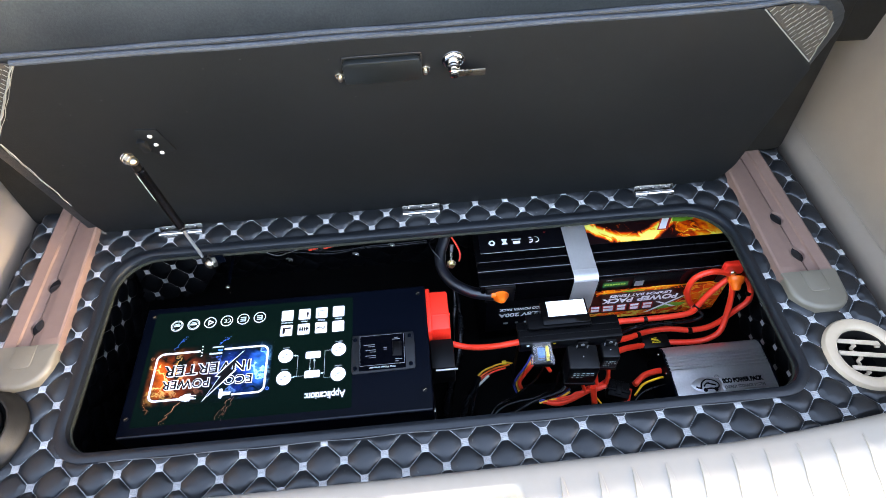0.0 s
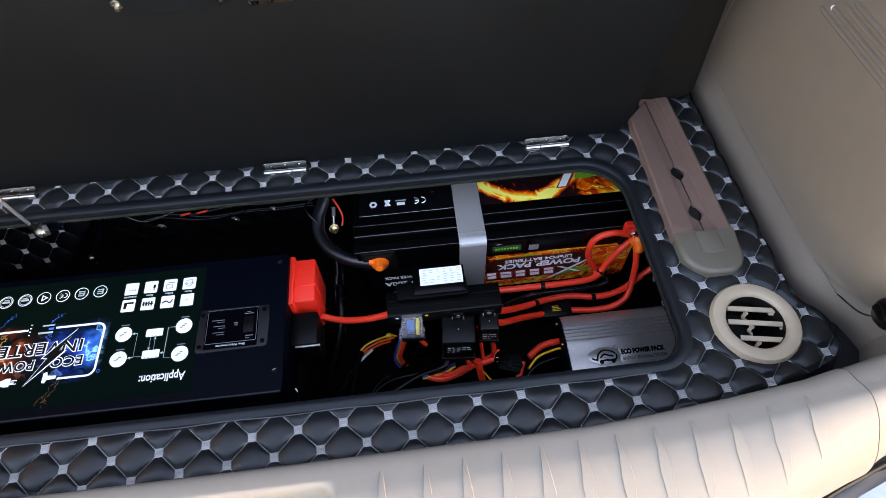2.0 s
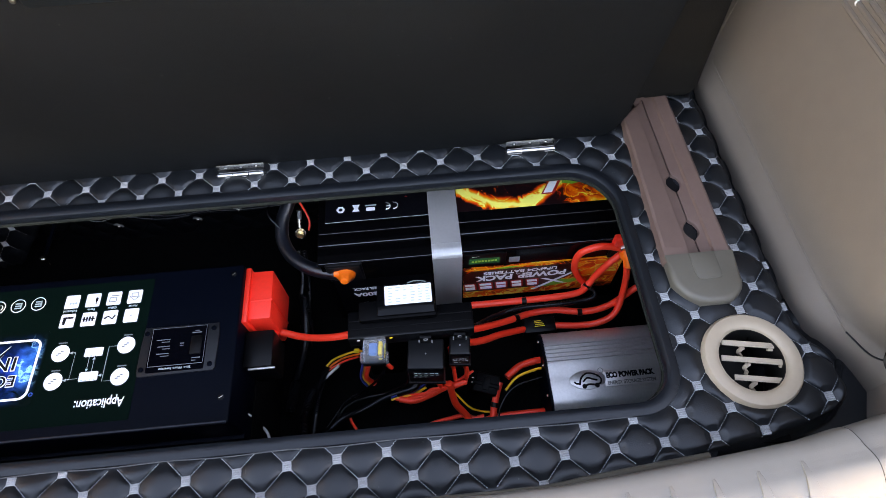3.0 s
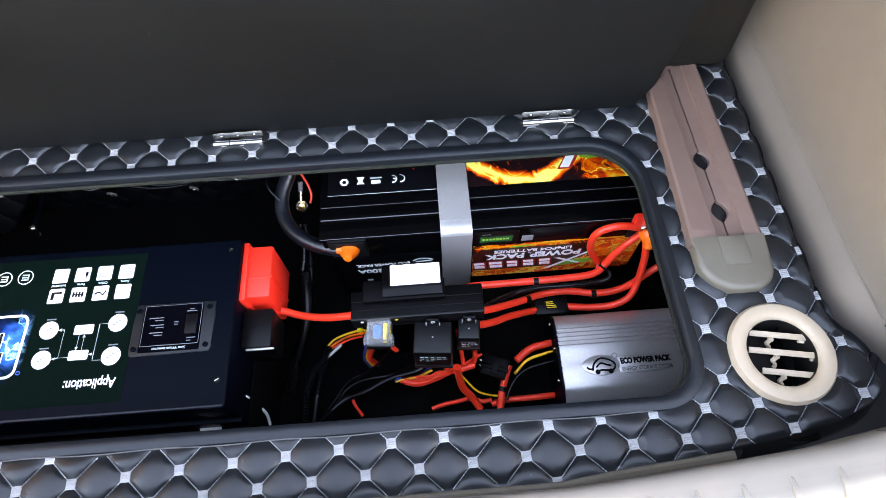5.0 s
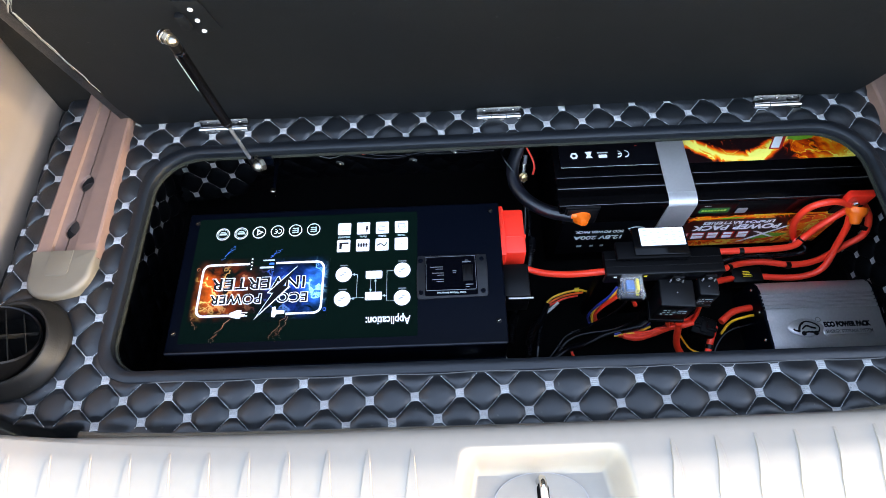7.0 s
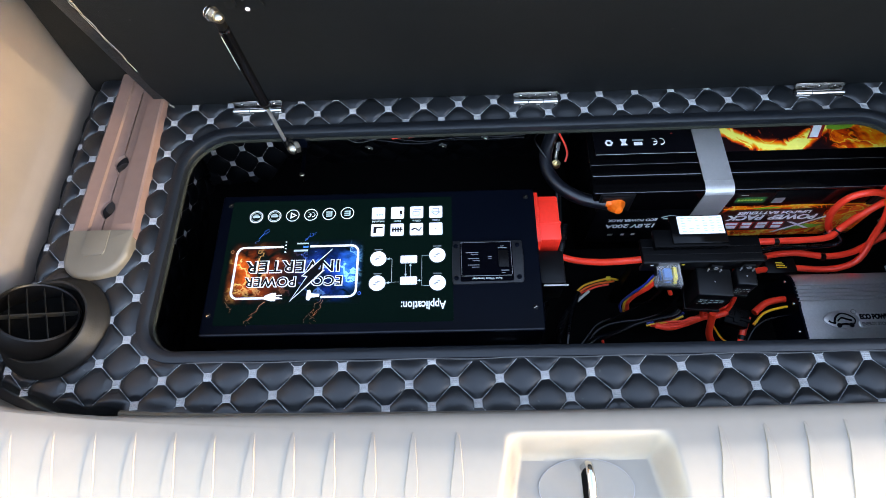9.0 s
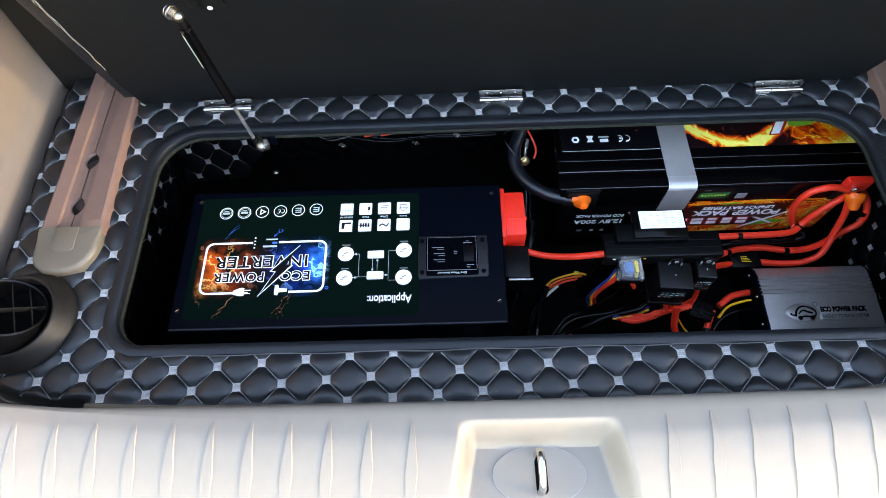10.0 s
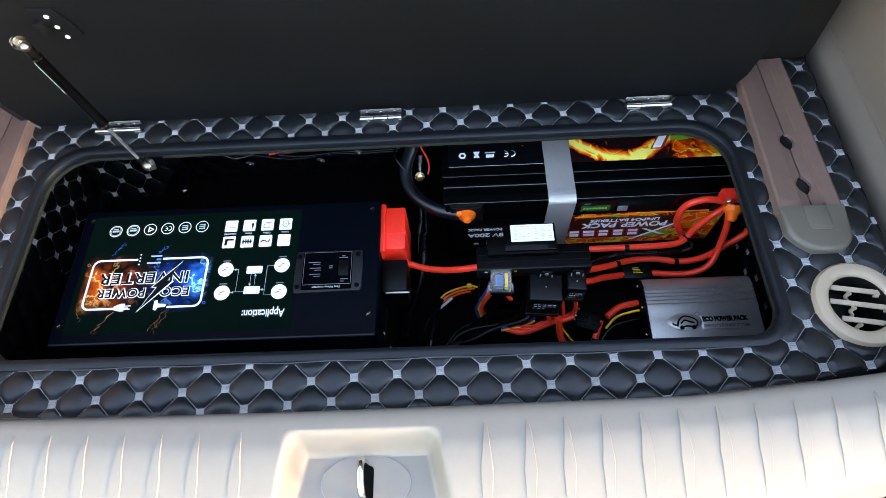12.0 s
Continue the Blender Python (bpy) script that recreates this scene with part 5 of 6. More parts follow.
# pictogram tiles: white squares with small dark shapes, a bar of tiny writing between the rows
for i in range(4):
    for j in range(2):
        cx, cy = -0.1200 + 0.0316 * i, 0.2940 - 0.0315 * j
        tile = flat("pictogram_tile", rounded(cx - 0.0108, cx + 0.0108, cy - 0.0112, cy + 0.0112, 0.0020, 3), INK)
        if (i, j) == (0, 1):
            flat("shape", [(cx - 0.007, cy + 0.006), (cx - 0.007, cy - 0.006), (cx - 0.003, cy - 0.006), (cx - 0.002, cy + 0.003), (cx + 0.008, cy + 0.003), (cx + 0.008, cy + 0.006)], INK_DARK, tile, up=0.0004)
        elif (i, j) == (1, 1):
            for q in range(4):
                flat("shape", rounded(cx - 0.008 + 0.0042 * q, cx - 0.0055 + 0.0042 * q, cy - 0.004, cy + 0.004, 0.0006, 2), INK_DARK, tile, up=0.0004)
            flat("shape", rounded(cx - 0.009, cx + 0.009, cy - 0.0008, cy + 0.0008, 0.0004, 2), INK_DARK, tile, up=0.0005)
        elif (i, j) == (2, 1):
            part("shape", tube([(cx - 0.008, cy - 0.002, ZL + 0.0004), (cx - 0.002, cy + 0.001, ZL + 0.0004), (cx + 0.004, cy - 0.003, ZL + 0.0004), (cx + 0.008, cy + 0.003, ZL + 0.0004)], 0.0013, 6, 4, flat=0.3), INK_DARK, tile)
        elif (i, j) == (1, 0):
            flat("shape", rounded(cx + 0.004, cx + 0.0075, cy - 0.003, cy + 0.004, 0.0014, 3), INK_DARK, tile, up=0.0004)
            flat("shape", rounded(cx + 0.005, cx + 0.0062, cy - 0.007, cy - 0.003, 0.0004, 2), INK_DARK, tile, up=0.0004)
        elif (i, j) == (0, 0):
            for q in range(3):
                flat("shape", disc(cx - 0.002 + 0.0042 * q, cy - 0.003, 0.0016, 12), INK_PALE, tile, up=0.0004)
        elif (i, j) == (2, 0):
            part("shape", ring_strip(rounded(cx - 0.0065, cx + 0.0045, cy - 0.0060, cy + 0.0020, 0.001, 2), rounded(cx - 0.0057, cx + 0.0037, cy - 0.0052, cy + 0.0012, 0.0006, 2), ZL + 0.0004, ZL + 0.0006), INK_FAINT, tile, smooth=False)
            flat("shape", rounded(cx - 0.0040, cx + 0.0070, cy + 0.0040, cy + 0.0052, 0.0004, 2), INK_FAINT, tile, up=0.0004)
        elif (i, j) == (3, 0):
            part("shape", tube([(cx - 0.0075, cy + 0.0005, ZL + 0.0004), (cx, cy - 0.0065, ZL + 0.0004), (cx + 0.0075, cy + 0.0005, ZL + 0.0004)], 0.0006, 5, 0, flat=0.3), INK_FAINT, tile)
            part("shape", ring_strip(rounded(cx - 0.0052, cx + 0.0052, cy - 0.0005, cy + 0.0065, 0.0005, 2), rounded(cx - 0.0044, cx + 0.0044, cy + 0.0003, cy + 0.0057, 0.0004, 2), ZL + 0.0004, ZL + 0.0006), INK_FAINT, tile, smooth=False)
        elif (i, j) == (3, 1):
            flat("shape", disc(cx, cy, 0.0008, 10), INK_DARK, tile, up=0.0004)
    words("caption", ("Industrial", "Farm", "Office", "Home")[i], 0.0050, UP(-0.1200 + 0.0316 * i, 0.2783, ZL), INK_PALE, label, (0.020, 0.011, 0.013, 0.012)[i], 0.0001)

# wiring diagram: four discs, two boxes, thin lines
for cx, cy in ((-0.117, 0.2110), (-0.117, 0.1690), (-0.023, 0.2150), (-0.023, 0.1675)):
    d = flat("diagram_disc", disc(cx, cy, 0.0130), INK)
    for q in range(3):
        flat("diagram_mark", rounded(cx - 0.006 + 0.003 * q, cx - 0.002 + 0.003 * q, cy - 0.003 + 0.0025 * q, cy - 0.0015 + 0.0025 * q, 0.0004, 2), INK_FAINT, d, up=0.0004)
    flat("caption_bar", rounded(cx - 0.0065, cx + 0.0065, cy + 0.0150, cy + 0.0168, 0.0005, 2), INK_FAINT)
for cy in (0.2085, 0.1720):
    b2 = flat("diagram_box", rounded(-0.0815, -0.0550, cy - 0.0068, cy + 0.0068, 0.0020, 3), INK)
    for q in range(4):
        flat("diagram_mark", rounded(-0.078 + 0.006 * q, -0.0755 + 0.006 * q, cy - 0.0062, cy - 0.0050, 0.0003, 2), INK_PALE, b2, up=0.0004)
for pts in (((-0.0950, 0.2100), (-0.0950, 0.1700), (-0.083, 0.1700)), ((-0.104, 0.2100), (-0.0950, 0.2100)), ((-0.104, 0.1690), (-0.0950, 0.1700)), ((-0.0730, 0.2010), (-0.0730, 0.1790)), ((-0.0655, 0.2010), (-0.0655, 0.1790)), ((-0.036, 0.2150), (-0.0475, 0.2150), (-0.0475, 0.1630), (-0.036, 0.1630)), ((-0.0550, 0.1720), (-0.0475, 0.1720))):
    part("diagram_line", tube([(x, y, ZL + 0.0001) for x, y in pts], 0.0006, 5, 0, flat=0.4), INK_PALE, label)
for tip, dx, dy in (((-0.1035, 0.2100), 1, 0), ((-0.1035, 0.1690), 1, 0), ((-0.0655, 0.2012), 0, -1), ((-0.0730, 0.1790), 0, 1), ((-0.0545, 0.1720), 1, 0)):
    flat("arrow_head", [tip, (tip[0] + 0.0045 * dx + 0.0022 * dy, tip[1] + 0.0045 * dy + 0.0022 * dx), (tip[0] + 0.0045 * dx - 0.0022 * dy, tip[1] + 0.0045 * dy - 0.0022 * dx)][:: 1 if dx else -1], INK_PALE, up=0.0003)
words("lettering", "Application:", 0.0185, UP(-0.0445, 0.1330, ZL), INK, label, 0.069, 0.0003)

# control plate
STICKER_BLACK = material("black_film", (0.0008, 0.0010, 0.0022), 0.5, var=0.1, spec=0.012)
PLATE = material("plate_plastic", (0.0070, 0.0080, 0.0095), 0.4, var=0.2, scale=40, bump=0.15, spec=0.3)
plate = part("control_plate", prism([(0.002, 0.2380), (0.111, 0.2370), (0.1125, 0.2100), (0.1115, 0.1690), (0.109, 0.1645), (0.003, 0.1630), (0.0, 0.1690), (0.0, 0.2100)][::-1], ZI - 0.001, ZI + 0.0022, 0.0008), PLATE, inv, "black plastic control plate")
face = part("plate_face", prism(rounded(0.013, 0.0955, 0.1675, 0.2355, 0.002, 3), ZI + 0.002, ZI + 0.0027), STICKER_BLACK, plate, smooth=False)
for x in (0.0065, 0.1040):
    for y in (0.2285, 0.1735):
        part("screw", moved(cyl(0.0038, ZI + 0.002, ZI + 0.0038, 16, 0.0005), pose(x, y, 0)), BLACK_METAL, plate)
ZP = ZI + 0.0028
for x, y, w, h in ((0.0540, 0.1765, 0.078, 0.0008), (0.032, 0.2165, 0.020, 0.0011), (0.036, 0.2128, 0.012, 0.0010), (0.034, 0.2060, 0.018, 0.0011), (0.038, 0.2022, 0.011, 0.0010), (0.034, 0.1950, 0.018, 0.0011), (0.037, 0.1912, 0.012, 0.0010), (0.080, 0.2240, 0.014, 0.0014), (0.080, 0.2270, 0.006, 0.0012), (0.060, 0.2090, 0.006, 0.0014), (0.060, 0.2055, 0.005, 0.0012), (0.083, 0.1850, 0.012, 0.0014), (0.080, 0.1810, 0.006, 0.0012), (0.0542, 0.2345, 0.080, 0.0005), (0.0150, 0.2060, 0.0005, 0.056), (0.0935, 0.2060, 0.0005, 0.056)):
    flat("tiny_writing", [(x - w / 2, y - h / 2), (x + w / 2, y - h / 2), (x + w / 2, y + h / 2), (x - w / 2, y + h / 2)], INK_FAINT, face, z=ZP)
words("lettering", "Sine Wave Inverter", 0.0052, UP(0.0540, 0.1717, ZP), INK_PALE, face, 0.046, 0.00005)
part("rocker_switch", box(0.073, 0.089, 0.1905, 0.2190, ZI + 0.002, ZI + 0.0045, 0.001), BLACK_PLASTIC, plate)

# terminals on the side: red boot and black block
boot = part("terminal_boot", box(0.139, 0.180, 0.246, 0.330, -0.180, -0.082, 0.004), RED_BOOT, inv, "red plastic terminal boot")
part("boot_rim", box(0.137, 0.146, 0.240, 0.334, -0.185, -0.076, 0.002), RED_BOOT, boot)
part("boot_nose", moved(cyl(0.011, -0.018, 0.016, 16, 0.002), pose(0.166, 0.247, -0.140, 90, 0, 0)), RED_BOOT, boot)
part("boot_ridge", box(0.142, 0.1815, 0.276, 0.280, -0.178, -0.0812, 0.001), RED_BOOT, boot)
blk = part("terminal_block", box(0.139, 0.182, 0.176, 0.234, -0.165, -0.097, 0.003), BLACK_PLASTIC, inv, "black terminal block")
part("block_edge", box(0.146, 0.186, 0.1725, 0.1755, -0.104, -0.100, 0.0008), ALU, blk)
for z in (-0.145, -0.15, -0.155):
    part("side_mark", box(0.1375, 0.1392, 0.118, 0.121, z, z + 0.002, 0), INK, inv, smooth=False)

# ---- the battery ----
bat = thing("lithium_battery", "large glossy black lithium battery with flame print labels", "battery")
BX0, BX1, BYF, BZT = 0.246, 0.790, 0.337, -0.092
body = part("body", box(BX0 + 0.003, BX1, BYF, 0.566, CAV[4], -0.0965, 0.004), BLACK_GLOSS, bat)
# ribbed lid of the case: steps that run the whole length, with highlight lines
for y0, y1, zt in ((0.3965, 0.562, BZT), (0.3735, 0.3950, -0.0925), (BYF + 0.001, 0.3715, -0.0945)):
    part("lid_step", box(BX0, BX1, y0, y1, -0.100, zt, 0.0006, seg=2), BLACK_GLOSS, bat)
# paler glossy tubes stand for the highlights on the step edges
for y, z, r in ((0.3957, -0.0926, 0.0004), (0.3728, -0.0930, 0.0010), (BYF + 0.0022, -0.0945, 0.0006)):
    part("edge_line", tube([(BX0 + 0.002, y, z), (BX1, y, z)], r, 8, 1), EDGE_HIGHLIGHT, bat, "moulded edge, its highlight painted as a paler glossy line")
# terminal pockets
for x0, x1 in ((0.258, 0.318), (0.735, 0.785)):
    pk = part("terminal_pocket", box(x0, x1, BYF - 0.003, 0.3430, -0.150, -0.0960, 0.002), BLACK_PLASTIC, bat)
    part("pocket_floor", box(x0 + 0.004, x1 - 0.004, BYF - 0.0045, BYF - 0.0025, -0.146, -0.100, 0), SEAL, pk, smooth=False)
lab = part("top_label", prism(rounded(0.258, 0.4335, 0.4165, 0.500, 0.001, 2), BZT - 0.0002, BZT + 0.0004), INK_DARK, bat, "dark printed top label", smooth=False)
ZB = BZT + 0.0005
flat("label_line", [(0.258, 0.4165), (0.4335, 0.4165), (0.4335, 0.4172), (0.258, 0.4172)], INK_PALE, lab, z=ZB)
for k, cx in enumerate((0.2845, 0.311, 0.3375)):
    if k == 0:
        part("mark", ring_strip(disc(cx, 0.442, 0.0075, 6), disc(cx, 0.442, 0.0036, 6), ZB, ZB + 0.0003), INK, lab, smooth=False)
    elif k == 1:
        flat("mark", [(cx - 0.0065, 0.436), (cx - 0.003, 0.442), (cx - 0.0065, 0.450), (cx + 0.0065, 0.450), (cx + 0.003, 0.442), (cx + 0.0065, 0.436)], INK, lab, z=ZB)
    else:
        flat("mark", rounded(cx - 0.0090, cx + 0.0060, 0.4355, 0.4425, 0.001, 2), INK, lab, z=ZB)
        flat("mark", rounded(cx - 0.0110, cx + 0.0085, 0.4455, 0.4480, 0.0006, 2), INK_PALE, lab, z=ZB)
for ox in (0.3635, 0.3765):
    arcs = [(ox + 0.0066 * math.cos(a), 0.4425 + 0.0068 * math.sin(a), ZB) for a in [radians(-100 + 200 * q / 12) for q in range(13)]]
    part("mark_arc", tube(arcs, 0.0013, 6, 0, flat=0.4), INK, lab)
part("mark_arc", tube([(0.3640, 0.4425, ZB), (0.3700, 0.4425, ZB)], 0.0012, 6, 0, flat=0.4), INK, lab)
flat("red_dot", rounded(0.396, 0.400, 0.4585, 0.4605, 0.0004, 2), INK_RED, lab, z=ZB)
fl = part("flame_label", prism(rounded(0.4850, 0.7860, 0.4165, 0.520, 0.001, 2), BZT - 0.0002, BZT + 0.0004), FLAME, bat, "label printed with orange flames", smooth=False)
flat("red_slash", [(0.632, 0.4390), (0.655, 0.4390), (0.690, 0.4950), (0.668, 0.4950)], INK_RED, fl, z=ZB)
flat("white_slash", [(0.6365, 0.4415), (0.6515, 0.4415), (0.6840, 0.4950), (0.6690, 0.4950)], INK, fl, z=ZB + 0.0003)
flat("green_flash", [(0.672, 0.4600), (0.690, 0.4560), (0.716, 0.4605), (0.722, 0.4680), (0.700, 0.4850), (0.680, 0.4790)], INK_GREEN, fl, z=ZB - 0.0001)
FY, FO = material("flame_yellow", (1.0, 0.32, 0.005), 0.35, var=0.25, scale=60), material("flame_orange", (0.98, 0.10, 0.003), 0.35, var=0.35, scale=60)
fr = random.Random(11)
for k in range(14):
    flat("spark", disc(fr.uniform(0.515, 0.60), fr.uniform(0.436, 0.478), fr.uniform(0.0003, 0.0012), 8), FO, fl, z=ZB)

# front face: everything printed upside down
YF = BYF - 0.0004
DN = lambda x, z, lift=0.0: pose(x, YF - 0.0003 - lift, z, 90, 180, 0)


def facing(name, outline, mat, parent, lift=0.0, t=0.0003):
    """A print on the front face, given as (x, z)."""
    return part(name, moved(prism(outline, 0, t), pose(0, YF - lift, 0, 90, 0, 0)), mat, parent, smooth=False)


ff = facing("front_flame_label", rounded(0.486, 0.768, -0.262, -0.146, 0.002, 2), FLAME_LOW, bat, 0.0002)
ff["label"] = "front label printed with flames"
facing("yellow_edge", [(0.490, -0.1545), (0.560, -0.1515), (0.640, -0.1462), (0.768, -0.1462), (0.768, -0.1496), (0.650, -0.1502), (0.580, -0.1555), (0.490, -0.1575)], FY, ff, 0.0006)
facing("green_flash", [(0.540, -0.1550), (0.575, -0.1510), (0.590, -0.1540), (0.560, -0.1590)], INK_GREEN, ff, 0.0009)
facing("green_flash", [(0.665, -0.2180), (0.700, -0.2220), (0.690, -0.2330), (0.640, -0.2420), (0.630, -0.2370)], INK_GREEN, ff, 0.0006)
facing("dark_band", [(0.500, -0.1600), (0.672, -0.1600), (0.688, -0.2000), (0.640, -0.2380), (0.488, -0.2380), (0.486, -0.1750)], MAROON, ff, 0.0004)
words("lettering", "LiFePO4 BATTERIES", 0.0135, DN(0.5870, -0.1715, 0.0008), INK, ff, 0.130, 0.0003)
words("lettering_outline", "POWER PACK", 0.0240, DN(0.5890, -0.1895, 0.0008), INK, ff, 0.163, 0.0009)
# the brand word as slanted plain blocks
for k, w in enumerate((0.0098, 0.0118, 0.0098, 0.0098, 0.0102)):
    x = 0.4985 + 0.0285 * k
    facing("brand_shade", [(x - w - 0.0025, -0.2065), (x + w + 0.001, -0.2065), (x + w + 0.004, -0.2325), (x - w + 0.0005, -0.2325)], INK_RED, ff, 0.0007)
    facing("brand_block", [(x - w, -0.2085), (x + w - 0.002, -0.2085), (x + w - 0.0008, -0.2165), (x - w + 0.0012, -0.2165)], INK, ff, 0.0011)
    facing("brand_block", [(x - w + 0.0016, -0.2200), (x + w - 0.0006, -0.2200), (x + w + 0.0006, -0.2300), (x - w + 0.0028, -0.2300)], INK, ff, 0.0011)
facing("brand_slash", [(0.628, -0.2080), (0.637, -0.2080), (0.680, -0.2340), (0.671, -0.2340)], INK, ff, 0.0011)
facing("brand_slash", [(0.690, -0.1850), (0.698, -0.1850), (0.622, -0.2480), (0.612, -0.2480)], INK, ff, 0.0013)
dsp = facing("display_bezel", rounded(0.4870, 0.5580, -0.1400, -0.1010, 0.002, 3), BLACK_PLASTIC, bat, 0.0, 0.002)
facing("display", rounded(0.4960, 0.5480, -0.1310, -0.1135, 0.001, 2), LCD, dsp, 0.0022)
for k in range(8):
    facing("display_text", [(0.500 + 0.0055 * k, -0.1195), (0.504 + 0.0055 * k, -0.1195), (0.504 + 0.0055 * k, -0.1245), (0.500 + 0.0055 * k, -0.1245)], INK_GREEN, dsp, 0.0026)
facing("display_line", [(0.500, -0.1060), (0.512, -0.1060), (0.512, -0.1070), (0.500, -0.1070)], INK_PALE, dsp, 0.0022)
facing("grey_button", rounded(0.5640, 0.5820, -0.1370, -0.1210, 0.001, 2), STRAP_MAT, bat, 0.0, 0.001)
fw = facing("front_label", rounded(0.262, 0.4320, -0.275, -0.152, 0.001, 2), INK_DARK, bat, 0.0002)
words("lettering", "ECO POWER PACK", 0.0120, DN(0.3350, -0.1880, 0.0004), INK, fw, 0.090, 0.0004)
part("brand_mark", tube([(0.386, YF - 0.0008, -0.180), (0.398, YF - 0.0008, -0.174), (0.412, YF - 0.0008, -0.176), (0.419, YF - 0.0008, -0.182), (0.406, YF - 0.0008, -0.184), (0.390, YF - 0.0008, -0.185)], 0.0011, 6, 5), INK_PALE, fw)
words("lettering", "12.8V 200A", 0.0190, DN(0.3350, -0.2105, 0.0004), INK, fw, 0.092, 0.0006)
for x, w in ((0.306, 0.010), (0.330, 0.007), (0.350, 0.007)):
    facing("mark", rounded(x - w / 2, x + w / 2, -0.2480, -0.2410, 0.0015, 2), INK_PALE, fw, 0.0005)

# hold-down strap over the battery
strap = thing("hold_down_strap", "flat grey metal strap over the battery", "strap")
part("top_band", box(0.4345, 0.4840, 0.3560, 0.5600, BZT + 0.0006, BZT + 0.0026, 0.0004), STRAP_MAT, strap)
part("front_band", moved(box(0.4345, 0.4840, 0.3325, 0.3352, -0.300, BZT - 0.008, 0.0004), Matrix()), STRAP_MAT, strap)
rows = [[(x, y, BZT + z) for x in (0.4345, 0.4840)] for y, z in ((0.3565, 0.0026), (0.3480, 0.0020), (0.3410, 0.0004), (0.3355, -0.0030), (0.3325, -0.0085))]
part("fold", grid(rows), BEND, strap, "bend of the strap, painted lighter where it catches light")

# terminal caps
cap = thing("terminal_cap", "orange rubber terminal cap on the battery", "terminal cap", "terminal caps")
part("skirt", moved(lathe([(0.0, -0.004), (0.0165, -0.004), (0.0170, 0.002), (0.0140, 0.008), (0.0100, 0.012), (0.0085, 0.020), (0.0060, 0.024), (0.0, 0.025)], 24), Matrix()), ORANGE, cap)
part("sleeve", tube([(0, 0.002, 0.004), (-0.018, 0.004, 0.002)], 0.0090, 14, 1, r_end=0.0070), ORANGE, cap)
cap.matrix_basis = pose(0.288, 0.334, -0.122, 62, 0, 0)
copy_thing(cap, pose(0.765, 0.322, -0.121, 62, -160, 0))
lug = thing("red_terminal_cover", "red plastic terminal cover behind the orange cap", "terminal cover")
part("cover", box(0.734, 0.776, 0.326, 0.340, -0.112, -0.080, 0.003), RED_BOOT, lug)
part("bolt_head", moved(cyl(0.006, 0, 0.006, 6, 0.001), pose(0.749, 0.325, -0.098, 90, 0, 0)), NICKEL, lug)

# ---- the charger ----
chg = thing("battery_charger", "brushed aluminium charger box with black end plates", "charger")
CX0, CX1 = 0.612, 0.812
prof = [(0.060, CAV[4]), (0.060, -0.262), (0.075, -0.246), (0.108, -0.2245), (0.116, -0.2215), (0.150, -0.2195), (0.164, -0.2190), (0.174, -0.2170), (0.178, -0.2168)]
for k in range(5):
    y = 0.1795 + 0.0070 * k
    prof += [(y, -0.2168), (y + 0.0006, -0.2205), (y + 0.0022, -0.2205), (y + 0.0028, -0.2168)]
prof += [(0.216, -0.2168), (0.228, -0.2200), (0.236, -0.2280), (0.240, -0.2400), (0.240, CAV[4])]
bm = grid([[(x, y, z) for y, z in prof] for x in (CX0, CX1)])
part("shell", bm, ALU, chg, smooth=False)
for x0, x1 in ((CX0 - 0.004, CX0 + 0.001), (CX1 - 0.001, CX1 + 0.004)):
    pl = part("end_plate", moved(prism([(y, z) for y, z in prof][::1], 0, x1 - x0), Matrix(((0, 0, 1, x0), (1, 0, 0, 0), (0, 1, 0, 0), (0, 0, 0, 1)))), BLACK_METAL, chg, smooth=False)
    for y, z in ((0.225, -0.235), (0.18, -0.228), (0.13, -0.235), (0.09, -0.26)):
        part("screw", ball(0.003, pose(x0 - 0.0005 if x0 < 0.7 else x1 + 0.0005, y, z)), NICKEL, pl)
# badge: silver plate with lettering, and a rounded creature-like emblem as plain curves
bd = part("badge", prism(rounded(0.703, 0.7900, 0.1305, 0.1580, 0.003, 4), -0.2205, -0.2180, 0.0006), ALU, chg, "polished badge with dark lettering")
words("lettering", "ECO POWER PACK", 0.0120, pose(0.7465, 0.1495, -0.2179), INK_DARK, bd, 0.081, 0.0009)
words("lettering", "ENERGY STORAGE SYSTEM", 0.0085, pose(0.7465, 0.1365, -0.2177), GREY_WIRE, bd, 0.080, 0.0002)
em = part("emblem", prism([(0.6745 + 0.0280 * math.cos(a) * (1 + 0.10 * math.cos(2 * a)), 0.1455 + 0.0165 * math.sin(a)) for a in [2 * math.pi * k / 30 for k in range(30)]], -0.2205, -0.2180, 0.0006), ALU, chg, "polished raised emblem")
ZE = -0.2176
part("emblem_line", tube([(0.659, 0.137, ZE), (0.664, 0.149, ZE), (0.675, 0.156, ZE), (0.688, 0.153, ZE), (0.696, 0.146, ZE), (0.694, 0.138, ZE), (0.686, 0.136, ZE), (0.676, 0.137, ZE), (0.668, 0.136, ZE)], 0.0021, 6, 5, flat=0.5), INK_DARK, em)
part("emblem_line", tube([(0.666, 0.142, ZE), (0.674, 0.148, ZE), (0.683, 0.145, ZE), (0.690, 0.143, ZE)], 0.0018, 6, 5, flat=0.5), INK_DARK, em)
for x in (0.667, 0.688):
    part("emblem_dot", moved(cyl(0.0040, ZE - 0.0006, ZE + 0.0006, 14), pose(x, 0.1345, 0)), INK_DARK, em)
part("emblem_line", tube([(0.659, 0.139, ZE), (0.654, 0.140, ZE), (0.651, 0.143, ZE)], 0.0018, 6, 4, flat=0.5), INK_DARK, em)
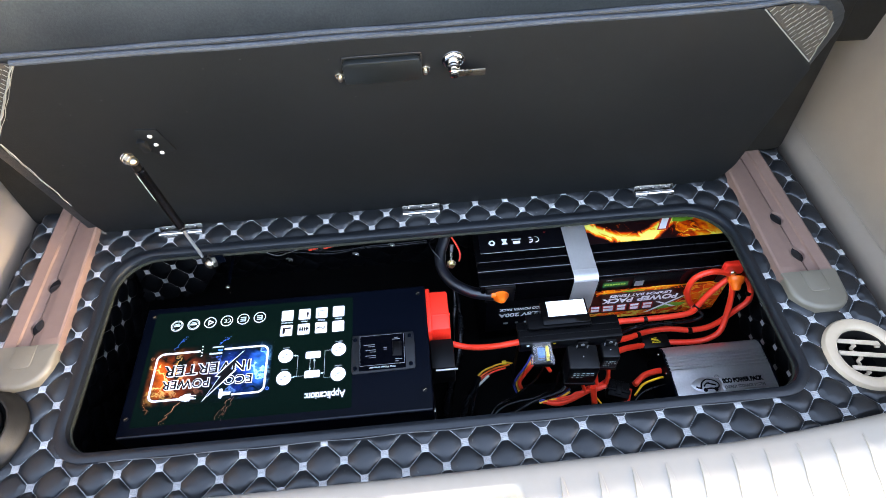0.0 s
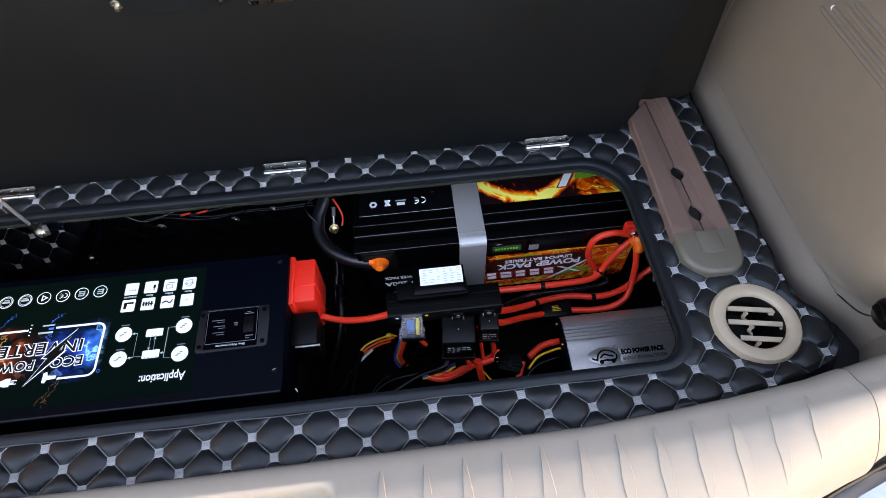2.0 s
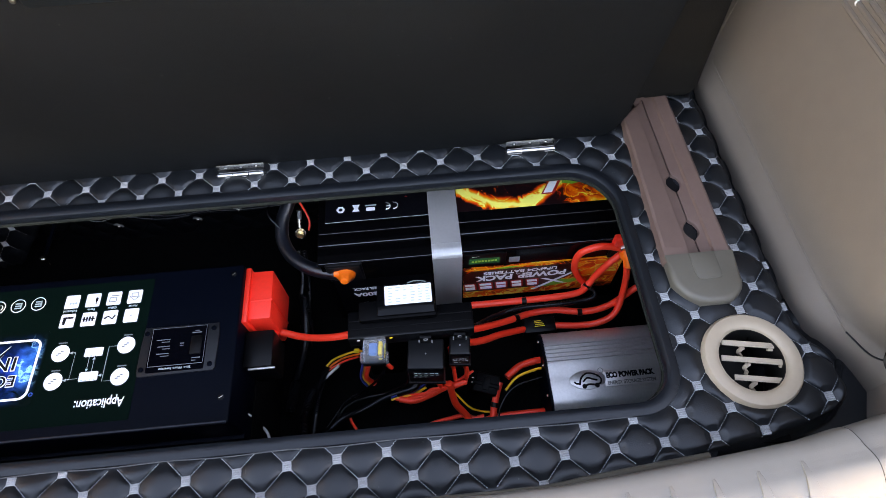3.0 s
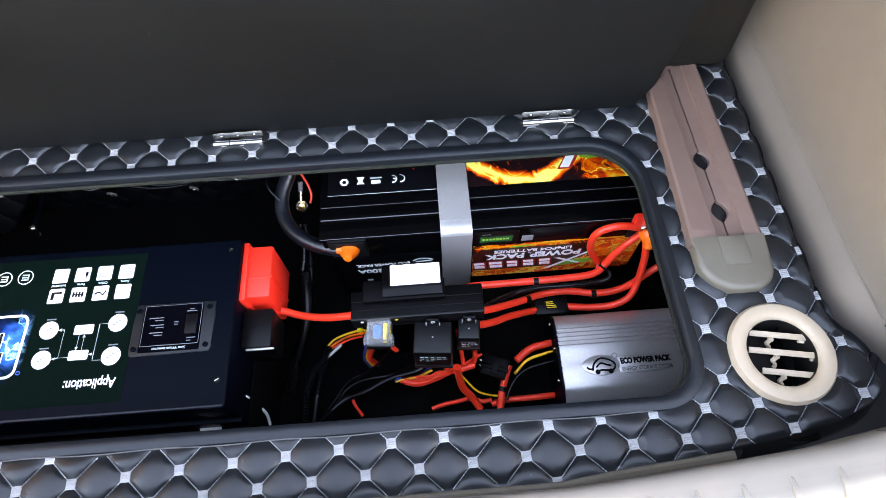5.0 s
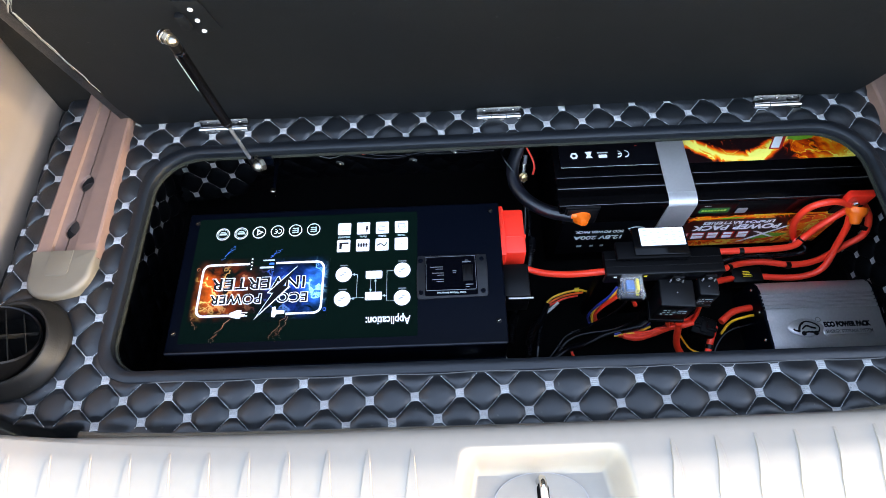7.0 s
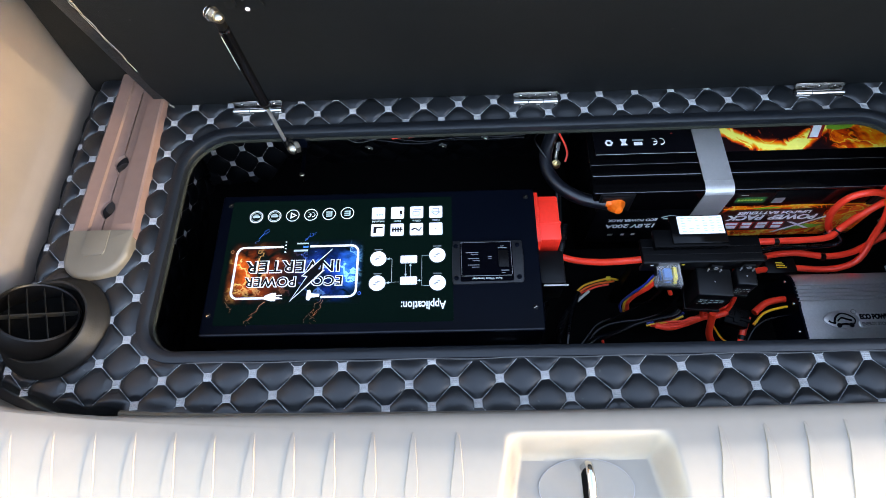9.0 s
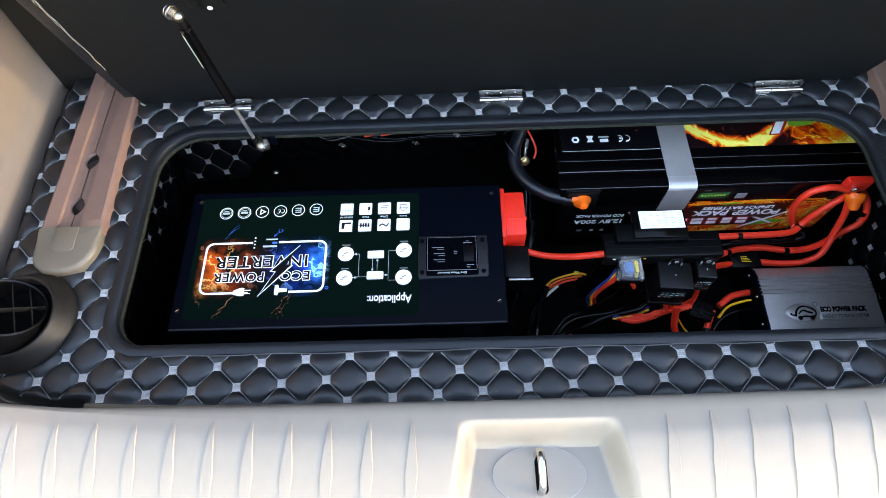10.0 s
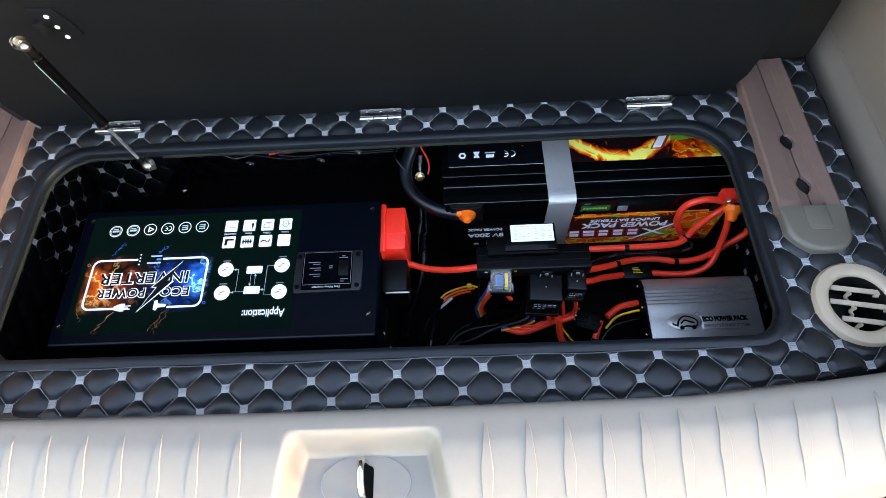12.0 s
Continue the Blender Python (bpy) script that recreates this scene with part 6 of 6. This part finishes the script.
part("emblem_ring", moved(lathe([(0.0036, 0.0), (0.0048, 0.0), (0.0048, 0.001), (0.0036, 0.001)], 18), pose(0.6985, 0.1590, ZE - 0.001)), STRAP_MAT, em)

# ---- relay carrier ----
car = thing("relay_carrier", "black plastic carrier rail for relays and fuses", "carrier")
part("post", box(0.306, 0.486, 0.218, 0.236, CAV[4], -0.082, 0.002), CARRIER, car)
part("rail", box(0.300, 0.487, 0.197, 0.238, -0.080, -0.070, 0.002), CARRIER, car)
part("ledge", box(0.300, 0.487, 0.194, 0.200, -0.100, -0.070, 0.0015), RELAY, car)
for k in range(2):
    part("groove", box(0.302, 0.485, 0.208 + 0.013 * k, 0.2092 + 0.013 * k, -0.0705, -0.0688, 0.0005), BLACK_PLASTIC, car)
for x, mat_ in ((0.3125, INK), (0.3605, FUSE_YELLOW)):
    part("terminal_tip", box(x, x + 0.005, 0.1935, 0.1965, -0.080, -0.076, 0.0005), mat_, car)

mod = thing("control_module", "black control module with white paper label", "module")
part("housing", box(0.318, 0.434, 0.216, 0.248, -0.0685, -0.0585, 0.003), CARRIER, mod)
part("lid", box(0.346, 0.432, 0.220, 0.270, -0.060, -0.0545, 0.002), BLACK_GLOSS, mod)
pl = part("paper_label", prism(rounded(0.3580, 0.4285, 0.2360, 0.2675, 0.001, 2), -0.0546, -0.0538), PAPER, mod, "white paper label", smooth=False)
for r in range(6):
    for c in range(6):
        rr = random.Random(r * 7 + c)
        if rr.random() < 0.85:
            w = 0.0030 + 0.004 * rr.random()
            x, y = 0.3635 + 0.0112 * c, 0.2400 + 0.0046 * r
            flat("writing_bar", [(x, y), (x + w, y), (x + w, y + 0.0011), (x, y + 0.0011)], INK_PALE, pl, z=-0.0538)

fuse = thing("fuse_holder", "clear plastic fuse holder with yellow and blue fuse", "fuse holder")
FM = pose(0.338, 0.177, -0.080, -6, 0, -4)
part("base", moved(box(-0.017, 0.017, -0.019, 0.019, -0.014, -0.004, 0.002), FM), BLACK_PLASTIC, fuse)
part("fuse_body", moved(box(-0.008, 0.004, -0.007, 0.010, -0.006, 0.004, 0.0015), FM), FUSE_BLUE, fuse)
part("fuse_strip", moved(box(0.0060, 0.0110, -0.009, 0.012, -0.006, 0.0065, 0.001), FM), FUSE_YELLOW, fuse)
cov = part("cover", moved(box(-0.0165, 0.0165, -0.0185, 0.0185, -0.004, 0.012, 0.003), FM), FUSE_CLEAR, fuse, "clear plastic cover")
cov.visible_shadow = False
for sx in (-1, 1):
    part("clip", moved(box(sx * 0.0185 - 0.0022, sx * 0.0185 + 0.0022, -0.016, -0.002, -0.012, 0.002, 0.001), FM), FUSE_CLEAR, fuse)

def relay(w, d, h, m, label):
    ob = thing("relay", label, "relay", "relays")
    b = part("body", moved(box(-w / 2, w / 2, -d, 0, -h, 0, 0.0028, seg=3), m), RELAY, ob)
    part("tab", moved(box(-0.0085, 0.0085, -0.005, -0.001, -0.002, 0.016, 0.001), m), BLACK_PLASTIC, ob)
    part("tab_hole", moved(lathe([(0.0022, 0.0), (0.0036, 0.0), (0.0036, 0.001), (0.0022, 0.001)], 16), m @ pose(0, -0.005, 0.010, 90, 0, 0)), STRAP_MAT, ob)
    for x in (-0.0095, 0.0095):
        part("tab_pin", moved(box(x - 0.0008, x + 0.0008, -0.007, -0.004, -0.001, 0.007, 0.0004), m), STRAP_MAT, ob)
    part("dimple", moved(cyl(0.0012, -0.0002, 0.0005, 10), m @ pose(0, -d * 0.5, 0)), STRAP_MAT, ob)
    part("skirt", moved(box(-w / 2 - 0.0012, w / 2 + 0.0012, -d - 0.0012, 0.001, -h - 0.004, -h + 0.004, 0.001), m), BLACK_PLASTIC, ob)
    rr = random.Random(round(w * 1e4))
    for k in range(13):
        x = -w * 0.34 + (k % 5) * w * 0.15 + rr.uniform(-0.001, 0.001)
        z = -0.014 - (k // 5) * 0.008 - 0.1 * h
        q = w * rr.uniform(0.05, 0.12)
        part("writing_mark", moved(box(x, x + q, -d - 0.0004, -d + 0.0002, z - 0.0009, z + 0.0009, 0), m), INK_PALE, b, smooth=False)
    return ob


relay(0.054, 0.047, 0.066, pose(0.4140, 0.1925, -0.0900, 0, 0, -5), "square black plastic relay with white print")
relay(0.031, 0.030, 0.046, pose(0.4650, 0.1925, -0.0900, 0, 0, -5), "small black plastic relay with white print")

plug = thing("plug_connector", "black plastic plug connector beside the relays", "connector")
part("shell", moved(box(-0.021, 0.021, -0.017, 0.017, -0.016, 0.010, 0.003), pose(0.508, 0.163, -0.248, 8, 0, -20)), CARRIER, plug)
part("collar", moved(box(-0.023, 0.023, -0.006, 0.002, -0.018, 0.012, 0.002), pose(0.508, 0.163, -0.248, 8, 0, -20)), CARRIER, plug)
part("latch_tab", moved(box(-0.006, 0.006, -0.012, 0.010, 0.009, 0.0125, 0.001), pose(0.508, 0.163, -0.248, 8, 0, -20)), CARRIER, plug)
for x in (-0.0225, -0.0235):
    part("pin", moved(box(x - 0.004, x, 0.004 - (x + 0.0235) * 8, 0.006 - (x + 0.0235) * 8, 0.0, 0.002, 0.0004), pose(0.508, 0.163, -0.248, 8, 0, -20)), NICKEL, plug)

inline = thing("inline_fuse", "small black inline fuse box with dim label", "fuse box")
part("body", box(0.590, 0.648, 0.250, 0.281, -0.284, -0.252, 0.003), BLACK_PLASTIC, inline)
il = part("label", box(0.608, 0.630, 0.258, 0.274, -0.2525, -0.2512, 0), INK_DARK, inline, smooth=False)
for k in range(4):
    part("writing_bar", box(0.610, 0.628 - 0.002 * k, 0.2605 + 0.0034 * k, 0.2618 + 0.0034 * k, -0.2513, -0.2508, 0), FUSE_YELLOW, il, smooth=False)

# ---- cables ----
def cable(points, r, mat, label, name="cable", category="cable", per=8):
    ridged = mat is BLACK_CABLE and r > 0.004
    ob = tagged(new(name, sharp(finish(name, tube(points, r, 14, 26 if ridged else per, ridge=0.07 if ridged else 0.0), mat, True))), label, category, "cables")
    return ob


def tie(p, way, r):
    """A black cable tie round a cable."""
    w = Vector(way).normalized()
    ob = tagged(new("cable_tie", sharp(finish("cable_tie", tube([Vector(p) - w * 0.004, Vector(p) + w * 0.004], r, 12, 1), BLACK_PLASTIC, True))), "black tape band round red cable", "cable tie", "cable ties")
    return ob


RED = "thick red silicone battery cable"
cable([(0.166, 0.262, -0.140), (0.174, 0.252, -0.147), (0.186, 0.248, -0.150), (0.209, 0.240, -0.150), (0.236, 0.231, -0.140), (0.269, 0.221, -0.120), (0.310, 0.213, -0.095)], 0.0058, RED_CABLE, RED)
cable([(0.194, 0.510, -0.090), (0.190, 0.482, -0.105), (0.177, 0.450, -0.118), (0.176, 0.419, -0.128), (0.188, 0.390, -0.131), (0.208, 0.367, -0.131), (0.238, 0.349, -0.130), (0.276, 0.336, -0.125)], 0.0118, THICK_CABLE, "thick black taped battery cable")
cable([(0.764, 0.328, -0.122), (0.746, 0.329, -0.109), (0.711, 0.328, -0.097), (0.681, 0.327, -0.113), (0.678, 0.325, -0.155), (0.695, 0.324, -0.199), (0.717, 0.323, -0.231), (0.700, 0.308, -0.203)], 0.0060, RED_CABLE, RED)
cable([(0.758, 0.330, -0.128), (0.738, 0.322, -0.142), (0.720, 0.316, -0.170), (0.707, 0.309, -0.195), (0.687, 0.297, -0.201), (0.636, 0.292, -0.200), (0.529, 0.286, -0.190), (0.478, 0.280, -0.178), (0.45, 0.262, -0.15)], 0.0060, RED_CABLE, RED)
cable([(0.762, 0.326, -0.130), (0.768, 0.312, -0.160), (0.769, 0.297, -0.200), (0.756, 0.269, -0.235), (0.730, 0.259, -0.252), (0.694, 0.260, -0.262), (0.640, 0.266, -0.264)], 0.0060, RED_CABLE, RED)
cable([(0.600, 0.262, -0.262), (0.582, 0.257, -0.252), (0.541, 0.240, -0.222), (0.512, 0.221, -0.190), (0.485, 0.209, -0.165), (0.47, 0.205, -0.13)], 0.0060, RED_CABLE, RED)
cable([(0.772, 0.340, -0.124), (0.795, 0.342, -0.138), (0.812, 0.326, -0.160), (0.814, 0.309, -0.190), (0.790, 0.300, -0.215), (0.742, 0.280, -0.232), (0.698, 0.277, -0.240), (0.648, 0.285, -0.240), (0.601, 0.282, -0.240), (0.559, 0.264, -0.220), (0.515, 0.244, -0.190), (0.480, 0.228, -0.160)], 0.0060, RED_CABLE, RED)
cable([(0.495, 0.242, -0.178), (0.542, 0.269, -0.200), (0.588, 0.283, -0.212), (0.667, 0.286, -0.217), (0.714, 0.292, -0.217), (0.722, 0.310, -0.225), (0.712, 0.325, -0.24)], 0.0042, BLACK_CABLE, "black corrugated wire sleeve")
for p, w in (((0.704, 0.307, -0.198), (0.3, 0.2, 0.5)), ((0.692, 0.276, -0.240), (1, 0, 0)), ((0.575, 0.270, -0.228), (0.9, 0.3, -0.4)), ((0.812, 0.318, -0.176), (0.1, -0.4, -0.9)), ((0.588, 0.288, -0.196), (1, 0, 0))):
    tie(p, w, 0.0069)
cable([(0.359, 0.147, -0.235), (0.383, 0.142, -0.235), (0.412, 0.148, -0.230), (0.436, 0.152, -0.210), (0.453, 0.151, -0.200), (0.472, 0.156, -0.200)], 0.0052, RED_CABLE, "red wire bundle under the relays")
cable([(0.352, 0.150, -0.242), (0.386, 0.148, -0.244), (0.415, 0.153, -0.236), (0.440, 0.158, -0.205)], 0.0034, RED_CABLE, "red wire under the relays")
cable([(0.444, 0.152, -0.190), (0.452, 0.133, -0.240), (0.467, 0.122, -0.270), (0.480, 0.105, -0.285)], 0.0060, RED_CABLE, "short red cable under the relays")
cable([(0.452, 0.146, -0.222), (0.475, 0.127, -0.250), (0.497, 0.123, -0.270), (0.515, 0.122, -0.276)], 0.0016, YELLOW, "thin yellow wire under the relays", "wire")
cable([(0.532, 0.165, -0.250), (0.526, 0.151, -0.255), (0.518, 0.128, -0.265), (0.512, 0.100, -0.275)], 0.0060, RED_CABLE, "short red cable end")
tie((0.519, 0.130, -0.264), (0.3, 1, 0.3), 0.0068)
cable([(0.545, 0.172, -0.250), (0.571, 0.190, -0.250), (0.600, 0.197, -0.252), (0.612, 0.198, -0.254)], 0.0062, RED_CABLE, "red cable into the charger")
cable([(0.540, 0.150, -0.252), (0.563, 0.171, -0.251), (0.596, 0.181, -0.251), (0.612, 0.183, -0.252)], 0.0024, YELLOW, "yellow wire into the charger", "wire")
cable([(0.524, 0.112, -0.268), (0.530, 0.128, -0.262), (0.545, 0.147, -0.257), (0.567, 0.159, -0.253), (0.612, 0.168, -0.252)], 0.0018, BLACK_CABLE, "thin black wire into the charger", "wire")
cable([(0.500, 0.112, -0.290), (0.522, 0.116, -0.286), (0.563, 0.117, -0.285), (0.592, 0.118, -0.286), (0.606, 0.119, -0.288)], 0.0050, RED_CABLE, "red cable lying on the floor before the charger")
cable([(0.400, 0.112, -0.292), (0.418, 0.117, -0.290), (0.441, 0.120, -0.287), (0.466, 0.123, -0.286), (0.484, 0.117, -0.287), (0.500, 0.119, -0.288)], 0.0038, RED_CABLE, "red wire on the floor under the relays")
cable([(0.449, 0.194, -0.140), (0.452, 0.181, -0.170), (0.455, 0.160, -0.200)], 0.0034, RED_CABLE, "red wire between the relays")
cable([(0.470, 0.172, -0.150), (0.474, 0.165, -0.180), (0.470, 0.156, -0.205)], 0.0040, RED_CABLE, "red wire under the small relay")
cable([(0.430, 0.172, -0.150), (0.425, 0.160, -0.185), (0.432, 0.150, -0.212)], 0.0036, RED_CABLE, "red wire under the relay")
for k in range(5):
    w = 0.006 * math.sin(k * 2.1)
    cable([(0.352 + 0.004 * k, 0.150 + w, -0.240), (0.385 + 0.004 * k, 0.145 + w * 0.7, -0.236 + 0.004 * k), (0.415, 0.150 + w * 0.5, -0.226 + 0.003 * k), (0.440, 0.152, -0.212 + 0.002 * k), (0.462 + 0.006 * k, 0.158 + 0.004 * k, -0.205)], 0.0021, RED_CABLE, "thin red wire under the relays", "wire", "wire")
HAR = [[(0.226, 0.217, -0.255), (0.242, 0.231, -0.250), (0.264, 0.238, -0.245), (0.290, 0.239, -0.235), (0.303, 0.232, -0.225)], [(0.226, 0.215, -0.260), (0.244, 0.227, -0.255), (0.267, 0.235, -0.250), (0.298, 0.234, -0.235)], [(0.224, 0.212, -0.262), (0.244, 0.223, -0.259), (0.268, 0.231, -0.254), (0.290, 0.232, -0.245)]]
for pts, mt, lb in zip(HAR, (YELLOW, ORANGE, RED_CABLE), ("yellow wire of a harness", "orange wire of a harness", "red wire of a harness")):
    cable(pts, 0.0019, mt, lb, "wire")
cable([(0.228, 0.203, -0.258), (0.241, 0.213, -0.256), (0.254, 0.223, -0.254)], 0.0026, WHITE_WIRE, "short white wire of a harness", "wire")
tie((0.288, 0.240, -0.236), (1, -0.1, 0.3), 0.0042).data.materials[0] = FUSE_YELLOW
SLV = "black taped wire sleeve"
cable([(0.232, 0.222, -0.254), (0.220, 0.195, -0.258), (0.203, 0.175, -0.260), (0.193, 0.143, -0.270), (0.189, 0.090, -0.285)], 0.0068, BLACK_CABLE, SLV)
cable([(0.234, 0.208, -0.262), (0.221, 0.189, -0.265), (0.211, 0.150, -0.275), (0.201, 0.090, -0.292)], 0.0050, BLACK_CABLE, SLV)
cable([(0.206, 0.330, -0.180), (0.203, 0.301, -0.205), (0.196, 0.272, -0.240), (0.184, 0.240, -0.265), (0.171, 0.205, -0.280), (0.160, 0.160, -0.295)], 0.0085, BLACK_CABLE, "thick black cable beside the inverter")
for pts, r, mt, lb in (
    ([(0.322, 0.186, -0.100), (0.316, 0.183, -0.130), (0.304, 0.184, -0.180), (0.298, 0.183, -0.220), (0.304, 0.178, -0.245)], 0.0022, BLUE, "blue wire under the fuse holder"),
    ([(0.326, 0.184, -0.100), (0.318, 0.182, -0.130), (0.309, 0.186, -0.180), (0.303, 0.182, -0.210), (0.309, 0.179, -0.245)], 0.0022, YELLOW, "yellow wire under the fuse holder"),
    ([(0.330, 0.180, -0.100), (0.323, 0.179, -0.130), (0.314, 0.184, -0.180), (0.308, 0.182, -0.210), (0.316, 0.181, -0.245)], 0.0040, RED_CABLE, "red wire under the fuse holder"),
    ([(0.344, 0.170, -0.105), (0.350, 0.170, -0.120), (0.357, 0.168, -0.135)], 0.0036, RED_CABLE, "red wire stub at the fuse holder"),
    ([(0.346, 0.180, -0.115), (0.344, 0.177, -0.160), (0.324, 0.174, -0.210), (0.292, 0.168, -0.250), (0.264, 0.161, -0.265), (0.245, 0.141, -0.275), (0.205, 0.095, -0.292)], 0.0022, BLACK_CABLE, "thin black wire under the relays"),
    ([(0.380, 0.175, -0.160), (0.373, 0.166, -0.210), (0.340, 0.161, -0.240), (0.306, 0.160, -0.250), (0.277, 0.156, -0.260), (0.252, 0.139, -0.270), (0.225, 0.090, -0.290)], 0.0026, BLACK_CABLE, "thin black wire under the relays"),
    ([(0.395, 0.165, -0.200), (0.380, 0.158, -0.220), (0.333, 0.156, -0.250), (0.290, 0.142, -0.265), (0.255, 0.132, -0.270), (0.205, 0.095, -0.294)], 0.0060, BLACK_CABLE, SLV),
    ([(0.345, 0.152, -0.240), (0.356, 0.154, -0.235), (0.380, 0.156, -0.230), (0.405, 0.162, -0.215)], 0.0024, BLUE, "blue wire of the relay loom"),
    ([(0.345, 0.150, -0.243), (0.358, 0.151, -0.238), (0.382, 0.152, -0.233), (0.405, 0.158, -0.220)], 0.0022, YELLOW, "yellow wire of the relay loom"),
    ([(0.269, 0.140, -0.268), (0.273, 0.125, -0.275), (0.285, 0.108, -0.285)], 0.0024, RED_CABLE, "short red wire on the floor"),
    ([(0.108, 0.120, -0.185), (0.118, 0.122, -0.196), (0.132, 0.120, -0.208), (0.144, 0.110, -0.220), (0.147, 0.095, -0.235)], 0.0022, WHITE_WIRE, "grey wire at the inverter corner"),
    ([(0.204, 0.488, -0.118), (0.215, 0.470, -0.130), (0.2195, 0.456, -0.140), (0.216, 0.445, -0.150)], 0.0020, RED_CABLE, "thin red wire at the ground bolt"),
    ([(0.197, 0.410, -0.160), (0.199, 0.371, -0.190), (0.192, 0.325, -0.212), (0.190, 0.27, -0.26)], 0.0042, BLACK_CABLE, "black wire sleeve beside the battery"),
    ([(0.203, 0.415, -0.170), (0.207, 0.375, -0.200), (0.205, 0.329, -0.222), (0.200, 0.27, -0.27)], 0.0046, BLACK_CABLE, "black wire sleeve beside the battery"),
    ([(0.175, 0.430, -0.115), (0.160, 0.445, -0.10), (0.155, 0.465, -0.10), (0.17, 0.48, -0.10)], 0.0018, BLACK_CABLE, "thin black wire loop"),
    ([(-0.215, 0.520, -0.150), (-0.185, 0.512, -0.160), (-0.150, 0.515, -0.155), (-0.08, 0.525, -0.140), (0.02, 0.530, -0.135)], 0.0010, GREY_WIRE, "thin grey wire along the back wall"),
    ([(-0.06, 0.535, -0.130), (0.00, 0.540, -0.125), (0.06, 0.545, -0.120), (0.13, 0.545, -0.120)], 0.0040, BLACK_CABLE, "black wire sleeve along the back wall"),
):
    cable(pts, r, mt, lb, "wire" if r < 0.003 else "cable", "wire" if r < 0.003 else "cable")
for x0, x1, z in ((-0.118, -0.098, -0.172), (-0.084, -0.062, -0.170)):
    cable([(x0, 0.528, z), (x1, 0.531, z + 0.002)], 0.0024, RED_CABLE, "red cable piece at the back wall", per=1)
gb = thing("ground_bolt", "brass ground bolt with ring lugs", "bolt")
part("head", moved(cyl(0.008, 0, 0.008, 6, 0.001), pose(0.199, 0.446, -0.158, 55, 0, 10)), BRASS, gb)
part("ring_lug", moved(lathe([(0.004, 0.0), (0.010, 0.0), (0.010, 0.002), (0.004, 0.002)], 20), pose(0.199, 0.447, -0.160, 55, 0, 10)), NICKEL, gb)
part("lug_barrel", tube([(0.199, 0.452, -0.150), (0.202, 0.472, -0.128)], 0.0040, 10, 1), NICKEL, gb)
part("sleeve", tube([(0.201, 0.463, -0.138), (0.203, 0.474, -0.126)], 0.0044, 10, 1), GREY_WIRE, gb)
pb = thing("panel_bolt", "nickel bolt on the cavity wall with short lead", "bolt")
part("head", ball(0.0065, pose(-0.305, 0.473, -0.210), flat=0.8), NICKEL, pb)
part("lead", tube([(-0.305, 0.475, -0.214), (-0.309, 0.476, -0.226), (-0.309, 0.474, -0.238)], 0.0016, 6, 5), NICKEL, pb)
part("post", tube([(-0.305, 0.478, -0.212), (-0.305, 0.570, -0.212)], 0.004, 8, 1), BLACK_METAL, pb)
rk = thing("floor_nut", "small nickel nut beside the inverter", "nut")
part("nut", moved(cyl(0.005, 0, 0.005, 6, 0.0006), pose(-0.400, 0.330, -0.30)), NICKEL, rk)
for x, z in ((-0.168, -0.200), (-0.015, -0.200), (0.071, -0.178)):
    gr = thing("wire_clip", "pale bent wire clip behind the inverter", "clip", "wire clips")
    part("clip", tube([(x - 0.008, 0.530, z), (x - 0.002, 0.528, z + 0.004), (x + 0.004, 0.529, z - 0.002), (x + 0.003, 0.531, z - 0.009)], 0.0022, 8, 5), FRAYED, gr)
    part("screw", ball(0.0035, pose(x - 0.001, 0.5285, z - 0.003)), NICKEL, gr)
for z, a in ((-0.185, 0.0), (-0.192, 0.6), (-0.170, 1.4)):
    cable([(-0.20 + 0.035 * k, 0.535 + 0.004 * math.sin(k * 1.3 + a), z + 0.006 * math.sin(k * 0.9 + a)) for k in range(11)], 0.0030, BLACK_CABLE, "black wire along the back of the space", "wire", "wire", 4)
lk = thing("wall_clip", "small pale wire clip on the back wall", "clip")
part("clip", box(0.008, 0.024, 0.520, 0.530, -0.150, -0.140, 0.002), FRAYED, lk)

# seam threads of all quilting, too many to tell apart
me = bpy.data.meshes.new("stitching")
me.from_pydata(stitches_v, [], stitches_f)
me.materials.append(STITCH)
st = new("stitching", me)
st.parent = floor
tagged(st, "white dashed stitching", kind="stuff")
